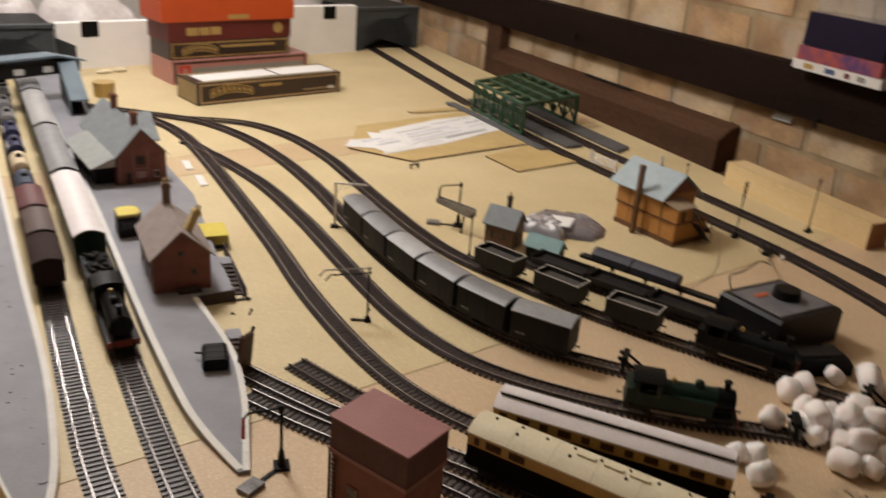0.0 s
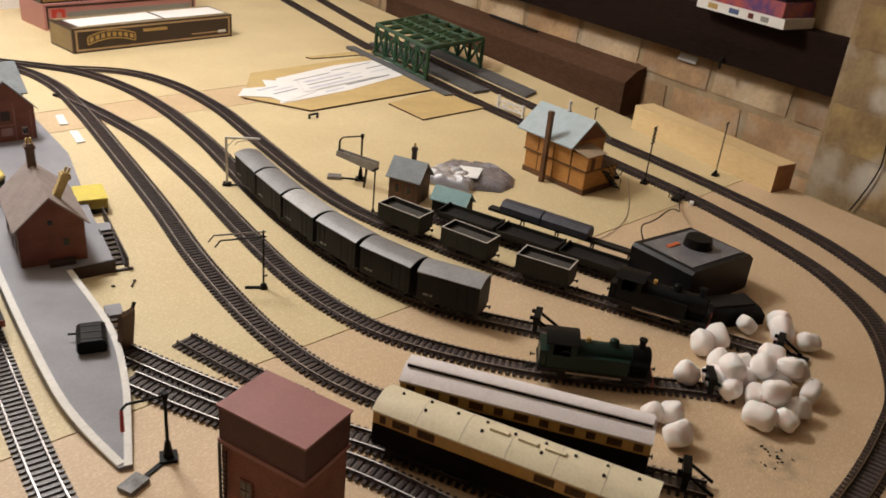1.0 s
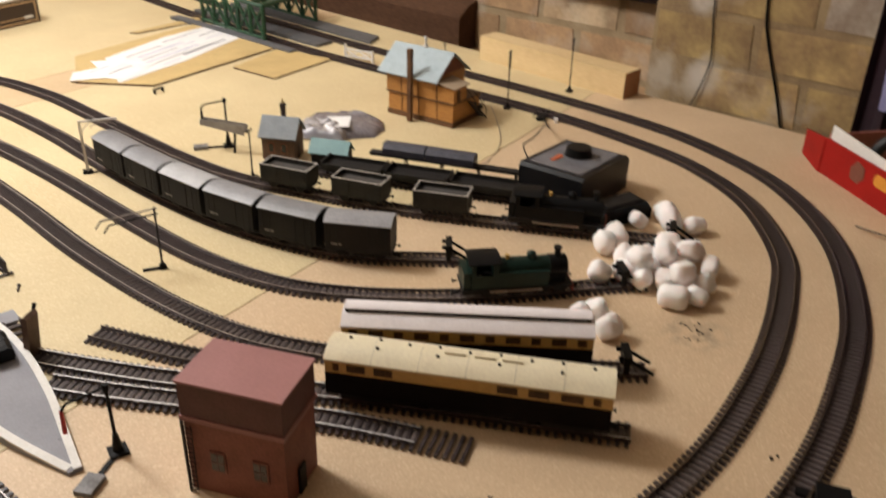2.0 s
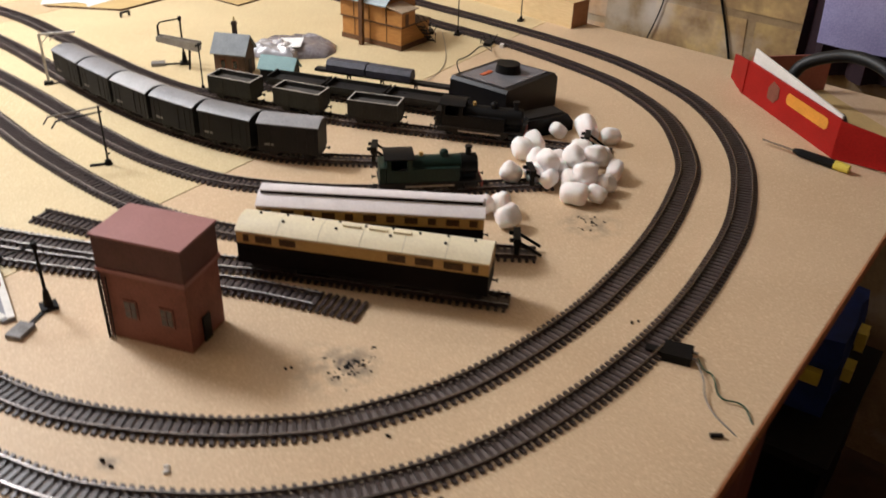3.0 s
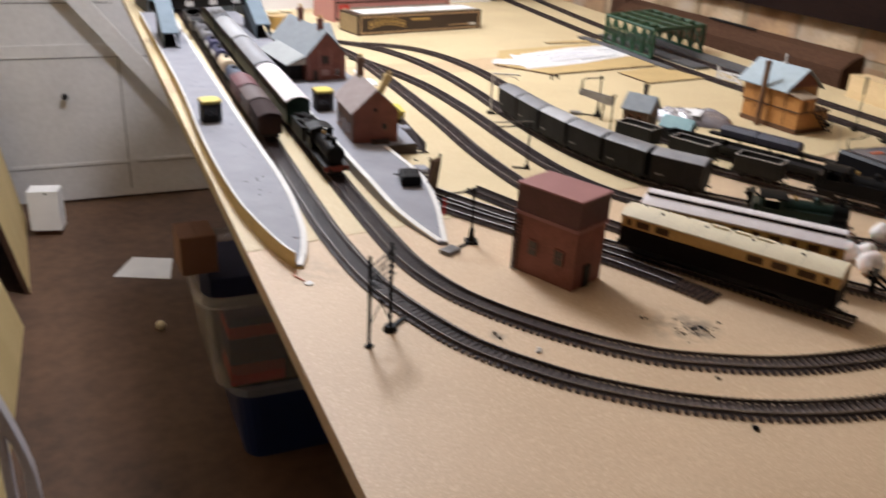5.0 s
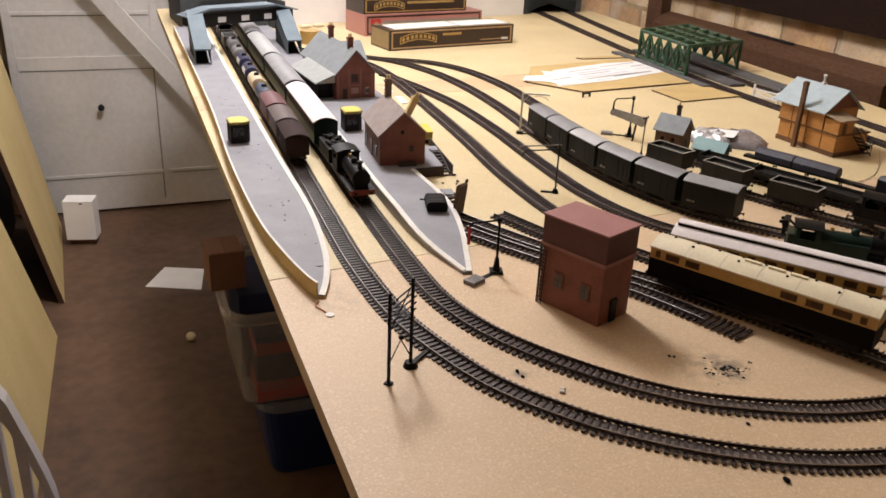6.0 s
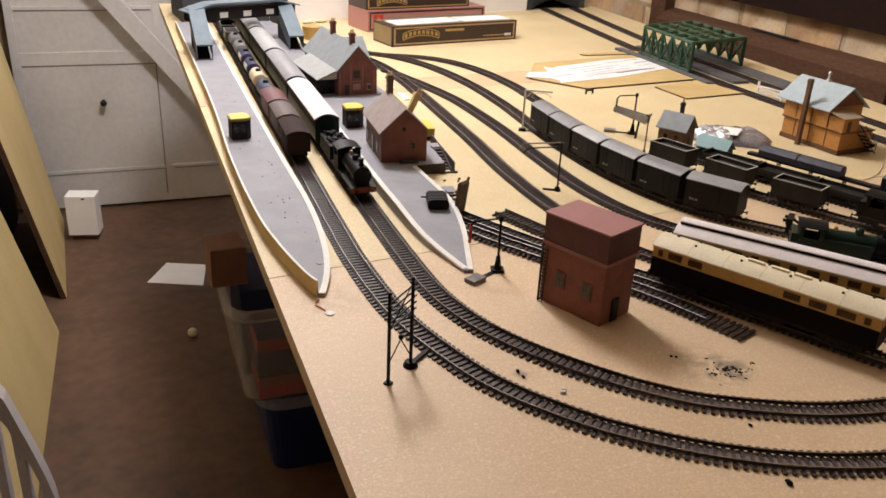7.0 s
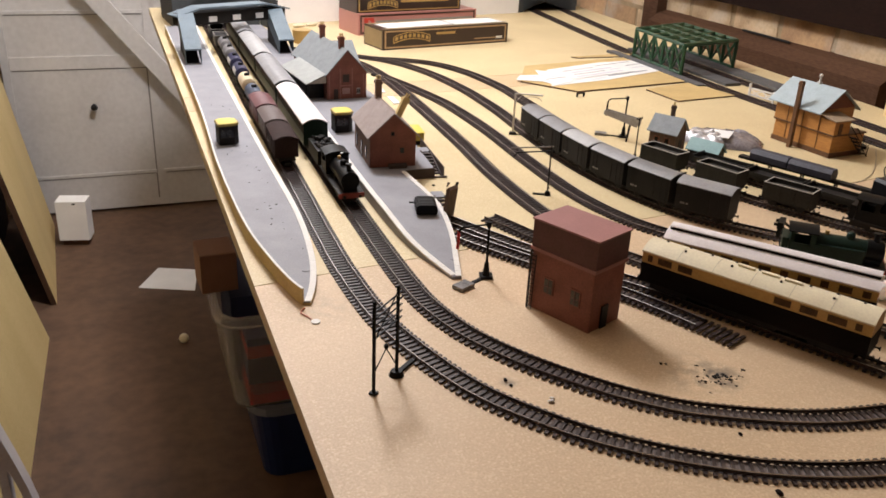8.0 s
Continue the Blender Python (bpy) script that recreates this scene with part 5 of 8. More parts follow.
# (its engine leads towards the tunnel)
locomotive(on(OUTER, g0 - 10 * PITCHW - 0.02) @ pose(0, 0, 0, 0, 0, 180), M_BLACK, "black engine at the head of the goods train", L=0.115)
# passenger train on the inner line
p0 = along(INNER, y=0.292, first=True)
locomotive(on(INNER, p0 - 0.058), M_BLACK, "black tender engine of the passenger train", L=0.118, tanks=False)
tender_wagon(on(INNER, p0 - 0.164))
for k, rf in enumerate((M_WHITEROOF, M_VANROOF, M_PALEROOF, M_VANROOF)):
    coach(on(INNER, p0 - 0.347 - k * 0.262), M_GREENBLACK, M_GREENBLACK, rf, "dark coach of the passenger train with a grey roof", L=0.246, group="coaches of the passenger train", dark=M_DARK, vents=0)

# ---- yard fittings ----
M_WEIGHT = mat("dull_grey_weight", (0.22, 0.21, 0.21), (0.09, 0.085, 0.085), 0.45, scale=80)


def hose_crane(m, label, h=0.062, arm=0.03, hose=0.022, hose_mat=None, name="water_crane", plate=0.0):
    """A post on a stepped base, with a swinging arm and a hanging hose."""
    t = thing(name, m, label, "water crane", "yard cranes")
    bm = bmesh.new()
    bx(bm, -0.007, 0.007, -0.007, 0.007, 0, 0.003)
    rod(bm, (0, 0, 0.003), (0, 0, 0.018), 0.0042, 0.0022, 10)
    part("base", bm, M_BLACK, t)
    bm = bmesh.new()
    rod(bm, (0, 0, 0.018), (0, 0, h), 0.0014, n=8)
    rod(bm, (0, 0, h - 0.003), (0, 0, h + 0.003), 0.0026, n=8)
    part("post", bm, M_BLACK, t)
    bm = bmesh.new()
    rod(bm, (0, 0, h), (-arm, 0, h - 0.004), 0.0011, n=8)
    rod(bm, (-arm, 0, h - 0.004), (-arm - 0.004, 0, h - 0.009), 0.0011, n=8)
    part("arm", bm, M_BLACK, t)
    bm = bmesh.new()
    rod(bm, (-arm - 0.004, 0, h - 0.009), (-arm - 0.0045, 0, h - 0.009 - hose), 0.0014, 0.0018, n=8)
    part("hose", bm, hose_mat or M_BLACK, t)
    bm = bmesh.new()
    pm = pose(0, 0, 0, 0, 0, plate)
    bx(bm, -0.028, -0.006, -0.002, 0.002, 0, 0.0016, pm)
    part("foot_plate", bm, M_BLACK, t)
    bm = bmesh.new()
    bx(bm, -0.048, -0.0281, -0.007, 0.007, 0, 0.0045, pm)
    part("weight", bm, M_WEIGHT, t, "dull grey weight", bevel=0.001)
    return t


M_REDHOSE = mat("red_hose", (0.5, 0.02, 0.02), None, 0.4)
hose_crane(pose(0.199, 0.048, 0, 0, 0, -18), "black water crane with a red hose by the platform end", 0.062, 0.028, 0.020, M_REDHOSE, plate=46)
hose_crane(pose(0.650, 0.497, 0, 0, 0, -34), "black water crane in the goods yard", 0.068, 0.028, 0.024)
# catenary-like yard lamp
t = thing("yard_gantry", pose(0.3855, 0.266, 0, 0, 0, -28), "thin dark post with a long double arm over the sidings", "yard gantry")
bm = bmesh.new()
rod(bm, (0, 0, 0), (0, 0, 0.006), 0.005, 0.003, 10)
bx(bm, -0.02, -0.004, -0.0018, 0.0018, 0, 0.002)
part("base", bm, M_BLACK, t)
bm = bmesh.new()
rod(bm, (0, 0, 0.006), (0, 0, 0.071), 0.0011, n=8)
part("post", bm, M_DARK, t)
for dz, ln in ((0, 0.052), (-0.006, 0.045)):
    bm = bmesh.new()
    rod(bm, (0.003, 0, 0.070 + dz), (-ln, 0, 0.064 + dz), 0.0010, n=8)
    rod(bm, (-ln, 0, 0.064 + dz), (-ln - 0.006, 0, 0.056 + dz), 0.0009, n=8)
    part("arm", bm, M_OPENIN if dz == 0 else M_DARK, t)
# white loading gauge frame
t = thing("loading_gauge", pose(0.467, 0.554, 0, 0, 0, -28), "white square loading gauge frame over the vans", "loading gauge")
bm = bmesh.new()
bx(bm, -0.006, 0.006, -0.005, 0.005, 0, 0.004)
bx(bm, 0.006, 0.03, -0.0015, 0.0015, 0, 0.0015)
part("base", bm, M_BLACK, t)
bm = bmesh.new()
bx(bm, -0.0016, 0.0016, -0.0012, 0.0012, 0.004, 0.069)
part("post", bm, M_WHITE, t)
bm = bmesh.new()
bx(bm, -0.0016, 0.046, -0.0012, 0.0012, 0.069, 0.0715)
part("beam", bm, M_WHITE, t)
bm = bmesh.new()
rod(bm, (0.002, 0, 0.058), (0.012, 0, 0.069), 0.0007, n=6)
part("brace", bm, M_WHITE, t)
bm = bmesh.new()
last = None
for k in range(9):
    a = math.pi * k / 8
    p = Vector((0.028 - 0.016 * math.cos(a), 0, 0.060 + 0.007 * math.sin(a)))
    if last:
        rod(bm, last, p, 0.0005, n=6)
    last = p
part("gauge_bow", bm, M_RAILDULL, t)

# twin-post signal by the outer line
t = thing("signal_gantry", pose(0.0185, -0.134, 0, 0, 0, math.degrees(math.atan2(0.022, 0.027))), "black lattice signal gantry with two posts", "signal")
SPAN = 0.035
for x in (0, SPAN):
    bm = bmesh.new()
    bx(bm, x - 0.003, x + 0.003, -0.003, 0.003, 0, 0.002)
    bx(bm, x - 0.0011, x + 0.0011, -0.0011, 0.0011, 0.002, 0.084)
    ball(bm, (x, 0, 0.085), 0.0018, 8)
    part("post", bm, M_BLACK, t)
for z in (0.052, 0.058, 0.064, 0.070, 0.076):
    bm = bmesh.new()
    rod(bm, (-0.002, 0, z), (SPAN + 0.006, 0, z + 0.0035), 0.0008, n=6)
    part("bar", bm, M_BLACK, t)
for a, b in (((0, 0.05), (SPAN, 0.082)), ((0, 0.02), (SPAN * 0.55, 0.036)), ((SPAN, 0.010), (SPAN * 0.5, 0.036))):
    bm = bmesh.new()
    rod(bm, (a[0], 0, a[1]), (b[0], 0, b[1]), 0.0006, n=6)
    part("brace", bm, M_BLACK, t)
bm = bmesh.new()
ball(bm, (SPAN * 0.52, 0, 0.037), 0.0024, 8)
part("lamp", bm, M_BLACK, t)
bm = bmesh.new()
rod(bm, (SPAN, 0, 0), (SPAN, 0, 0.005), 0.007, 0.005, 10)
bx(bm, SPAN, SPAN + 0.026, -0.002, 0.002, 0, 0.003)
part("foot", bm, M_BLACK, t)


def post_signal(x, y, rz, h, arms, label):
    t = thing("signal_post", pose(x, y, 0, 0, 0, rz), label, "signal", "line-side posts")
    bm = bmesh.new()
    bx(bm, -0.007, 0.007, -0.005, 0.005, 0, 0.003)
    rod(bm, (0, 0, 0.003), (0, 0, 0.009), 0.003, 0.002, 8)
    part("base", bm, M_BLACK, t)
    bm = bmesh.new()
    rod(bm, (0, 0, 0.009), (0, 0, h), 0.0010, n=8)
    part("post", bm, M_DARK, t)
    for k in range(arms):
        z = h - 0.003 - 0.006 * k
        bm = bmesh.new()
        bx(bm, -0.007, 0.007, -0.0007, 0.0007, z, z + 0.0014)
        for s in (-0.0055, 0.0055):
            rod(bm, (s, 0, z + 0.0014), (s, 0, z + 0.0034), 0.0007, n=6)
        part("crossarm", bm, M_DARK, t)


post_signal(1.062, 0.306, 20, 0.094, 5, "dark telegraph post with five cross-arms")
post_signal(1.209, 0.280, 20, 0.092, 1, "thin dark lamp post in front of the pine block")
post_signal(0.600, 0.382, 20, 0.068, 1, "thin dark signal post beside the open wagons")
post_signal(1.16, 0.52, 20, 0.05, 1, "small pale post behind the signal box")


def clump(name, x, y, label, cat, seed, n=7, size=0.012, zmax=0.012, material=None):
    """A small tangle of levers and blocks."""
    rnd = random.Random(seed)
    t = thing(name, pose(x, y, 0), label, cat, "point levers")
    bm = bmesh.new()
    bx(bm, -size, size, -size * 0.5, size * 0.5, 0, 0.005, pose(0, 0, 0, 0, 0, rnd.uniform(0, 90)))
    part("block", bm, material or M_BLACK, t, bevel=0.0006)
    for _ in range(n):
        bm = bmesh.new()
        a = Vector((rnd.uniform(-size, size), rnd.uniform(-size, size), 0.003))
        rod(bm, a, a + Vector((rnd.uniform(-size, size), rnd.uniform(-size, size), rnd.uniform(0, zmax))), 0.0008, n=6)
        part("lever", bm, material or M_BLACK, t)
    return t


clump("point_lever", 1.058, 0.236, "black point motor with loose levers beside the line", "point lever", 3)
clump("point_lever", 1.035, 0.345, "black point lever frame by the signal box", "point lever", 5, size=0.009)
clump("point_lever", 1.012, 0.375, "tangle of black rods beside the signal box", "point lever", 8, size=0.010)
bm = bmesh.new()
bx(bm, -0.006, 0.006, -0.003, 0.003, 0, 0.005)
solo("white_clip", bm, M_WHITE, "small white plastic clip on the board", "clip", m=pose(1.062, 0.212, 0, 0, 0, 30), bevel=0.0006)
# white level-crossing gate
t = thing("crossing_gate", pose(1.082, 0.70, 0, 0, 0, -78), "small white crossing gate beside the line", "gate")
for x in (0, 0.06):
    bm = bmesh.new()
    bx(bm, x - 0.002, x + 0.002, -0.002, 0.002, 0, 0.030 if x == 0 else 0.024)
    part("post", bm, M_WHITE, t)
for z in (0.006, 0.019):
    bm = bmesh.new()
    bx(bm, 0.0021, 0.0579, -0.0012, 0.0012, z, z + 0.003)
    part("rail", bm, M_WHITE, t)
for a, b in (((0.001, 0.006), (0.03, 0.019)), ((0.03, 0.006), (0.001, 0.019)), ((0.03, 0.006), (0.059, 0.019)), ((0.059, 0.006), (0.03, 0.019))):
    bm = bmesh.new()
    rod(bm, (a[0], 0, a[1]), (b[0], 0, b[1]), 0.0012, n=6)
    part("brace", bm, M_WHITE, t)


def buffer_stop(m, label):
    t = thing("buffer_stop", m, label, "buffer stop", "buffer stops")
    bm = bmesh.new()
    bx(bm, -0.0035, 0.0035, -0.012, 0.012, 0.016, 0.024)
    part("beam", bm, M_BLACK, t)
    for s in (-1, 1):
        bm = bmesh.new()
        bx(bm, -0.0025, 0.0025, s * 0.0088 - 0.002, s * 0.0088 + 0.002, 0.0053, 0.016)
        rod(bm, (0, s * 0.0088, 0.020), (0.024, s * 0.0088, 0.005), 0.0016, n=6)
        part("strut", bm, M_BLACK, t)
        bm = bmesh.new()
        rod(bm, (-0.0035, s * 0.0075, 0.020), (-0.0075, s * 0.0075, 0.020), 0.0022, n=8)
        part("buffer", bm, M_BLACK, t)


buffer_stop(on(S2, along(S2, x=0.678), 0.0004), "black buffer stop at the end of the siding")
buffer_stop(on(S4, along(S4, x=0.803), 0.0008), "black buffer stop behind the packing foam")
buffer_stop(on(S1, along(S1, x=0.548), 0.0002), "black buffer stop beyond the coaches")
buffer_stop(on(S3, along(S3, x=0.600), 0.0006), "black buffer stop behind the vans")

# packing foam beads heaped as loads
foam_at = [(0.813, -0.064), (0.852, -0.079), (0.846, -0.121), (0.734, -0.064), (0.757, -0.066), (0.671, -0.095), (0.715, -0.102), (0.718, -0.125), (0.76, -0.126), (0.778, -0.148), (0.757, -0.178), (0.703, -0.152), (0.721, -0.163), (0.677, -0.175), (0.696, -0.192), (0.724, -0.188), (0.59, -0.120), (0.606, -0.129), (0.585, -0.155),
           (0.742, -0.150), (0.738, -0.112), (0.694, -0.112), (0.690, -0.134), (0.832, -0.095), (0.780, -0.118)]
piled = [(0.733, -0.136), (0.708, -0.170), (0.757, -0.152), (0.703, -0.122)]
rnd = random.Random(4)
for i, (x, y) in enumerate(foam_at + piled):
    bm = bmesh.new()
    r = rnd.uniform(0.0096, 0.0120)
    turn = pose(0, 0, 0, rnd.uniform(0, 360), rnd.uniform(0, 40), rnd.uniform(0, 360))
    bmesh.ops.create_icosphere(bm, subdivisions=3, radius=1)
    stretch = Vector((rnd.uniform(1.0, 1.3), 1.0, rnd.uniform(0.82, 1.0)))
    for v in bm.verts:
        k3 = (abs(v.co.x) ** 3.2 + abs(v.co.y) ** 3.2 + abs(v.co.z) ** 3.2) ** (-1 / 3.2)
        v.co = turn @ Vector((v.co.x * k3 * r * stretch.x, v.co.y * k3 * r, v.co.z * k3 * r * stretch.z))
        v.co *= 1 + 0.17 * noise.noise(v.co * 85 + Vector((i * 3.1, 0, 0))) + 0.07 * noise.noise(v.co * 240)
    low = min(v.co.z for v in bm.verts)
    up = 0.0115 if i >= len(foam_at) else 0.0
    solo("foam_bead", bm, M_FOAM, "soft white packing foam bead heaped on the board", "packing foam", "heap of packing foam", m=pose(x, y, -low + up), smooth=True)

# controller with its knob
t = thing("train_controller", pose(0.782, -0.002, 0, 0, 0, 3), "black plastic train controller with a round knob", "controller")
bm = bmesh.new()
prism(bm, [(0, 0.0), (0.128, 0.0), (0.128, 0.040), (0.118, 0.048), (0.004, 0.054), (0, 0.050)], 0, 0.088, "y")
part("case", bm, M_BLACKGLOSS, t, "black case with bevelled edges", bevel=0.002)
bm = bmesh.new()
prism(bm, [(0.010, 0.0538), (0.112, 0.0485), (0.112, 0.0495), (0.010, 0.0548)], 0.008, 0.080, "y")
part("face_plate", bm, mat("grey_face_plate", (0.20, 0.20, 0.22), (0.13, 0.13, 0.145), 0.25), t, "dull grey face plate")
bm = bmesh.new()
rod(bm, (0.070, 0.044, 0.050), (0.070, 0.044, 0.0635), 0.018, 0.0155, 24)
part("knob", bm, M_BLACK, t, "round black control knob", smooth=True)
bm = bmesh.new()
bx(bm, 0.030, 0.052, 0.056, 0.062, 0.0525, 0.0545)
part("switch", bm, mat("orange_switch", (0.6, 0.12, 0.03), None, 0.4), t, "small orange switch")
bm = bmesh.new()
rod(bm, (0.048, 0.044, 0.0512), (0.0505, 0.034, 0.0512), 0.0015, n=6)
part("pointer", bm, M_WHITE, t)


def wire(name, pts, r, material, label, cat="wire"):
    cu = bpy.data.curves.new(name, "CURVE")
    cu.dimensions, cu.bevel_depth, cu.bevel_resolution = "3D", r, 2
    sp = cu.splines.new("NURBS")
    sp.points.add(len(pts) - 1)
    for p, q_ in zip(sp.points, pts):
        p.co = (*q_, 1)
    sp.use_endpoint_u, sp.order_u = True, 3
    ob = new(name, cu)
    me = bpy.data.meshes.new_from_object(ob)
    bpy.data.objects.remove(ob)
    me.materials.append(material)
    return tagged(new(name, me), label, cat)


wire("controller_cable", [(0.80, 0.082, 0.045), (0.81, 0.11, 0.06), (0.85, 0.115, 0.055), (0.90, 0.13, 0.06), (0.98, 0.17, 0.02), (1.03, 0.21, 0.004), (1.055, 0.228, 0.004)], 0.0009, M_BLACK, "thin black cable from the controller to the line", "cable")
wire("thin_wire", [(0.835, 0.185, 0.002), (0.90, 0.20, 0.001), (0.98, 0.26, 0.001), (1.05, 0.33, 0.001)], 0.0005, M_RAILDULL, "fine grey wire lying on the board")

# low black ramp with loads beside the open wagons
a, b = Vector((0.738, 0.275, 0)), Vector((0.812, 0.095, 0))
rz = math.degrees(math.atan2(b.y - a.y, b.x - a.x))
ln = (b - a).length
t = thing("coal_stage", pose(a.x, a.y, 0, 0, 0, rz), "low black coal stage on thin legs", "coal stage")
bm = bmesh.new()
bx(bm, -0.02, ln, -0.006, 0.006, 0.022, 0.026)
part("deck", bm, M_DARK, t)
for x in (0.03, 0.08, 0.13, 0.18):
    bm = bmesh.new()
    for s in (-0.005, 0.005):
        rod(bm, (x, s, 0), (x, s, 0.022), 0.001, n=6)
    bx(bm, x - 0.0006, x + 0.0006, -0.005, 0.005, 0.018, 0.0195)
    part("leg", bm, M_DARK, t)
M_SLATEBLUE = mat("slate_blue_load", (0.06, 0.06, 0.085), (0.035, 0.035, 0.05), 0.6, scale=90)
for x0, x1 in ((0.0, 0.058), (0.060, 0.125)):
    bm = bmesh.new()
    prism(bm, [(-0.011, 0.0265), (0.011, 0.0265), (0.0115, 0.035), (0.006, 0.041), (-0.006, 0.041), (-0.0115, 0.035)], x0, x1, "x")
    for v in bm.verts:
        v.co.z += 0.002 * noise.noise(v.co * 60)
    part("load", bm, M_SLATEBLUE, t, "blue-grey load with a rounded top", bevel=0.0015)
# dark flat wagons on the far side of the open wagons
def flat_wagon(m):
    t = thing("flat_wagon", m, "low black flat wagon with short end boards", "flat wagon", "flat wagons")
    L, W, zb = 0.082, 0.034, 0.014
    bm = bmesh.new()
    bx(bm, -L / 2, L / 2, -W / 2, W / 2, zb, zb + 0.003)
    part("deck", bm, M_DARK, t)
    for s in (-1, 1):
        bm = bmesh.new()
        bx(bm, s * L / 2 - 0.001, s * L / 2 + 0.001, -W / 2, W / 2, zb + 0.003, zb + 0.010)
        part("end_board", bm, M_DARK, t)
        bm = bmesh.new()
        bx(bm, -L / 2 + 0.001, L / 2 - 0.001, s * W / 2 - 0.0008, s * W / 2 + 0.0008, zb + 0.003, zb + 0.008)
        part("side_board", bm, M_OPEN, t)
    under(t, L, W, zb)


S8 = track([(0.655, 0.37), (0.690, 0.29), (0.735, 0.185), (0.775, 0.09), (0.79, 0.05)], "black siding beyond the open wagons", 0.0002)
for y in (0.285, 0.205, 0.125):
    flat_wagon(on(S8, along(S8, y=y), 0.0002))
t = thing("loose_tender", pose(0.822, -0.035, 0, 0, 0, -20), "black tender shell standing loose on the board", "tender")
bm = bmesh.new()
prism(bm, [(-0.036, 0.0), (0.036, 0.0), (0.036, 0.012), (0.026, 0.024), (-0.036, 0.024)], -0.016, 0.016, "y")
part("body", bm, M_BLACK, t, bevel=0.0012)
bm = bmesh.new()
bx(bm, -0.032, 0.022, -0.012, 0.012, 0.0242, 0.026)
part("coal_space", bm, M_DARK, t)

# clear bag of ballast with a label
bm = bmesh.new()
bmesh.ops.create_grid(bm, x_segments=26, y_segments=22, size=0.5)
for v in bm.verts:
    u, w = v.co.x * 2, v.co.y * 2
    e = max(0, 1 - abs(u) ** 4) * max(0, 1 - abs(w) ** 4)
    full = 0.45 + 0.55 * min(1, max(0, (u + 0.4) / 0.6))
    fold = abs(noise.noise(Vector((u * 2.2 + w, w * 4.5 - u, 1)))) + 0.5 * noise.noise(Vector((u * 6, w * 7, 3)))
    v.co = Vector((u * 0.066 * (1 - 0.12 * abs(w)), w * 0.056 * (1 - 0.42 * max(0, u)), 0.001 + 0.016 * full * (1 - 0.35 * max(0, u)) * e ** 0.6 + 0.007 * fold * e))
g = bmesh.ops.extrude_face_region(bm, geom=bm.faces[:])
for v in [v for v in g["geom"] if isinstance(v, bmesh.types.BMVert)]:
    v.co.z = 0.0003
t = thing("ballast_bag", pose(0.815, 0.436, 0, 0, 0, -60), "clear plastic bag of grey ballast with a white label", "plastic bag")
M_BAG = mat("plastic_bag", (0.27, 0.25, 0.275), (0.13, 0.118, 0.14), 0.2, scale=45, fine=260, bump=0.9, coat=0.6)
part("bag", bm, M_BAG, t, smooth=True)
bm = bmesh.new()
bx(bm, -0.020, 0.016, -0.046, -0.012, 0.0, 0.0008, pose(0, 0, 0.0225, 7, -3, 8))
part("label", bm, M_PAPER, t, "square white label")
M_FILM = mat("clear_plastic_film", (0.42, 0.41, 0.46), (0.30, 0.29, 0.34), 0.5, scale=30, bump=0.0)
M_FILM.node_tree.nodes["Principled BSDF"].inputs["Transmission Weight"].default_value = 0.62
bm = bmesh.new()
bmesh.ops.create_grid(bm, x_segments=22, y_segments=22, size=0.5)
for v in bm.verts:
    u, w = v.co.x * 2, v.co.y * 2
    e = max(0, 1 - abs(u) ** 4) * max(0, 1 - abs(w) ** 4)
    v.co = Vector((-0.020 + u * 0.040, -0.036 + w * 0.03, 0.003 + 0.016 * e ** 0.5 + 0.008 * e * noise.noise(Vector((u * 3.1, w * 3.7, 4))) + 0.0012 * noise.noise(Vector((u * 9, w * 8, 2)))))
part("film", bm, M_FILM, t, "crumpled clear empty end of the bag", smooth=True)

# crane jib lying against the hut
t = thing("crane_jib", pose(0.633, 0.485, 0.040, 0, 6, -63), "weathered grey crane jib beside the hut", "crane jib")
bm = bmesh.new()
for s in (-1, 1):
    prism(bm, [(-0.03, -0.004), (0.036, -0.007), (0.036, 0.007), (-0.03, 0.004)], s * 0.005 - 0.0006, s * 0.005 + 0.0006, "y")
part("side", bm, mat("weathered_jib_grey", (0.42, 0.40, 0.37), (0.28, 0.26, 0.24), 0.6, scale=70), t)
bm = bmesh.new()
for x in (-0.026, -0.01, 0.008, 0.026):
    bx(bm, x - 0.002, x + 0.002, -0.0044, 0.0044, -0.002, 0.002)
part("spacer", bm, M_DARK, t)
bm = bmesh.new()
rod(bm, (0.02, 0, -0.007), (0.02, 0, -0.040), 0.0018, n=8)
part("mast", bm, M_DARK, t)


# papers and hardboard
def sheet(name, pts, z0, th, material, label, cat, m=None, edge=None):
    bm = bmesh.new()
    prism(bm, pts, z0, z0 + th)
    ob = solo(name, bm, material, label, cat, "sheets on the board")
    if edge:
        ob.data.materials.append(edge)
        for p in ob.data.polygons:
            if abs(p.normal.z) < 0.5:
                p.material_index = 1
    return ob


sheet("hardboard_sheet", [(0.735, 1.062), (0.655, 0.918), (0.735, 0.808), (1.028, 0.848), (1.085, 1.02), (1.06, 1.12)], 0.0, 0.0035, M_CARD, "tan hardboard sheet with dark edges lying flat", "hardboard", edge=M_CARDEDGE)
sheet("hardboard_sheet", [(0.895, 0.800), (0.902, 0.695), (1.058, 0.713), (1.035, 0.84)], 0.0, 0.003, M_CARD, "small tan hardboard offcut lying flat", "hardboard", edge=M_CARDEDGE)
sheet("hardboard_sheet", [(0.905, 1.15), (0.915, 1.135), (1.06, 1.135), (1.10, 1.17)], 0.0, 0.0025, M_CARD, "narrow hardboard strip lying flat", "hardboard", edge=M_CARDEDGE)
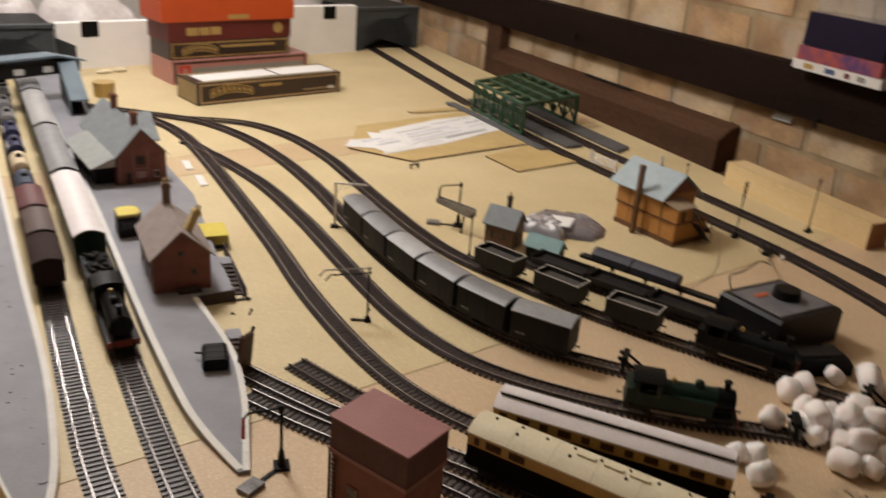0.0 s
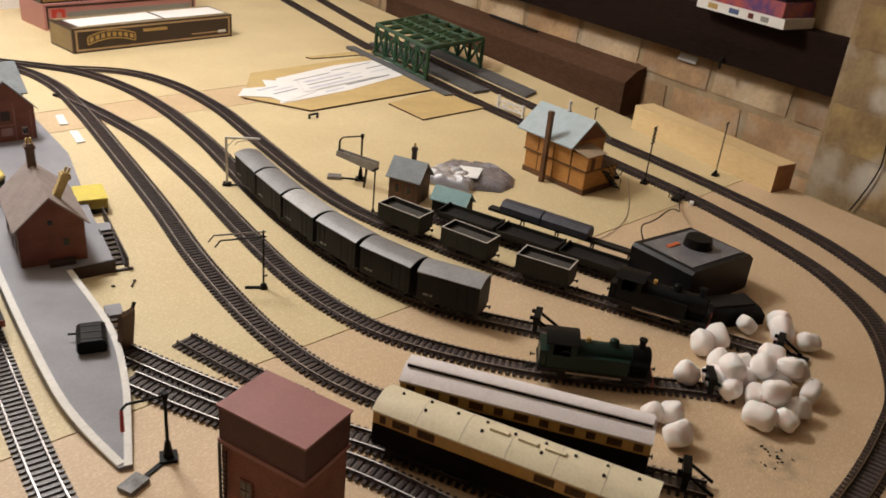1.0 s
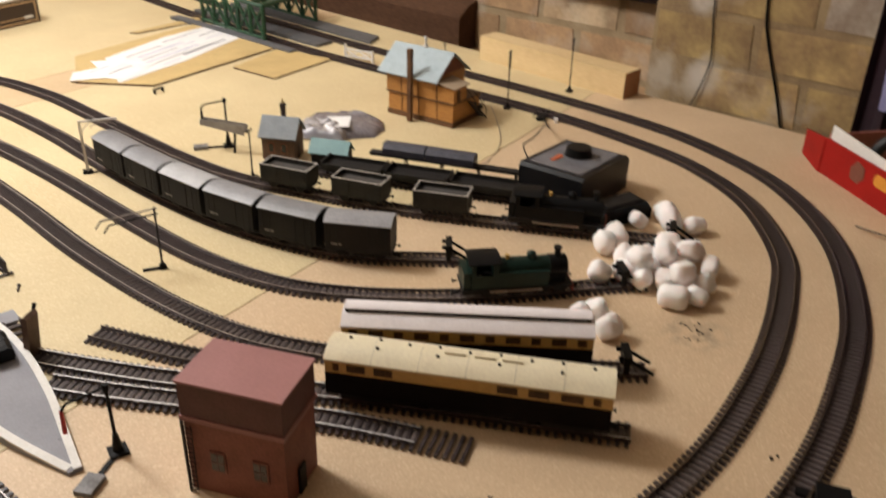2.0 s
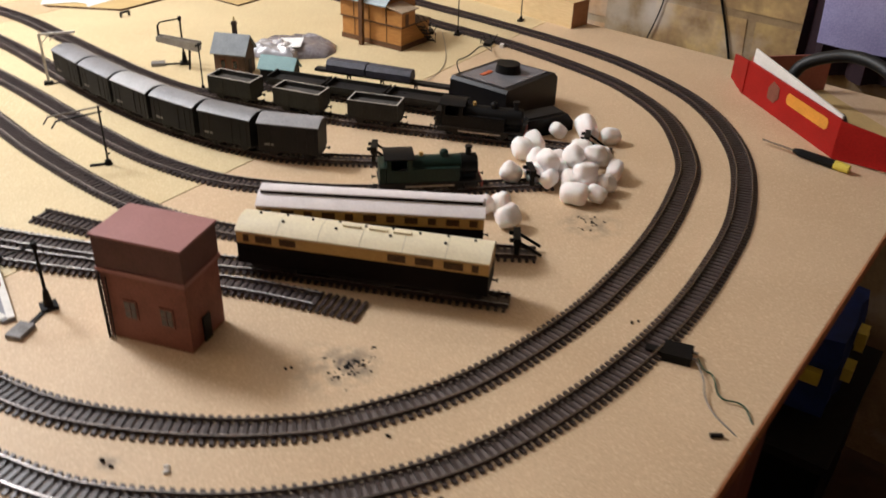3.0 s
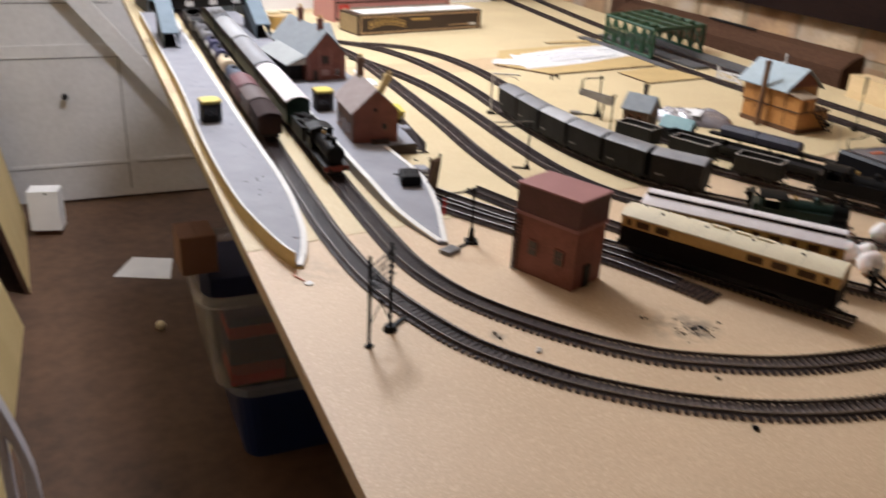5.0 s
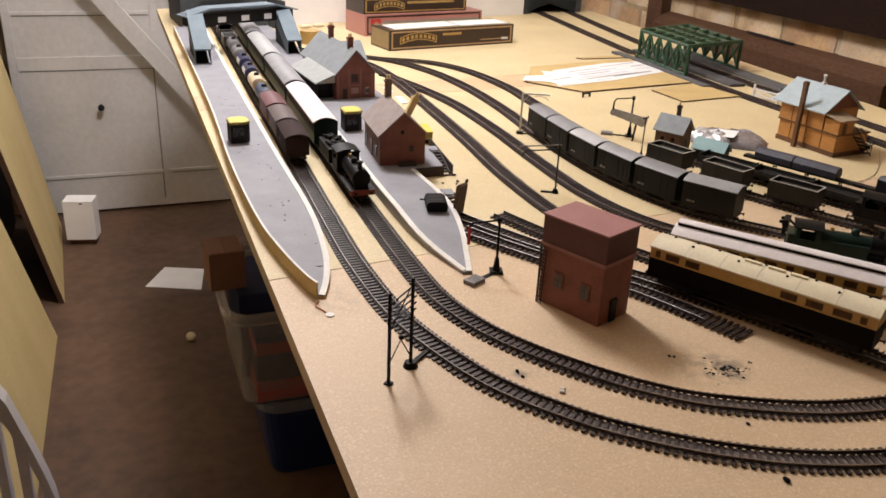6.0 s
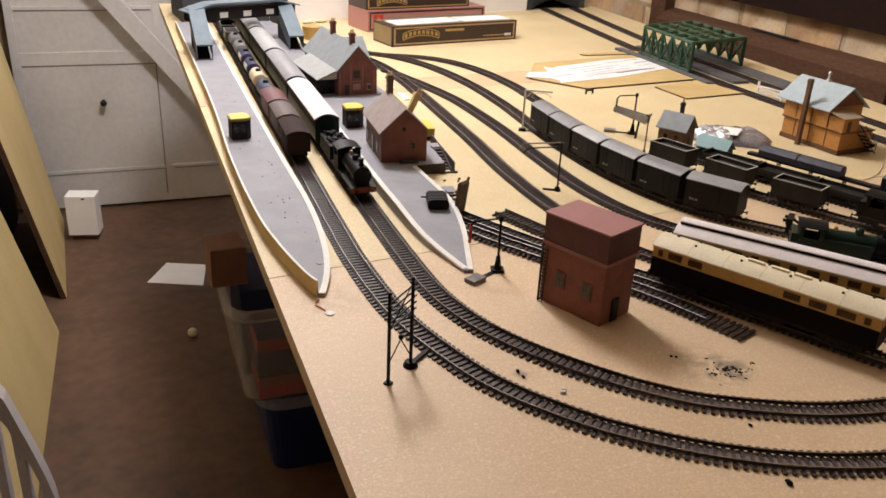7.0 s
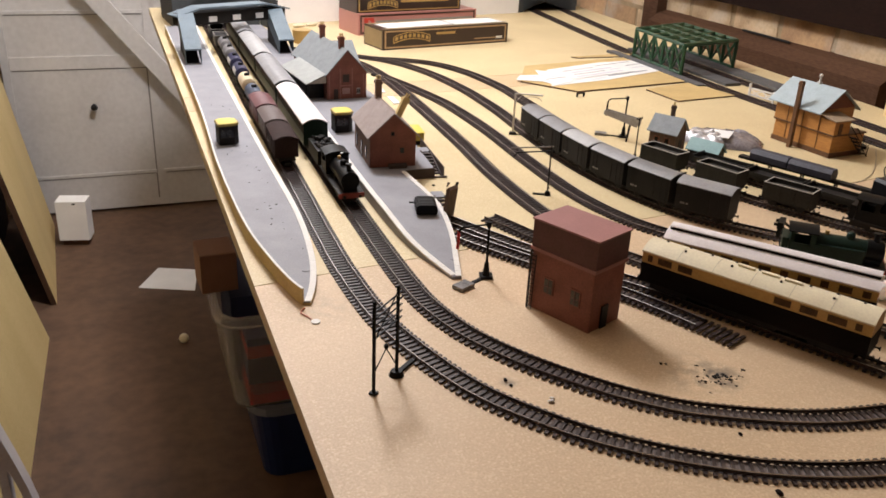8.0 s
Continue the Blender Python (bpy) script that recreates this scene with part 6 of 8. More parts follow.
# papers rest on the hardboard
paper = sheet("instruction_paper", [(0.700, 0.858), (0.86, 0.893), (1.060, 0.965), (1.088, 1.085), (0.93, 1.065), (0.765, 1.01)], 0.0037, 0.0005, M_PAPER, "white instruction sheet printed with pale grey lines", "paper")
paper2 = sheet("instruction_paper", [(0.648, 0.925), (0.700, 0.898), (0.712, 0.862), (0.80, 0.905), (0.815, 0.955), (0.735, 1.008), (0.722, 0.962), (0.676, 0.964)], 0.0044, 0.0005, M_PAPER, "white folded instruction leaf with a ragged end", "paper")
paper3 = sheet("instruction_paper", [(0.775, 0.905), (0.965, 0.958), (0.985, 1.045), (0.80, 0.995)], 0.0051, 0.0005, M_PAPER, "white instruction leaf lying across another", "paper")
M_FAINT = mat("pale_lavender_print", (0.60, 0.60, 0.68), (0.50, 0.50, 0.58), 0.8)
U, V = Vector((0.958, 0.287, 0)), Vector((-0.287, 0.958, 0))
for sheet_ob, org, z, lines in ((paper, (0.72, 0.865), 0.0043, ((0.17, 0.014, 0.13, 0.003, 1), (0.28, 0.05, 0.06, 0.002, 0), (0.29, 0.075, 0.07, 0.0022, 1), (0.22, 0.105, 0.12, 0.0016, 1), (0.33, 0.028, 0.04, 0.004, 0), (0.10, 0.004, 0.05, 0.0022, 0))),
                                (paper2, (0.69, 0.89), 0.0050, ((0.03, 0.016, 0.06, 0.002, 1), (0.02, 0.05, 0.05, 0.0035, 0), (0.045, 0.032, 0.05, 0.002, 0))),
                                (paper3, (0.79, 0.91), 0.0057, ((0.01, 0.012, 0.15, 0.0035, 0), (0.02, 0.030, 0.10, 0.0018, 1), (0.03, 0.048, 0.13, 0.004, 0), (0.02, 0.068, 0.10, 0.0016, 1), (0.14, 0.032, 0.035, 0.002, 0)))):
    for u, v, w, hh, dark in lines:
        bm = bmesh.new()
        bx(bm, 0, w, -hh, hh, 0, 0.0002, Matrix.Translation(Vector((org[0], org[1], z)) + U * u + V * v) @ pose(0, 0, 0, 0, 0, 16.7))
        part("print_bar", bm, M_INK if dark else M_FAINT, sheet_ob, "pale grey lines of print")
bm = bmesh.new()
bx(bm, -0.010, 0.010, -0.0015, 0.0015, 0.006, 0.009)
bx(bm, -0.010, -0.007, -0.0015, 0.0015, 0, 0.0062)
bx(bm, 0.007, 0.010, -0.0015, 0.0015, 0, 0.0062)
solo("track_clip", bm, M_DARK, "small dark staple-shaped clip on the board", "clip", m=pose(0.722, 0.775, 0, 0, 0, 8))

# ---- green girder bridge ----
t = thing("girder_bridge", pose(0, 0, 0), "green lattice girder bridge over the main lines", "girder bridge")
LA, LB, RA, RB = Vector((1.052, 0.90, 0)), Vector((1.066, 1.12, 0)), Vector((1.232, 0.945, 0)), Vector((1.248, 1.18, 0))
HB = 0.072
for A, B in ((LA, LB), (RA, RB)):
    for z in (0.008, HB):
        bm = bmesh.new()
        up = Vector((0, 0, z))
        rod(bm, A + up, B + up, 0.0042, n=6)
        part("girder", bm, M_GREEN, t)
    N = 5
    for k in range(N + 1):
        p = A.lerp(B, k / N)
        bm = bmesh.new()
        rod(bm, p, p + Vector((0, 0, HB)), 0.0046, n=6)
        part("upright", bm, M_GREEN, t)
        if k < N:
            q2 = A.lerp(B, (k + 1) / N)
            for s in (0, 1):
                bm = bmesh.new()
                z0, z1 = (0.008, HB) if s else (HB, 0.008)
                rod(bm, p + Vector((0, 0, z0)), q2 + Vector((0, 0, z1)), 0.0030, n=6)
                part("diagonal", bm, M_GREEN, t)
N = 5
for k in range(N + 1):
    p, q2 = LA.lerp(LB, k / N) + Vector((0, 0, HB)), RA.lerp(RB, k / N) + Vector((0, 0, HB))
    bm = bmesh.new()
    rod(bm, p, q2, 0.0048, n=6)
    part("cross_beam", bm, M_GREEN, t)
    if k < N:
        p2, q3 = LA.lerp(LB, (k + 1) / N) + Vector((0, 0, HB)), RA.lerp(RB, (k + 1) / N) + Vector((0, 0, HB))
        for a, b in ((p, q3), (q2, p2)):
            bm = bmesh.new()
            rod(bm, a, b, 0.0036, n=6)
            part("cross_brace", bm, M_GREEN, t)
        for f in (0.25, 0.5, 0.75):
            bm = bmesh.new()
            rod(bm, p.lerp(q2, f), p2.lerp(q3, f), 0.0046, n=6)
            part("stringer", bm, M_GREEN, t)
M_DECK = mat("grey_bridge_deck", (0.12, 0.12, 0.125), (0.08, 0.08, 0.085), 0.7, scale=40)
for pts, lb in (([(1.100, 0.80), (1.142, 0.80), (1.155, 1.22), (1.112, 1.22)], "grey plastic deck between the tracks"), ([(1.190, 0.74), (1.236, 0.76), (1.255, 1.22), (1.212, 1.22)], "grey plastic deck beside the outer line"), ([(1.028, 0.80), (1.048, 0.80), (1.058, 1.20), (1.036, 1.20)], "grey plastic deck beside the inner line")):
    bm = bmesh.new()
    prism(bm, pts, 0, 0.006)
    solo("bridge_deck", bm, M_DECK, lb, "bridge deck", "bridge decks", bevel=0.0008)

# ---- along the wall ----
bm = bmesh.new()
prism(bm, [(1.289, 0), (WX + 0.010, 0), (WX + 0.010, 0.098), (1.318, 0.088), (1.293, 0.071), (1.289, 0.068)], 0.578, 1.40, "y")
wallside(solo("timber_beam", bm, M_BEAM, "rough brown timber lying along the foot of the wall", "timber", bevel=0.002))
bm = bmesh.new()
bx(bm, 1.309, WX + 0.010, 0.168, 2.3, 0.154, 0.242)
wallside(solo("wall_beam", bm, M_SHELFBEAM, "long dark timber shelf beam fixed to the brick wall", "beam", kind="structure", bevel=0.003))
bm = bmesh.new()
bx(bm, 1.314, WX + 0.010, 1.402, 1.47, 0, 0.1535)
wallside(solo("timber_post", bm, M_BEAM, "short dark timber upright under the shelf beam", "timber", bevel=0.003))
bm = bmesh.new()
rod(bm, (0, 0, 0), (0, 0.165, 0.001), 0.003, n=7)
wallside(solo("dark_stick", bm, M_DARK, "thin dark stick lying on the timber", "stick", m=pose(1.329, 0.885, 0.0965)))
for y, z in ((1.074, 0.182), (0.387, 0.156)):
    bm = bmesh.new()
    rod(bm, (1.3086, y, z + 0.008), (1.301, y, z + 0.004), 0.0032, n=8)
    rod(bm, (1.301, y, z + 0.005), (1.301, y - 0.002, z - 0.011), 0.0032, 0.0022, n=8)
    wallside(solo("iron_hook", bm, M_DARK, "short rusty dark hook in the shelf beam", "hook", "hooks in the beam"))
bm = bmesh.new()
bx(bm, 0, 0.046, 0, 0.33, 0, 0.045)
ob = solo("pine_block", bm, M_LUMBER, "planed pine block lying beside the track", "timber block", m=pose(1.234, 0.189, 0, 0, 0, -5), bevel=0.0012)
# only the end turned from the lamp: its shade is put into the colour
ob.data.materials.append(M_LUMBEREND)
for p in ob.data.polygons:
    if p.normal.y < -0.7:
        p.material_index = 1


def carton(name, m, L, D, H, material, label, cat="box", group="stacked model boxes", prints=()):
    """A box with a lid line and printed panels; prints: x0, x1, z0, z1, material on its long face."""
    t = thing(name, m, label, cat, group)
    bm = bmesh.new()
    bx(bm, -L / 2, L / 2, -D / 2, D / 2, 0, H)
    part("carton", bm, material, t, bevel=0.0012)
    for x0, x1, z0, z1, pm in prints:
        bm = bmesh.new()
        bx(bm, x0 * L, x1 * L, -D / 2 - 0.0006, -D / 2 + 0.0004, z0 * H, z1 * H)
        part("printed_panel", bm, pm, t)
    return t


M_PINKBOX = mat("faded_pink_box", (0.52, 0.24, 0.22), (0.42, 0.19, 0.17), 0.4, scale=10)
M_GREYBOX = mat("grey_box_panel", (0.3, 0.29, 0.27), (0.24, 0.23, 0.21), 0.4, scale=10)
M_DKBROWNBOX = mat("dark_brown_box", (0.05, 0.028, 0.02), (0.035, 0.02, 0.014), 0.35, scale=10)
M_GOLD = mat("gold_print", (0.50, 0.33, 0.11), (0.42, 0.27, 0.08), 0.4, scale=30)
M_TANPRINT = mat("tan_print", (0.50, 0.34, 0.19), (0.42, 0.28, 0.15), 0.4)
M_OLIVECARD = mat("tan_olive_card", (0.34, 0.25, 0.13), (0.25, 0.18, 0.09), 0.6, scale=20)
M_MAROONBOX = mat("maroon_box", (0.15, 0.02, 0.016), (0.11, 0.014, 0.012), 0.4, scale=10)
M_ORANGEBOX = mat("orange_box", (0.62, 0.09, 0.015), (0.5, 0.07, 0.012), 0.4, scale=10)
BR = 11


def border(t, L, D, H, pm):
    """A thin printed frame on the long face."""
    for x0, x1, z0, z1 in ((-0.485, 0.485, 0.86, 0.93), (-0.485, 0.485, 0.08, 0.15), (-0.485, -0.474, 0.16, 0.85), (0.474, 0.485, 0.16, 0.85)):
        bm = bmesh.new()
        bx(bm, x0 * L, x1 * L, -D / 2 - 0.0006, -D / 2 + 0.0004, z0 * H, z1 * H)
        part("printed_line", bm, pm, t)


def ribbon(t, x, z, w, D, pm):
    """A bowed ribbon badge: two arcs joined at the ends, with plain blocks between them."""
    def bow(u, k):
        return (x + u * w, z + k + 0.010 * (1 - u * u))
    for lo, hi in ((0.0, 0.0022), (0.0158, 0.018)):
        bm = bmesh.new()
        us = [-1 + k / 6 for k in range(13)]
        prism(bm, [bow(u, lo) for u in us] + [bow(u, hi) for u in us[::-1]], -D / 2 - 0.0008, -D / 2 + 0.0003, "y")
        part("badge", bm, pm, t, "gold bowed badge line")
    for k in range(8):
        u = -0.84 + 0.24 * k
        bm = bmesh.new()
        a, b = bow(u - 0.075, 0.0046), bow(u + 0.075, 0.0046)
        prism(bm, [a, b, (b[0], b[1] + 0.0085), (a[0], a[1] + 0.0085)], -D / 2 - 0.0008, -D / 2 + 0.0003, "y")
        part("badge_block", bm, pm, t)
    for u in (-1, 1):
        bm = bmesh.new()
        a = bow(u, 0)
        bx(bm, a[0] - 0.0012, a[0] + 0.0012, -D / 2 - 0.0008, -D / 2 + 0.0003, a[1] + 0.0024, a[1] + 0.0156)
        part("badge_end", bm, pm, t)


t = carton("model_box", pose(0.638, 1.387, 0, 0, 0, BR), 0.376, 0.10, 0.05, M_DKBROWNBOX, "long dark brown model train box with gold print", prints=((-0.09, 0.06, 0.62, 0.74, M_GOLD), (0.22, 0.40, 0.27, 0.32, M_TANPRINT), (0.40, 0.455, 0.24, 0.36, M_PAPER)))
border(t, 0.376, 0.10, 0.05, M_TANPRINT)
ribbon(t, -0.105, 0.014, 0.052, 0.10, M_GOLD)
for s in (-1, 1):
    bm = bmesh.new()
    bx(bm, s * 0.188 - 0.0006, s * 0.188 + 0.0006, -0.046, 0.046, 0.004, 0.046)
    part("end_face", bm, M_OLIVECARD, t, "tan-olive printed end")
for y0, y1 in ((-0.048, -0.040), (0.036, 0.048)):
    bm = bmesh.new()
    bx(bm, -0.183, 0.183, y0, y1, 0.0498, 0.0506)
    part("lid_margin", bm, M_OLIVECARD, t, "gold-brown margin of the lid")
bm = bmesh.new()
bx(bm, -0.17, 0.02, -0.035, 0.03, 0.0502, 0.052, pose(0, 0, 0, 0, 0, 2))
part("paper_insert", bm, M_PAPER, t, "white paper lying in the open box top")
bm = bmesh.new()
bx(bm, 0.03, 0.18, -0.035, 0.032, 0.0502, 0.0515)
part("paper_insert", bm, M_PAPER, t)
t = carton("model_box", pose(0.632, 1.605, 0, 0, 0, BR), 0.375, 0.12, 0.056, M_PINKBOX, "faded pink and grey model train box", prints=((-0.36, 0.465, 0.10, 0.66, M_GREYBOX), (-0.455, -0.375, 0.14, 0.80, mat("red_badge_panel", (0.55, 0.06, 0.04), None, 0.4))))
border(t, 0.375, 0.12, 0.056, M_DKBROWNBOX)
bm = bmesh.new()
prism(bm, [(-0.167, 0.012), (-0.146, 0.012), (-0.150, 0.036), (-0.157, 0.040)], -0.0614, -0.0602, "y")
part("badge", bm, M_PINKBOX, t, "pale shape on the red panel")
t = carton("model_box", pose(0.607, 1.605, 0.0565, 0, 0, BR), 0.325, 0.11, 0.042, M_DKBROWNBOX, "black model box with a gold border")
border(t, 0.325, 0.11, 0.042, M_GOLD)
ribbon(t, -0.085, 0.008, 0.045, 0.11, M_GOLD)
bm = bmesh.new()
bx(bm, -0.03, 0.12, -0.0558, -0.0546, 0.024, 0.030)
part("printed_panel", bm, M_GOLD, t)
t = carton("model_box", pose(0.607, 1.605, 0.0988, 0, 0, BR + 1), 0.335, 0.11, 0.046, M_MAROONBOX, "maroon model box with gold print", prints=((-0.36, -0.27, 0.3, 0.7, M_GOLD), (-0.26, -0.18, 0.3, 0.7, M_GOLD), (-0.17, -0.09, 0.3, 0.7, M_GOLD)))
bm = bmesh.new()
rod(bm, (0.13, -0.0545, 0.024), (0.13, -0.0558, 0.024), 0.014, n=20)
part("badge", bm, M_GOLD, t, "round gold badge")
t = carton("model_box", pose(0.603, 1.605, 0.145, 0, 0, BR), 0.355, 0.12, 0.06, M_ORANGEBOX, "bright orange model box on top of the stack", prints=((-0.02, 0.14, 0.06, 0.24, M_GOLD),))

# ---- back of the layout ----
def backline(x):
    return 1.672 + 0.17 * x


bm = bmesh.new()
for x0, x1 in ((0.235, 0.66), (0.6615, 1.095)):
    bm = bmesh.new()
    prism(bm, [(x0, backline(x0)), (x1, backline(x1)), (x1, backline(x1) + 0.03), (x0, backline(x0) + 0.03)], 0, 0.138 if x0 > 0.5 else 0.112)
    sh = solo("polystyrene_sheet", bm, M_POLY, "white polystyrene backing sheet standing on the board", "backing sheet", "backing sheets", bevel=0.002)
    for xx, zz in (((0.315, 0.095),) if x0 < 0.5 else ((1.0, 0.118),)):
        bm = bmesh.new()
        bx(bm, -0.021, 0.021, -0.0012, 0.0006, -0.017, 0.02, pose(xx, backline(xx), zz, 0, 0, 9.6))
        part("tape", bm, M_BLACK, sh, "square of black tape")


def portal(m, w, h, label, rx=0.05):
    """A tunnel mouth: a thick front with an arched opening, and a dark bore behind it."""
    t = thing("tunnel_portal", m, label, "tunnel portal", "tunnel portals")
    ow, oh = rx, h * 0.80
    arch = [(ow * math.cos(math.pi * k / 12), oh - ow * 0.6 + ow * 0.6 * math.sin(math.pi * k / 12)) for k in range(13)]
    bm = bmesh.new()
    prism(bm, [(w / 2, 0), (w / 2, h), (-w / 2, h), (-w / 2, 0), (-ow, 0)] + arch[::-1] + [(ow, 0)], 0, 0.02, "y")
    bmesh.ops.triangulate(bm, faces=[f for f in bm.faces if len(f.verts) > 4])
    part("front", bm, M_TUNNEL, t)
    bm = bmesh.new()
    bx(bm, -w / 2 - 0.003, w / 2 + 0.003, -0.004, 0.0205, h + 0.0002, h + 0.008)
    part("parapet", bm, M_TUNNEL, t)
    bm = bmesh.new()
    bx(bm, -w / 2, -w / 2 + 0.004, 0.0205, 0.20, 0, h)
    bx(bm, w / 2 - 0.004, w / 2, 0.0205, 0.20, 0, h)
    bx(bm, -w / 2, w / 2, 0.0205, 0.20, h, h + 0.004)
    bx(bm, -w / 2, w / 2, 0.20, 0.204, 0, h)
    part("bore", bm, M_BLACK, t, "dark tunnel bore")


portal(pose(1.215, 1.885, 0, 0, 0, 8), 0.24, 0.122, "grey card tunnel mouth at the end of the main lines", 0.098)
portal(pose(0.115, 1.685, 0, 0, 0, 5), 0.23, 0.105, "dark tunnel mouth beyond the footbridge", 0.085)
bm = bmesh.new()
prism(bm, [(0.232, 1.70), (0.262, 1.60), (0.264, 1.60), (0.236, 1.70)], 0, 0.08)
solo("tunnel_wing", bm, M_TUNNEL, "dark card wing wall of the tunnel", "wing wall")
bm = bmesh.new()
rod(bm, (0.292, 1.434, 0), (0.292, 1.434, 0.032), 0.022, 0.024, 20)
solo("tape_roll", bm, M_GOLD, "small round tan tin on the board", "tin", smooth=True)
for x, y in ((0.33, 1.66), (0.37, 1.675)):
    bm = bmesh.new()
    ball(bm, (0, 0, 0.005), 0.012, 10, (1.6, 0.7, 0.45))
    solo("scrap_card", bm, M_CREAMROOF, "small pale scrap lying on the board", "scrap", "scraps", m=pose(x, y, 0.0004, 0, 0, 15), smooth=True)

# white sacks behind the backing sheet
M_SACK = mat("crumpled_white_plastic", (0.8, 0.77, 0.77), (0.62, 0.56, 0.58), 0.4, scale=18, fine=90, bump=0.6)
for k, (x, y, sx, sy, sz) in enumerate(((0.12, 1.98, 0.12, 0.07, 0.17), (0.36, 2.0, 0.15, 0.07, 0.155), (0.90, 2.08, 0.20, 0.06, 0.19))):
    bm = bmesh.new()
    bmesh.ops.create_icosphere(bm, subdivisions=4, radius=1, matrix=Matrix.Diagonal((sx, sy, sz, 1)))
    for v in bm.verts:
        v.co *= 1 + 0.22 * noise.noise(v.co * 14 + Vector((k * 5, 0, 0))) + 0.07 * noise.noise(v.co * 45)
        v.co.z = max(v.co.z, 0)
    solo("plastic_sack", bm, M_SACK, "crumpled white plastic sack behind the backing sheet", "sack", "sacks behind the layout", m=pose(x, y, 0), smooth=True)

# puzzle boxes on the shelf beam
M_PUZZLE = mat("purple_printed_lid", (0.10, 0.05, 0.16), (0.45, 0.1, 0.07), 0.35, scale=22, fine=60)
M_NAVY = mat("navy_box", (0.012, 0.008, 0.028), (0.008, 0.005, 0.018), 0.45, scale=10, spec=0.2)
t = wallside(thing("jigsaw_box", pose(1.262, 0.262, 0.2425, 0, 0, -4), "flat white jigsaw box with a colourful printed lid", "jigsaw box"))
bm = bmesh.new()
bx(bm, 0, 0.076, 0, 0.18, 0, 0.016)
part("carton", bm, M_WHITE, t, bevel=0.001)
bm = bmesh.new()
bx(bm, -0.0004, 0.076, 0.006, 0.174, 0.0162, 0.040)
part("lid", bm, M_PUZZLE, t, "purple and red picture side", bevel=0.001)
for y0, y1, pm in ((0.135, 0.155, M_GOLD), (0.09, 0.11, mat("blue_print", (0.08, 0.12, 0.25), None, 0.4)), (0.06, 0.07, M_MAROONBOX), (0.03, 0.045, M_GREYBOX)):
    bm = bmesh.new()
    bx(bm, -0.0007, 0.0004, y0, y1, 0.004, 0.012)
    part("printed_panel", bm, pm, t)
bm = bmesh.new()
bx(bm, 0.004, 0.074, 0.01, 0.172, 0, 0.055)
t = wallside(solo("game_box", bm, M_NAVY, "dark navy cardboard box on the jigsaw", "box", m=pose(1.262, 0.262, 0.2838, 0, 0, -4), bevel=0.001))
bm = bmesh.new()
bx(bm, 0, 0.07, 0.0, 0.16, 0, 0.05)
wallside(solo("clear_case", bm, M_BINCLEAR, "pale clear plastic case on top of the boxes", "case", m=pose(1.266, 0.262, 0.3395, 0, 0, -4), bevel=0.002))
# label tipped up towards the lamp so that it shows bright
bm = bmesh.new()
bx(bm, 0, 0.002, -0.021, 0.021, -0.0065, 0.0065)
wallside(solo("wall_label", bm, M_PAPER, "small white label on the brick wall, tilted to catch the lamp", "label", m=pose(WX - 0.006, 0.483, 0.137, 0, 32, 0)))
wallside(wire("wall_cable", [(1.283, -0.0, 0.5), (1.283, -0.008, 0.189), (1.283, -0.035, 0.11), (1.281, -0.06, 0.05), (1.281, -0.074, 0.003)], 0.0022, M_BLACK, "black cable hanging down the brick pier", "cable"))
wallside(wire("wall_cable", [(1.283, 0.08, 0.5), (1.283, 0.069, 0.177), (1.283, 0.060, 0.12), (1.281, 0.055, 0.07), (1.281, 0.081, 0.003)], 0.0013, M_DARK, "thin dark cable hanging down the brick pier", "cable"))
# dark cloth hanging at the end of the wall
M_CLOTH = mat("dark_purple_cloth", (0.035, 0.010, 0.016), (0.014, 0.007, 0.012), 0.9, scale=12)
bm = bmesh.new()
n = 40
rows = []
for k in range(n + 1):
    y = -0.178 - 0.32 * k / n
    x = 1.262 + 0.014 * math.sin(k * 0.9) + 0.004 * math.sin(k * 2.3)
    rows.append([bm.verts.new((x, y, 0.03)), bm.verts.new((x + 0.003, y, 0.03)), bm.verts.new((x + 0.003, y, 0.75)), bm.verts.new((x, y, 0.75))])
for a, b in zip(rows, rows[1:]):
    for k in range(4):
        bm.faces.new((a[k], a[(k + 1) % 4], b[(k + 1) % 4], b[k]))
bm.faces.new(rows[0])
bm.faces.new(rows[-1][::-1])
wallside(solo("hanging_cloth", bm, M_CLOTH, "dark purple cloth hanging against the wall", "cloth", smooth=True))

# lavender bag hanging in front of the cloth
M_LAVENDER = mat("lavender_plastic", (0.42, 0.40, 0.64), (0.28, 0.27, 0.50), 0.35, scale=14)
t = wallside(thing("hanging_bag", pose(1.2375, -0.262, 0), "lavender-blue plastic bag hanging against the dark cloth", "bag"))
bm = bmesh.new()
bx(bm, -0.007, 0.007, -0.052, 0.052, 0.082, 0.30)
bmesh.ops.subdivide_edges(bm, edges=bm.edges[:], cuts=5, use_grid_fill=True)
for v in bm.verts:
    v.co.x += 0.006 * noise.noise(v.co * 30) - 0.004 * math.cos(v.co.y * 28)
    v.co.y += 0.006 * noise.noise(v.co * 16)
part("body", bm, M_LAVENDER, t, smooth=True)
bm = bmesh.new()
for s in (-1, 1):
    rod(bm, (0, s * 0.03, 0.295), (0.010, 0, 0.42), 0.003, n=6)
part("strap", bm, M_LAVENDER, t)

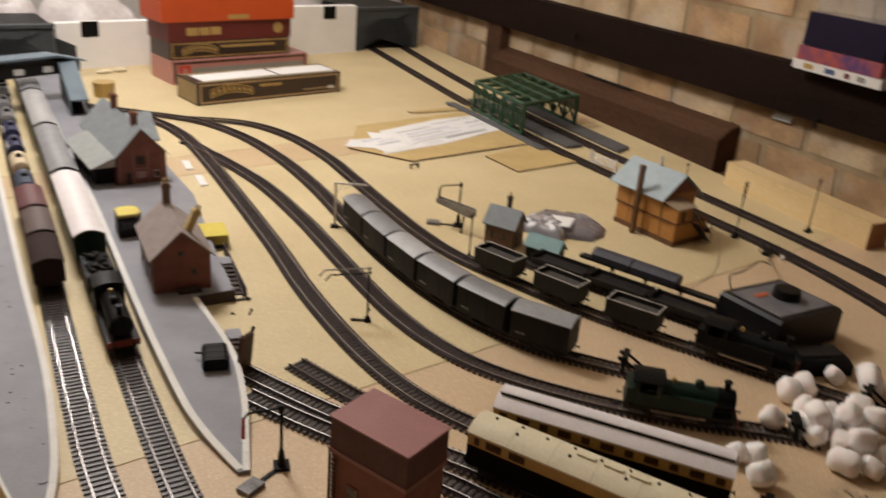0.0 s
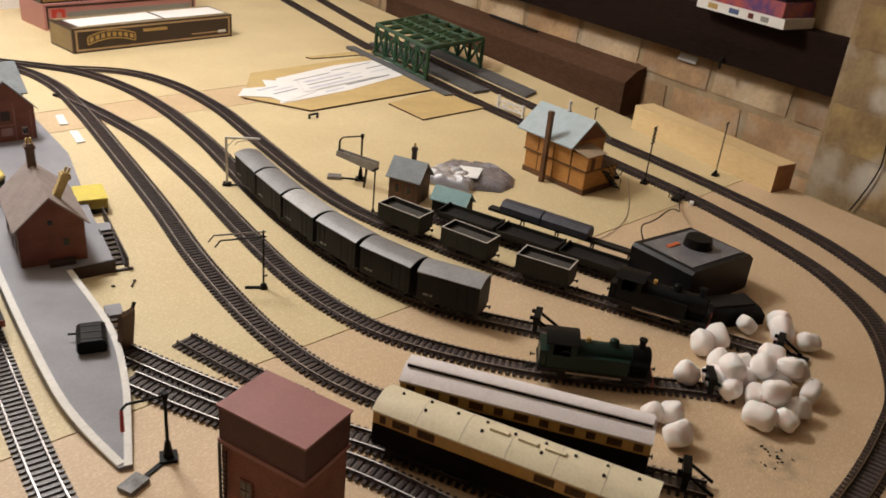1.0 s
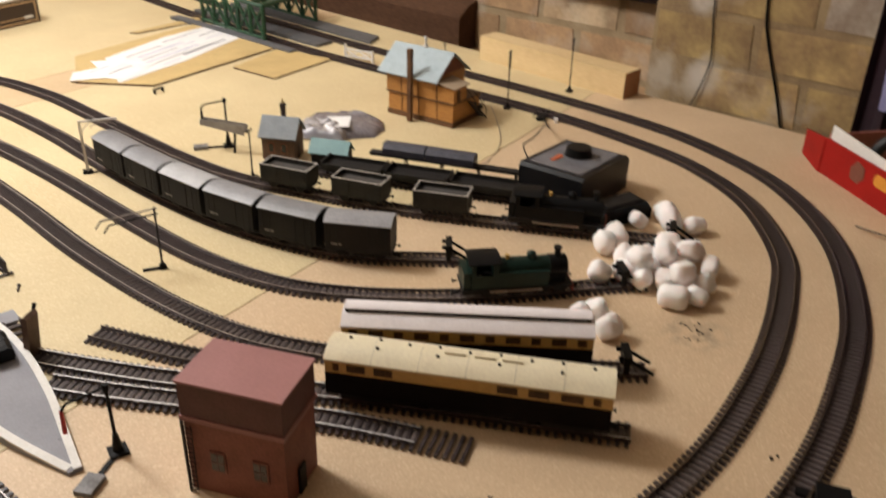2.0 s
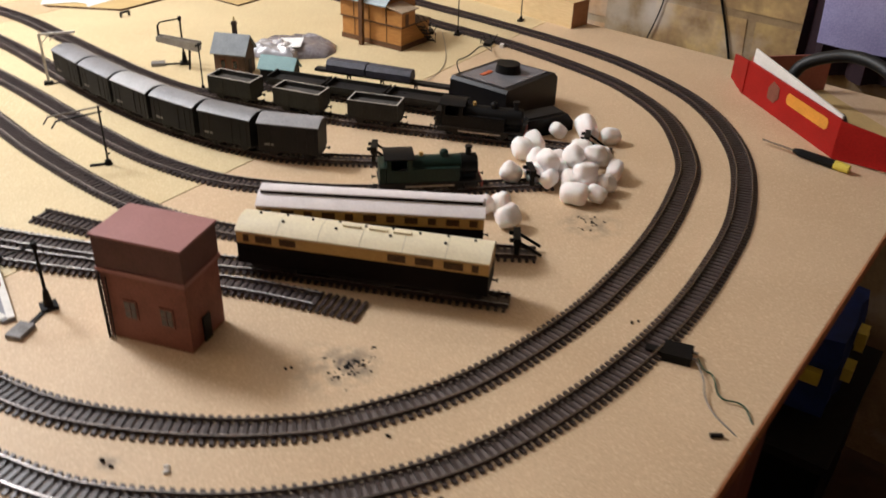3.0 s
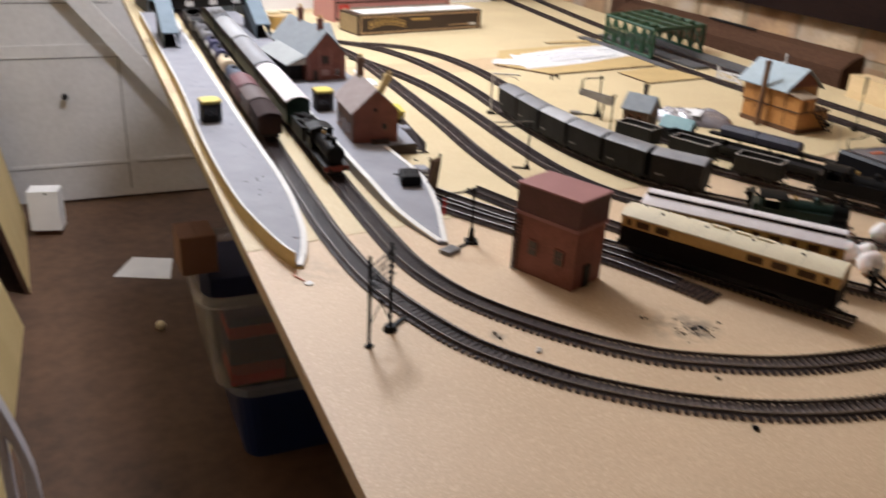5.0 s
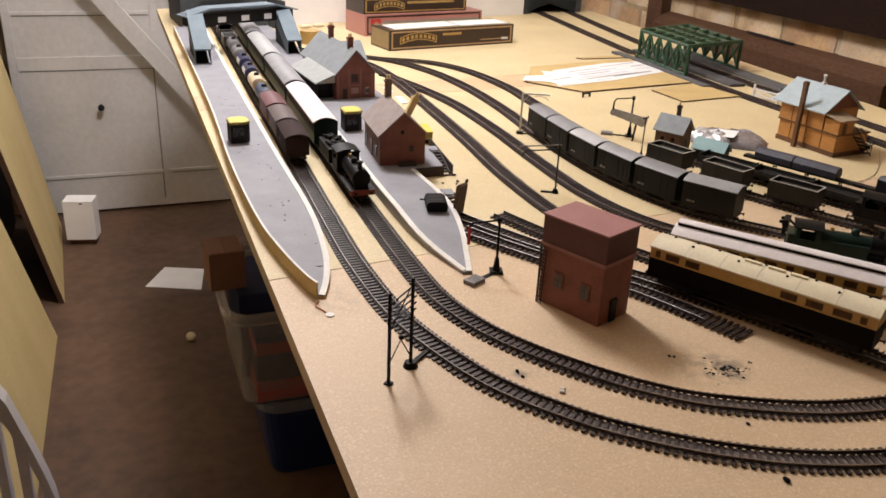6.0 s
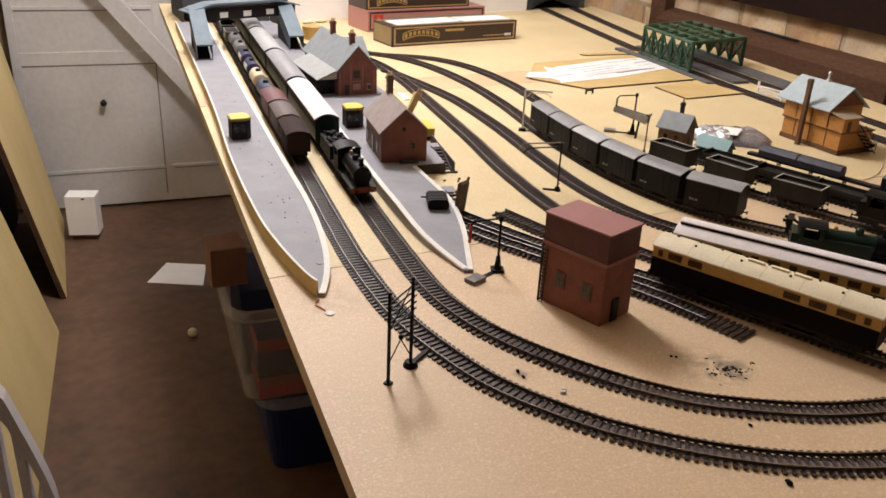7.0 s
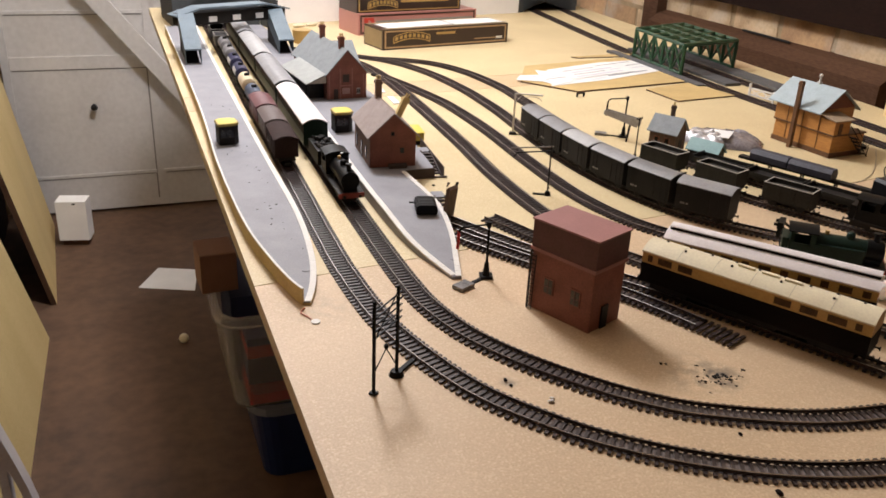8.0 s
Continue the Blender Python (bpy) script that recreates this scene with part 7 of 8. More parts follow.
# open red box with a black hose
M_FADEDRED = mat("faded_red_card", (0.42, 0.15, 0.11), (0.34, 0.11, 0.08), 0.6, scale=20)
t = thing("red_box", pose(1.142, -0.168, 0, 0, 0, math.degrees(math.atan2(-0.175, -0.138))), "open red cardboard set box with a yellow label", "box")
LBX = 0.222
bm = bmesh.new()
bx(bm, 0, LBX, 0, 0.003, 0, 0.050)
part("front_panel", bm, M_REDBOX, t)
bm = bmesh.new()
bx(bm, 0, 0.003, 0.0035, 0.13, 0, 0.056)
part("end_panel", bm, M_FADEDRED, t, "faded inside of the end panel")
for x0, ang, ln, lb in ((-0.0005, 167, 0.062, "open end flap with a worn corner"), (LBX + 0.0005, 38, 0.085, "open end flap")):
    m = pose(x0, 0, 0, 0, 0, ang)
    bm = bmesh.new()
    prism(bm, [(0, 0), (ln, 0.004), (ln, 0.040), (0.004, 0.049), (0, 0.049)], -0.0014, 0.0014, "y")
    bm.transform(m)
    part("flap", bm, M_REDBOX, t, lb)
bm = bmesh.new()
bx(bm, 0.003, LBX, 0.003, 0.13, 0, 0.002)
part("base_panel", bm, M_CARD, t, "plain tan inside of the base")
bm = bmesh.new()
prism(bm, [(0.004, 0.006), (LBX - 0.004, 0.006), (LBX - 0.004, 0.054), (0.004, 0.069)], 0.0032, 0.006, "y")
part("lining", bm, M_WHITE, t, "white card lining standing above the edge")
bm = bmesh.new()
prism(bm, [(0.110, 0.0265), (0.195, 0.0265), (0.200, 0.030), (0.200, 0.039), (0.195, 0.042), (0.110, 0.042), (0.106, 0.038), (0.106, 0.030)], -0.0008, 0.0004, "y")
part("label", bm, M_ORANGE, t, "orange-yellow label")
bm = bmesh.new()
prism(bm, [(0.062, 0.018), (0.078, 0.016), (0.088, 0.026), (0.086, 0.040), (0.070, 0.044), (0.060, 0.032)], -0.0008, 0.0004, "y")
part("stain", bm, mat("rubbed_brown_card", (0.20, 0.07, 0.04), (0.15, 0.04, 0.02), 0.7, scale=60), t, "faded brown mark")
M_RUB = mat("black_rubber", (0.012, 0.012, 0.013), None, 0.5)


def hose(t, pts, r, label):
    """A thick round hose along a smooth line."""
    cu = []
    for k in range(len(pts) - 1):
        p0, p1, p2, p3 = (Vector(pts[max(0, min(len(pts) - 1, k + d))]) for d in (-1, 0, 1, 2))
        for u in np.linspace(0, 1, 9)[:-1]:
            cu.append(0.5 * (2 * p1 + (p2 - p0) * u + (2 * p0 - 5 * p1 + 4 * p2 - p3) * u ** 2 + (3 * p1 - p0 - 3 * p2 + p3) * u ** 3))
    cu.append(Vector(pts[-1]))
    bm = bmesh.new()
    rings = []
    for k, p in enumerate(cu):
        d = (cu[min(k + 1, len(cu) - 1)] - cu[max(k - 1, 0)]).to_track_quat("Z", "Y")
        rings.append([bm.verts.new(p + d @ Vector((r * math.cos(2 * math.pi * i / 10), r * math.sin(2 * math.pi * i / 10), 0))) for i in range(10)])
    for a, b in zip(rings, rings[1:]):
        for i in range(10):
            bm.faces.new((a[i], a[(i + 1) % 10], b[(i + 1) % 10], b[i]))
    bm.faces.new(rings[0][::-1])
    bm.faces.new(rings[-1])
    part("hose", bm, M_RUB, t, label, smooth=True)


hose(t, [(0.060, 0.030, 0.012), (0.052, 0.036, 0.040), (0.060, 0.050, 0.066), (0.095, 0.085, 0.085), (0.145, 0.105, 0.082), (0.185, 0.110, 0.058), (0.205, 0.112, 0.020)], 0.0085, "thick black hose arching out of the box")
hose(t, [(0.050, 0.070, 0.011), (0.090, 0.030, 0.012), (0.135, 0.026, 0.013), (0.165, 0.045, 0.012), (0.130, 0.070, 0.011)], 0.0085, "loose turn of thick black hose")
# screwdriver
t = thing("screwdriver", pose(0.985, -0.262, 0.006, 0, 0, math.degrees(math.atan2(-0.112, -0.014))), "small screwdriver with a yellow and black handle", "screwdriver")
bm = bmesh.new()
rod(bm, (0, 0, 0), (0.042, 0, 0), 0.0013, n=8)
part("shaft", bm, M_RAILTOP, t, "bright steel shaft")
bm = bmesh.new()
rod(bm, (0.042, 0, 0), (0.05, 0, 0), 0.003, 0.005, 10)
rod(bm, (0.05, 0, 0), (0.095, 0, 0), 0.005, 0.0058, 10)
part("handle", bm, M_BLACK, t)
bm = bmesh.new()
rod(bm, (0.095, 0, 0), (0.113, 0, 0), 0.006, 0.0052, 10)
part("handle_end", bm, M_YELLOW, t, "yellow handle end")

# power clip and its wires on the outer line
t = thing("power_clip", pose(0.508, -0.386, 0, 0, 0, 20), "black power clip plugged into the outer track", "power clip")
bm = bmesh.new()
bx(bm, -0.010, 0.010, -0.012, 0.012, 0, 0.008)
part("body", bm, M_BLACK, t, bevel=0.001)
bm = bmesh.new()
bx(bm, -0.004, 0.004, 0.012, 0.026, 0.001, 0.004)
part("tongue", bm, M_BLACK, t)
for s in (-0.005, 0.004):
    bm = bmesh.new()
    rod(bm, (s, -0.012, 0.005), (s, -0.016, 0.005), 0.0013, n=8)
    part("terminal", bm, M_RAILTOP, t)
wire("feed_wire", [(0.513, -0.402, 0.004), (0.500, -0.412, 0.004), (0.505, -0.42, 0.003), (0.478, -0.435, 0.002), (0.488, -0.452, 0.003), (0.472, -0.466, 0.001), (0.466, -0.474, -0.006)], 0.0007, M_GREEN, "thin green feed wire running to the board's edge")
wire("feed_wire", [(0.508, -0.403, 0.004), (0.49, -0.418, 0.006), (0.475, -0.425, 0.003), (0.46, -0.44, 0.002), (0.452, -0.462, 0.001), (0.448, -0.476, -0.006)], 0.0007, M_OPENIN, "thin grey feed wire running to the board's edge")
bm = bmesh.new()
rod(bm, (0.438, -0.448, 0.002), (0.444, -0.455, 0.002), 0.0018, n=8)
solo("wire_connector", bm, M_DARK, "tiny dark wire connector on the board", "connector", smooth=True)

# small bits on the board
bm = bmesh.new()
rod(bm, (0, 0, 0), (0, 0, 0.0012), 0.0045, n=20)
solo("white_button", bm, M_WHITE, "small white plastic disc on the board", "disc", m=pose(0, 0, 0))
wire("red_wire", [(-0.004, 0.03, 0.001), (-0.012, 0.022, 0.001), (-0.006, 0.014, 0.001), (-0.003, 0.006, 0.001)], 0.0007, mat("pink_wire", (0.6, 0.2, 0.14), None, 0.5), "short pink wire beside the white disc")
rnd = random.Random(11)
bits = [(0.133, -0.148, 0.0022), (0.134, -0.157, 0.0018), (0.156, -0.189, 0.0024), (0.281, -0.164, 0.0016), (0.285, -0.166, 0.0014), (0.281, -0.275, 0.0018), (0.245, -0.238, 0.002), (0.261, -0.343, 0.003), (0.247, -0.437, 0.0026), (0.159, -0.185, 0.002), (0.524, -0.335, 0.0018), (0.53, -0.338, 0.0014), (0.40, 0.29, 0.0018), (0.245, 0.34, 0.002)]
for k, (x, y, r) in enumerate(bits):
    bm = bmesh.new()
    ball(bm, (0, 0, r * 0.5), r, 7, (1.3, 0.8, 0.6), pose(0, 0, 0, 0, 0, rnd.uniform(0, 180)))
    solo("crumb", bm, M_WHITE if k in (2, 9) else M_BROWN, "pale crumb lying on the board" if k in (2, 9) else "tiny brown crumb lying on the board", "crumb", "crumbs on the board", m=pose(x, y, 0))
for cx, cy, sx, sy, nn in ((0.318, -0.20, 0.022, 0.014, 46), (0.65, -0.213, 0.022, 0.016, 14)):
    bm = bmesh.new()
    for _ in range(nn):
        r = rnd.uniform(0.0005, 0.0014)
        px, py = rnd.gauss(0, sx * 0.5), rnd.gauss(0, sy * 0.5)
        ball(bm, (px, py, r * 0.4), r, 5, (rnd.uniform(1, 2.4), 1, 0.5), pose(0, 0, 0, 0, 0, rnd.uniform(0, 180)))
    solo("spilled_ash", bm, M_DARK, "spill of fine black dust on the board", "dust", kind="stuff", m=pose(cx, cy, 0))

# specks of dirt on the platform
bm = bmesh.new()
for _ in range(34):
    y = rnd.uniform(0.12, 0.9)
    ball(bm, (rnd.uniform(-0.022, 0.018) + 0.01 * y, y, ZP + 0.0004), rnd.uniform(0.0005, 0.0013), 5, (1.2, 1, 0.5))
solo("platform_specks", bm, M_DARK, "small black specks of dirt on the platform", "dirt", kind="stuff")
# platform furniture
t = thing("black_trunk", pose(0.190, 0.220, ramp2(0.220) + 0.0004, 0, 0, -14), "black ribbed trunk standing on the platform", "trunk")
bm = bmesh.new()
prism(bm, [(-0.012, 0), (0.012, 0), (0.0135, 0.004), (0.0125, 0.0105), (0.009, 0.0125), (-0.009, 0.0125), (-0.0125, 0.0105), (-0.0135, 0.004)], -0.017, 0.017, "y")
part("body", bm, M_BLACK, t, bevel=0.0012)
for y in (-0.011, 0, 0.011):
    bm = bmesh.new()
    prism(bm, [(-0.0138, 0.004), (-0.0128, 0.0108), (-0.009, 0.0129), (0.009, 0.0129), (0.0128, 0.0108), (0.0138, 0.004), (0.0125, 0.004), (-0.0125, 0.004)], y - 0.001, y + 0.001, "y")
    part("rib", bm, M_DARK, t)
bm = bmesh.new()
rod(bm, (-0.013, 0.008, 0.007), (-0.020, 0.009, 0.007), 0.0011, n=8)
part("handle", bm, M_DARK, t)
t = thing("leaning_board", pose(0.219, 0.212, 0, 0, 0, -25), "narrow grey-brown board standing upright by the track", "board")
bm = bmesh.new()
prism(bm, [(0, 0), (0.005, 0), (0.000, 0.044), (-0.003, 0.047), (-0.006, 0.044)], -0.008, 0.008, "x", pose(0, 0, 0, 0, 0, 55))
part("plank", bm, M_HUT, t)
bm = bmesh.new()
rod(bm, (0.004, 0.006, 0.036), (0.008, 0.012, 0.048), 0.0018, n=8)
part("peg", bm, M_DARK, t)


def platform_steps(m, n, length, width, label):
    """A flight of narrow treads falling along -y, with a stringer board beside it and a small landing."""
    t = thing("platform_steps", m, label, "steps", "platform steps")
    for k in range(n):
        y = -length * (k + 0.5) / n
        z = ZP * (1 - (k + 0.6) / n)
        bm = bmesh.new()
        bx(bm, -width / 2, width / 2, y - length / n * 0.3, y + length / n * 0.3, max(0, z - 0.0015), z + 0.0012)
        part("tread", bm, M_DKSTEP, t)
    for s in (-1, 1):
        bm = bmesh.new()
        x = s * (width / 2 + 0.0009)
        prism(bm, [(-length - 0.006, 0), (-length - 0.004, 0.0035), (0.004, ZP + 0.0025), (0.004, ZP - 0.001), (0.0, ZP - 0.004), (-length, 0)], x - 0.0008, x + 0.0008, "x")
        part("stringer", bm, M_DKSTEP, t)
    bm = bmesh.new()
    bx(bm, -width / 2 - 0.002, width / 2 + 0.002, 0.0045, 0.026, ZP - 0.0022, ZP - 0.0002)
    bx(bm, -width / 2 - 0.002, width / 2 + 0.002, 0.022, 0.026, 0, ZP - 0.0022)
    part("landing", bm, M_PLAT, t, "grey landing")
    return t


t = platform_steps(pose(0.2705, 0.446, 0, 0, 0, -6), 7, 0.062, 0.012, "dark steps down beside the station house")
bm = bmesh.new()
bx(bm, 0.0082, 0.0096, -0.075, 0.070, 0, 0.016)
part("side_board", bm, M_DKSTEP, t)
bm = bmesh.new()
bx(bm, -0.012, 0.014, -0.076, -0.0725, 0, 0.002)
part("bottom_bar", bm, M_DKSTEP, t)
platform_steps(pose(0.2225, 0.2545, 0, 0, 0, -9), 5, 0.037, 0.012, "short dark steps down beside the leaning board")
for pts in (((0.333, 0.926), (0.345, 0.928), (0.341, 0.878), (0.328, 0.878)), ((0.333, 0.845), (0.345, 0.841), (0.342, 0.791), (0.329, 0.788))):
    bm = bmesh.new()
    prism(bm, pts, 0, 0.0022)
    solo("card_offcut", bm, M_PAPER, "small pale card offcut lying beside the siding", "card", "card offcuts", bevel=0.0003)
bm = bmesh.new()
bx(bm, -0.004, 0.004, -0.006, 0.006, 0, 0.004)
solo("point_motor", bm, M_BLACK, "tiny black point lever beside the siding", "point lever", m=pose(0.362, 1.033, 0, 0, 0, 20), bevel=0.0006)
bm = bmesh.new()
rod(bm, (0, 0, 0.0012), (0.006, 0.010, 0.0012), 0.0012, 0.0008, n=6)
ball(bm, (0.006, 0.010, 0.0012), 0.002, 6)
solo("small_twig", bm, M_DKSTEP, "small brown twig lying on the board", "twig", m=pose(0.262, 0.331, 0))
# ---- the aisle ----
gd = thing("garage_door", pose(0, BACKY, 0), "white panelled garage door with shallow mouldings", "garage door", kind="structure")
bm = bmesh.new()
bx(bm, -0.532, WALLX, 0.012, 0.04, FLOOR + 0.01, CEIL - 0.05)
part("leaf", bm, M_GARAGE, gd)
for x in (-0.532, -0.045, 0.36, 0.77, 1.18):
    bm = bmesh.new()
    bx(bm, x, x + 0.026, 0.005, 0.0125, FLOOR + 0.09, CEIL - 0.08)
    part("stile", bm, M_GARAGE, gd, bevel=0.003)
for z, h in ((-0.705, 0.012), (-0.294, 0.046), (-0.10, 0.012), (0.25, 0.045), (0.62, 0.014)):
    for x0, x1 in ((-0.505, -0.0465), (-0.0175, 0.359), (0.388, 0.769), (0.798, 1.179)):
        bm = bmesh.new()
        bx(bm, x0, x1, 0.0075, 0.0125, z, z + h)
        part("moulding", bm, M_GARAGE, gd, bevel=0.002)
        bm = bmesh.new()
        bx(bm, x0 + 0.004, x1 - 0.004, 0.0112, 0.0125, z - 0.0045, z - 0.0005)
        part("shade_line", bm, M_GAPSHADE, gd)
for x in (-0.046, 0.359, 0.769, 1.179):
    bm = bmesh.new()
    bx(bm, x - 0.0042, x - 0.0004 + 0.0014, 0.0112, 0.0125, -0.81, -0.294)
    part("shade_line", bm, M_GAPSHADE, gd)
bm = bmesh.new()
rod(bm, (-0.245, 0.012, -0.43), (-0.245, -0.02, -0.43), 0.006, 0.009, 12)
ball(bm, (-0.245, -0.024, -0.43), 0.012, 12)
part("handle", bm, M_DARK, gd, "small black knob", smooth=True)
t = thing("door_arm", pose(0, BACKY - 0.05, 0), "white painted timber brace across the garage door", "brace")
a, b = Vector((-0.33, 0, 0.13)), Vector((0.16, 0, -0.50))
dv = (b - a).normalized()
nv = Vector((dv.z, 0, -dv.x))
bm = bmesh.new()
vs = [a + nv * 0.03, b + nv * 0.03, b - nv * 0.03, a - nv * 0.03]
prism(bm, [(v.x, v.z) for v in vs], -0.015, 0.02, "y")
part("timber", bm, M_GARAGE, t, bevel=0.003)
for x in (0.0, 0.035):
    bm = bmesh.new()
    rod(bm, (x - 0.03, -0.02, 0.10), (x, -0.02, -0.02), 0.004, n=8)
    part("bolt", bm, M_DARK, t)

# near-black sheet added in place of the shaded gap beside the wall
bm = bmesh.new()
bx(bm, LEFTX + 0.0005, LEFTX + 0.010, 0.2, 2.58, FLOOR, 0.6)
solo("dark_gap_sheet", bm, M_SHELFBEAM, "tall dark sheet added for the shaded gap along the side wall", "boarding", bevel=0.003)


def leaning_sheet(y0, y1, foot, top, lb):
    """A thick board with its foot on the floor and its top edge against the dark sheet; foot: x at both ends."""
    bm = bmesh.new()
    xt, th = LEFTX + 0.0105, 0.016
    lo, hi = [], []
    for y, xf in ((y0, foot[0]), (y1, foot[1])):
        lo += [bm.verts.new((xf - th, y, FLOOR)), bm.verts.new((xf, y, FLOOR))]
        hi += [bm.verts.new((xt, y, top)), bm.verts.new((xt + th, y, top))]
    a, b, d, c = lo
    e, f, h, g = hi
    for q4 in ((a, b, c, d), (e, f, g, h), (a, b, f, e), (d, c, g, h), (b, c, g, f), (a, d, h, e)):
        bm.faces.new(q4)
    ob = solo("plywood_sheet", bm, M_PLYLEAN, lb, "plywood", "leaning sheets", bevel=0.0015)
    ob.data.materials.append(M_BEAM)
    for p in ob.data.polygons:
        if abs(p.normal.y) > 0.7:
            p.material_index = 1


leaning_sheet(0.45, 1.63, (-0.436, -0.413), -0.20, "yellowed plywood sheet leaning on the added dark sheet")
leaning_sheet(1.84, 2.50, (-0.400, -0.430), -0.02, "yellowed plywood sheet with a dark brown edge")
bm = bmesh.new()
bx(bm, 0, 0.10, 0, 0.07, 0.022, 0.165)
t = solo("white_block", bm, M_POLY, "white polystyrene block on a dark slab that stands for its shadow", "block", m=pose(-0.403, 2.30, FLOOR, 0, 0, -12), bevel=0.004)
# dark slab put where the block's own shadow lies
bm = bmesh.new()
bx(bm, 0.008, 0.092, 0.012, 0.062, 0, 0.0222)
part("foot", bm, M_BEAM, t, "dark slab standing for the shadow below the block")
bm = bmesh.new()
bx(bm, 0.055, 0.066, -0.0006, 0.002, 0.155, 0.160)
part("mark", bm, M_DARK, t, "small dark mark near the top edge")
bm = bmesh.new()
prism(bm, [(-0.162, 1.891), (0.006, 1.823), (0.031, 1.978), (-0.093, 2.027)], FLOOR + 0.0005, FLOOR + 0.0015)
solo("floor_paper", bm, M_PAPER, "crumpled white paper lying on the floor", "paper")


def rounded(w, d, r, inset=0.0, n=4):
    """Outline of a rounded rectangle."""
    out = []
    for cx, cy, a0 in ((w - r, d - r, 0), (r, d - r, 90), (r, r, 180), (w - r, r, 270)):
        for k in range(n + 1):
            a = math.radians(a0 + 90 * k / n)
            out.append((cx + (r - inset) * math.cos(a), cy + (r - inset) * math.sin(a)))
    return out


def tub(m, w, d, h, material, rim_mat, label, taper=0.022):
    """An open storage tub with tapered sides, a wall thickness and a rolled rim."""
    t = thing("storage_bin", m, label, "storage bin", "storage bins")
    r, th = 0.045, 0.003
    bm = bmesh.new()
    rings = []
    for z, k, ins in ((0, taper, 0), (h, 0, 0), (h, 0, th), (th, taper, th)):
        fx, fy = (w - 2 * k) / w, (d - 2 * k) / d
        rings.append([bm.verts.new((k + x * fx, k + y * fy, z)) for x, y in rounded(w, d, r, ins)])
    for a, b in zip(rings, rings[1:]):
        for k in range(len(a)):
            bm.faces.new((a[k], a[(k + 1) % len(a)], b[(k + 1) % len(a)], b[k]))
    bm.faces.new(rings[0][::-1])
    bm.faces.new(rings[-1])
    part("tub", bm, material, t, smooth=False)
    bm = bmesh.new()
    rings = []
    for z, ins in ((h - 0.016, -0.001), (h - 0.016, -0.012), (h + 0.003, -0.012), (h + 0.003, 0.004)):
        rings.append([bm.verts.new((x, y, z)) for x, y in rounded(w, d, r, ins)])
    for a, b in zip(rings, rings[1:] + rings[:1]):
        for k in range(len(a)):
            bm.faces.new((a[k], a[(k + 1) % len(a)], b[(k + 1) % len(a)], b[k]))
    part("rim", bm, rim_mat, t)
    return t


M_REDDULL = mat("dull_red_cloth", (0.68, 0.065, 0.055), (0.5, 0.05, 0.04), 0.8)
M_DKBLUE = mat("dark_blue_cloth", (0.03, 0.04, 0.12), None, 0.8)
M_RIMBLUE = mat("pale_blue_rim", (0.22, 0.24, 0.3), (0.17, 0.19, 0.24), 0.4)
tub(pose(0.042, 0.815, FLOOR), 0.34, 0.36, 0.20, M_BLUE, M_RIMBLUE, "dark blue plastic storage bin under the board")
UP = FLOOR + 0.204
tub(pose(-0.014, 0.80, UP), 0.37, 0.36, 0.225, M_BINCLEAR, M_BINCLEAR, "translucent storage bin with folded red and blue cloth")
for z0, z1, mt, nm in ((0.006, 0.055, M_REDDULL, "red"), (0.056, 0.118, M_DKBLUE, "dark blue"), (0.119, 0.146, M_REDDULL, "red"), (0.147, 0.165, M_DKBLUE, "dark blue")):
    bm = bmesh.new()
    bx(bm, 0, 0.115, 0, 0.10, 0, z1 - z0)
    solo("folded_cloth", bm, mt, nm + " folded cloth lying in the translucent bin", "cloth", "cloths in the bin", m=pose(0.036, 0.822, UP + z0), bevel=0.008)
bm = bmesh.new()
bx(bm, 0, 0.27, 0, 0.20, 0, 0.205)
solo("blue_cushion", bm, M_DKBLUE, "dark blue cushion filling the back of the bin", "cushion", m=pose(0.020, 0.93, UP + 0.004), bevel=0.02)
bm = bmesh.new()
bx(bm, 0, 0.074, 0, 0.09, 0, 0.084)
t = solo("brown_carton", bm, M_CARTON, "small brown cardboard carton resting on the bin", "carton", m=pose(-0.036, 0.925, UP + 0.2285, 0, 0, 3), bevel=0.002)
for k, (x0, x1) in enumerate(((0.002, 0.036), (0.0365, 0.072))):
    bm = bmesh.new()
    bx(bm, x0, x1, 0.002, 0.088, 0.0842, 0.0852)
    part("flap", bm, M_CARTON, t)
bm = bmesh.new()
ball(bm, (0, 0, 0.014), 0.014, 12)
solo("floor_ball", bm, M_CREAMROOF, "small pale ball lying on the floor", "ball", m=pose(-0.055, 1.50, FLOOR), smooth=True)
# white slotted chair back at the aisle's near end
M_CHAIR = mat("greyish_white_plastic", (0.62, 0.59, 0.60), (0.52, 0.49, 0.50), 0.35, scale=20, bump=0.05)
t = thing("white_chair", pose(0, 0.1, 0), "white plastic garden chair with a slotted back", "chair")
edge = [(-0.42, 0.02), (-0.335, -0.05), (-0.309, -0.10), (-0.292, -0.166), (-0.284, -0.201), (-0.2795, -0.226), (-0.277, -0.26), (-0.276, -0.33)]


def rim_z(x):
    """Height of the back's sloping edge."""
    return float(np.interp(x, [p[0] for p in edge], [p[1] for p in edge]))


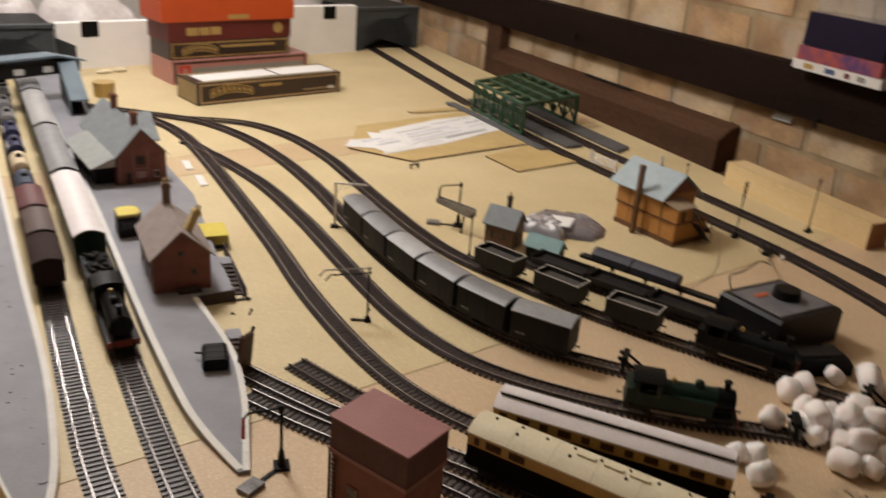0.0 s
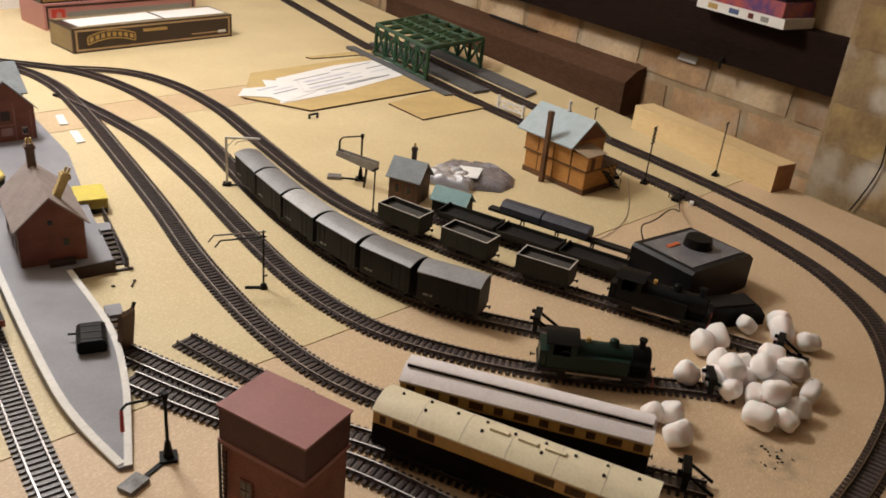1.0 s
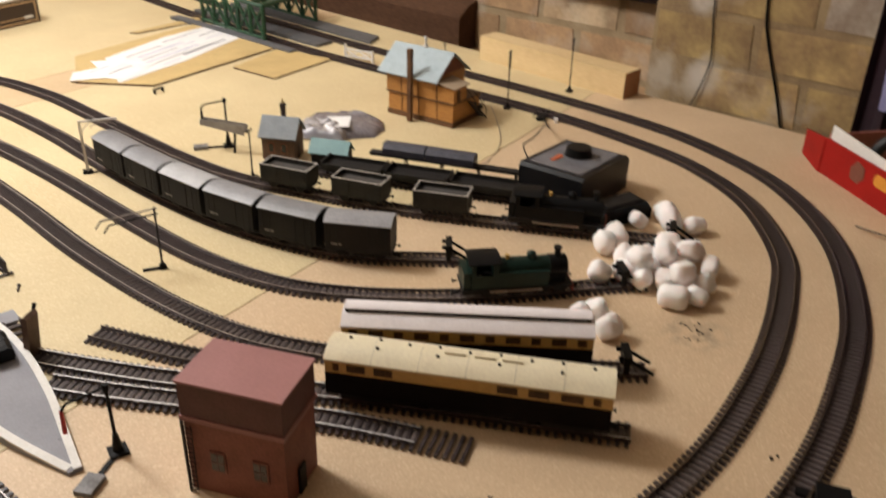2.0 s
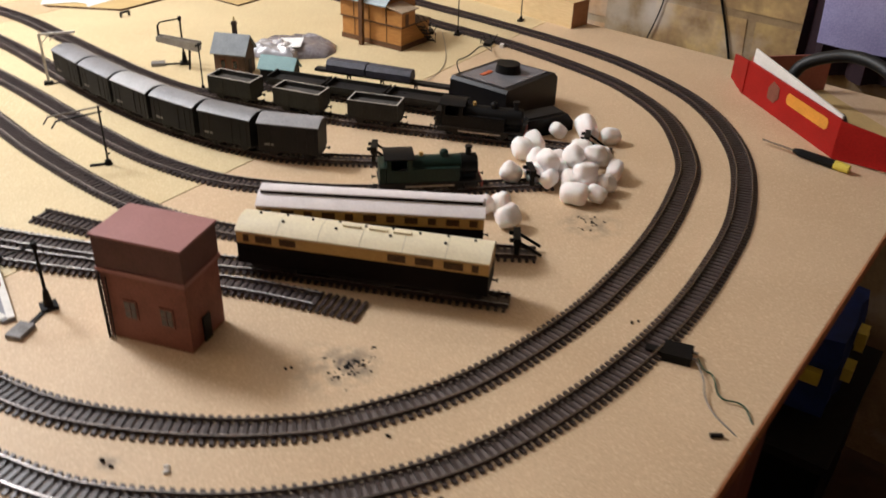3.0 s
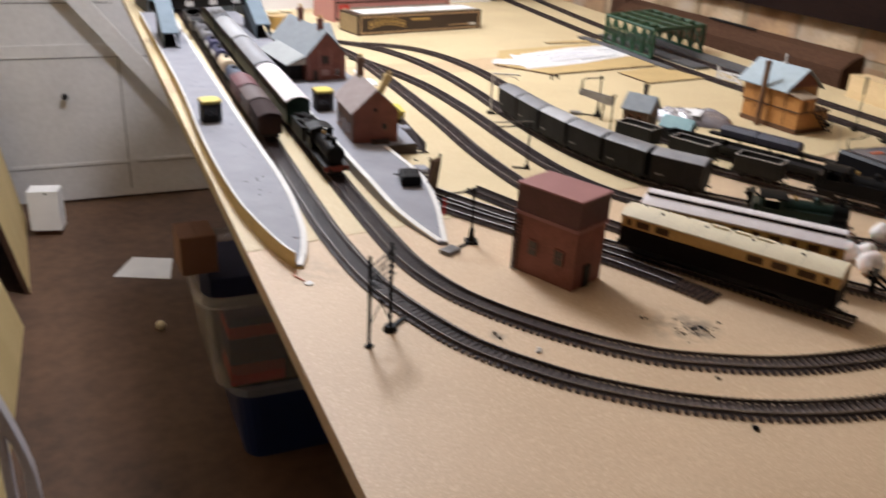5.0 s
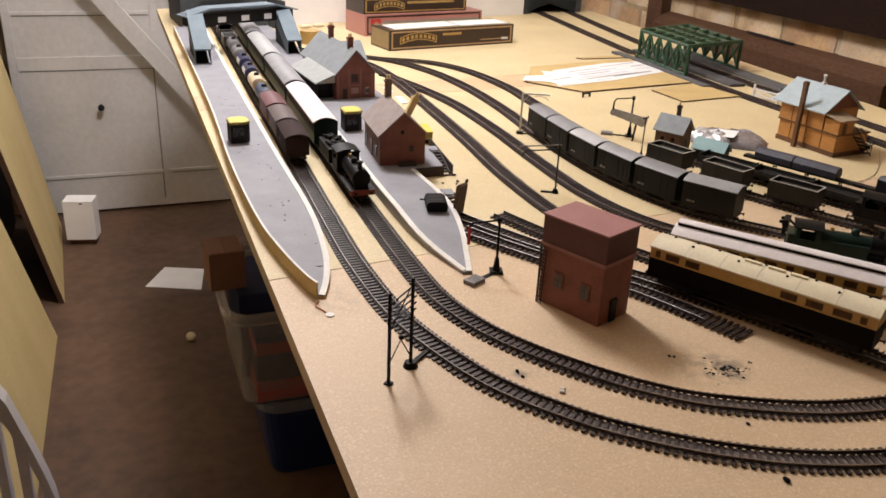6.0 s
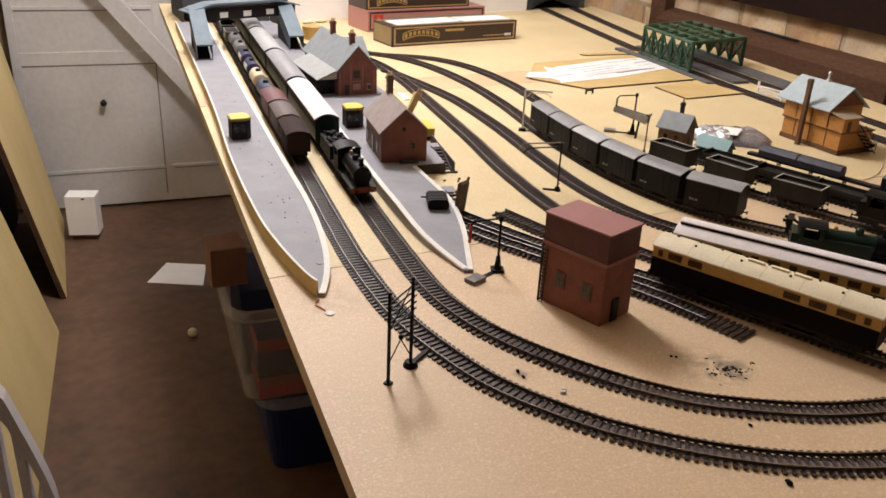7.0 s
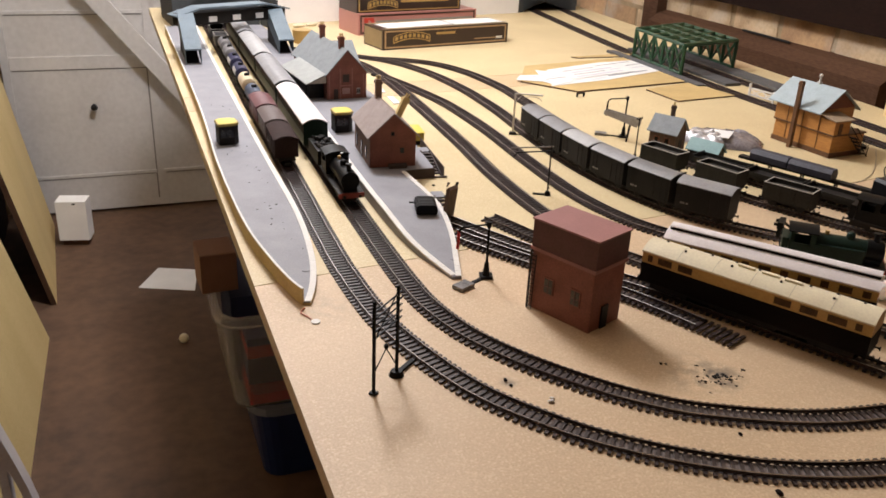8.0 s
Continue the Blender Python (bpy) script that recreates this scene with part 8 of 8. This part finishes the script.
bm = bmesh.new()
x = -0.41
while x < -0.2775:
    u = ((-0.2872 - x) % 0.0195) / 0.0195
    w = 0.00075
    top = rim_z(x + w / 2)
    if 0.14 < u < 0.70:
        v = (u - 0.42) / 0.28
        low = top - 0.034 - 0.007 * (1 - math.sqrt(max(0, 1 - v * v)))
    else:
        low = -0.5005
    if top - low > 0.002 and top > -0.33:
        prism(bm, [(x, low), (x + w, low), (x + w, rim_z(x + w)), (x, rim_z(x))], -0.011, 0.011, "y")
    x += w
bmesh.ops.remove_doubles(bm, verts=bm.verts[:], dist=0.00005)
part("slotted_back", bm, M_CHAIR, t, "white plastic back with upright slots")
bm = bmesh.new()
bx(bm, -0.40, -0.294, -0.010, 0.010, -0.535, -0.5005)
part("cross_rail", bm, M_WHITE, t, bevel=0.003)
bm = bmesh.new()
bx(bm, -0.40, -0.14, -0.45, 0.0, -0.56, -0.535)
part("seat", bm, M_WHITE, t, bevel=0.004)
for x in (-0.39, -0.18):
    for y in (-0.44, -0.06):
        bm = bmesh.new()
        bx(bm, x, x + 0.03, y, y + 0.03, FLOOR, -0.561)
        part("leg", bm, M_WHITE, t)
# things in the dark below the board's front edge
M_BAGBLUE = mat("blue_fabric", (0.012, 0.04, 0.24), (0.008, 0.025, 0.15), 0.8, scale=30)
# made-up black block fills the deep shade under the bag
bm = bmesh.new()
bx(bm, 0, 0.38, 0, 0.27, 0, 0.30)
ob = solo("dark_block", bm, M_BLACK, "black block added to stand for the darkness below the bag", "crate", m=pose(1.12, -0.44, FLOOR, 0, 0, 4), bevel=0.006)
bm = bmesh.new()
bx(bm, -0.006, 0.386, -0.006, 0.276, 0.282, 0.3005)
part("rim", bm, M_DARK, ob, bevel=0.003)
t = thing("blue_bag", pose(1.23, -0.395, FLOOR + 0.3012, 0, 0, 6), "blue fabric bag with yellow patches on the added black block", "bag")
bm = bmesh.new()
bx(bm, 0, 0.21, 0, 0.19, 0, 0.16)
bmesh.ops.subdivide_edges(bm, edges=bm.edges[:], cuts=5, use_grid_fill=True)
for v in bm.verts:
    v.co += Vector((1, 1, 0)) * 0.016 * noise.noise(v.co * 14)
    v.co.z -= 0.02 * abs(noise.noise(v.co * 9)) * (v.co.z > 0.1)
part("sack", bm, M_BAGBLUE, t, smooth=True)
for x, z in ((0.02, 0.075), (0.085, 0.11), (0.145, 0.06)):
    for x0, x1, y0, y1 in ((x, x + 0.035, -0.022, -0.006), (-0.022, -0.006, x, x + 0.035)):
        bm = bmesh.new()
        bx(bm, x0, x1, y0, y1, z, z + 0.025)
        part("patch", bm, M_YELLOW, t, "dull yellow patch")
bm = bmesh.new()
bx(bm, 0, 0.14, 0, 0.10, 0, 0.56)
solo("pale_carton", bm, M_PAPER, "pale carton standing below the front edge", "carton", m=pose(0.545, -0.375, FLOOR, 0, 0, 12), bevel=0.004)

# ceiling lamp holder
for x, y, drop in ((0.16, 1.04, 0.10), (0.27, 2.42, 0.15)):
    t = thing("ceiling_lamp", pose(x, y, CEIL), "plain white ceiling lamp holder on a short flex", "ceiling lamp", "ceiling lamps")
    bm = bmesh.new()
    rod(bm, (0, 0, -0.02), (0, 0, 0), 0.05, 0.055, 20)
    part("ceiling_rose", bm, M_WHITE, t)
    bm = bmesh.new()
    rod(bm, (0, 0, -drop + 0.03), (0, 0, -0.02), 0.004, n=8)
    part("flex", bm, M_WHITE, t)
    bm = bmesh.new()
    rod(bm, (0, 0, -drop), (0, 0, -drop + 0.03), 0.018, 0.012, 14)
    part("socket", bm, M_WHITE, t)

# ---- wall bricks ----
BH, BL, BJ = 0.076, 0.172, 0.011
rnd = random.Random(7)


def brick_mesh(k, material):
    r = random.Random(k)
    bm = bmesh.new()
    L, H, D = BL - BJ - r.uniform(0, 0.006), BH - BJ - r.uniform(0, 0.003), 0.018
    vs = bx(bm, -D, 0.0, -L / 2, L / 2, -H / 2, H / 2)
    for v in vs:
        v.co += Vector((r.uniform(-0.0012, 0.0012), r.uniform(-0.003, 0.003), r.uniform(-0.0025, 0.0025)))
    return finish(bm, "brick", material, bevel=0.0028)


BRICK_MESHES = {mt: [brick_mesh(k, mt) for k in range(7)] for mt in (M_BRICKS, M_BRICKWARM, M_BRICKPIER, M_BRICKGREY, M_BRICKRUST)}
for face, parent, y0, y1 in ((WX, wall_right, 0.17, 1.95), (1.285, pier, -0.61, 0.16)):
    for row in range(-2, 7):
        z = 0.233 + BH * (row - 3) + BH / 2
        y = y0 + BL / 2 - (BL / 2 if row % 2 else 0)
        while y < y1:
            if y - BL / 2 > y0 - 0.03 or face == WX:
                kind = rnd.choice((M_BRICKS, M_BRICKS, M_BRICKWARM)) if face == WX else rnd.choice((M_BRICKPIER, M_BRICKPIER, M_BRICKGREY, M_BRICKRUST))
                m = Matrix.Translation((face + (0.0182 if face == WX else 0.0198), y, z))
                share("brick", BRICK_MESHES[kind][rnd.randrange(7)], parent, WALLSIDE @ m if face == WX else m)
            y += BL
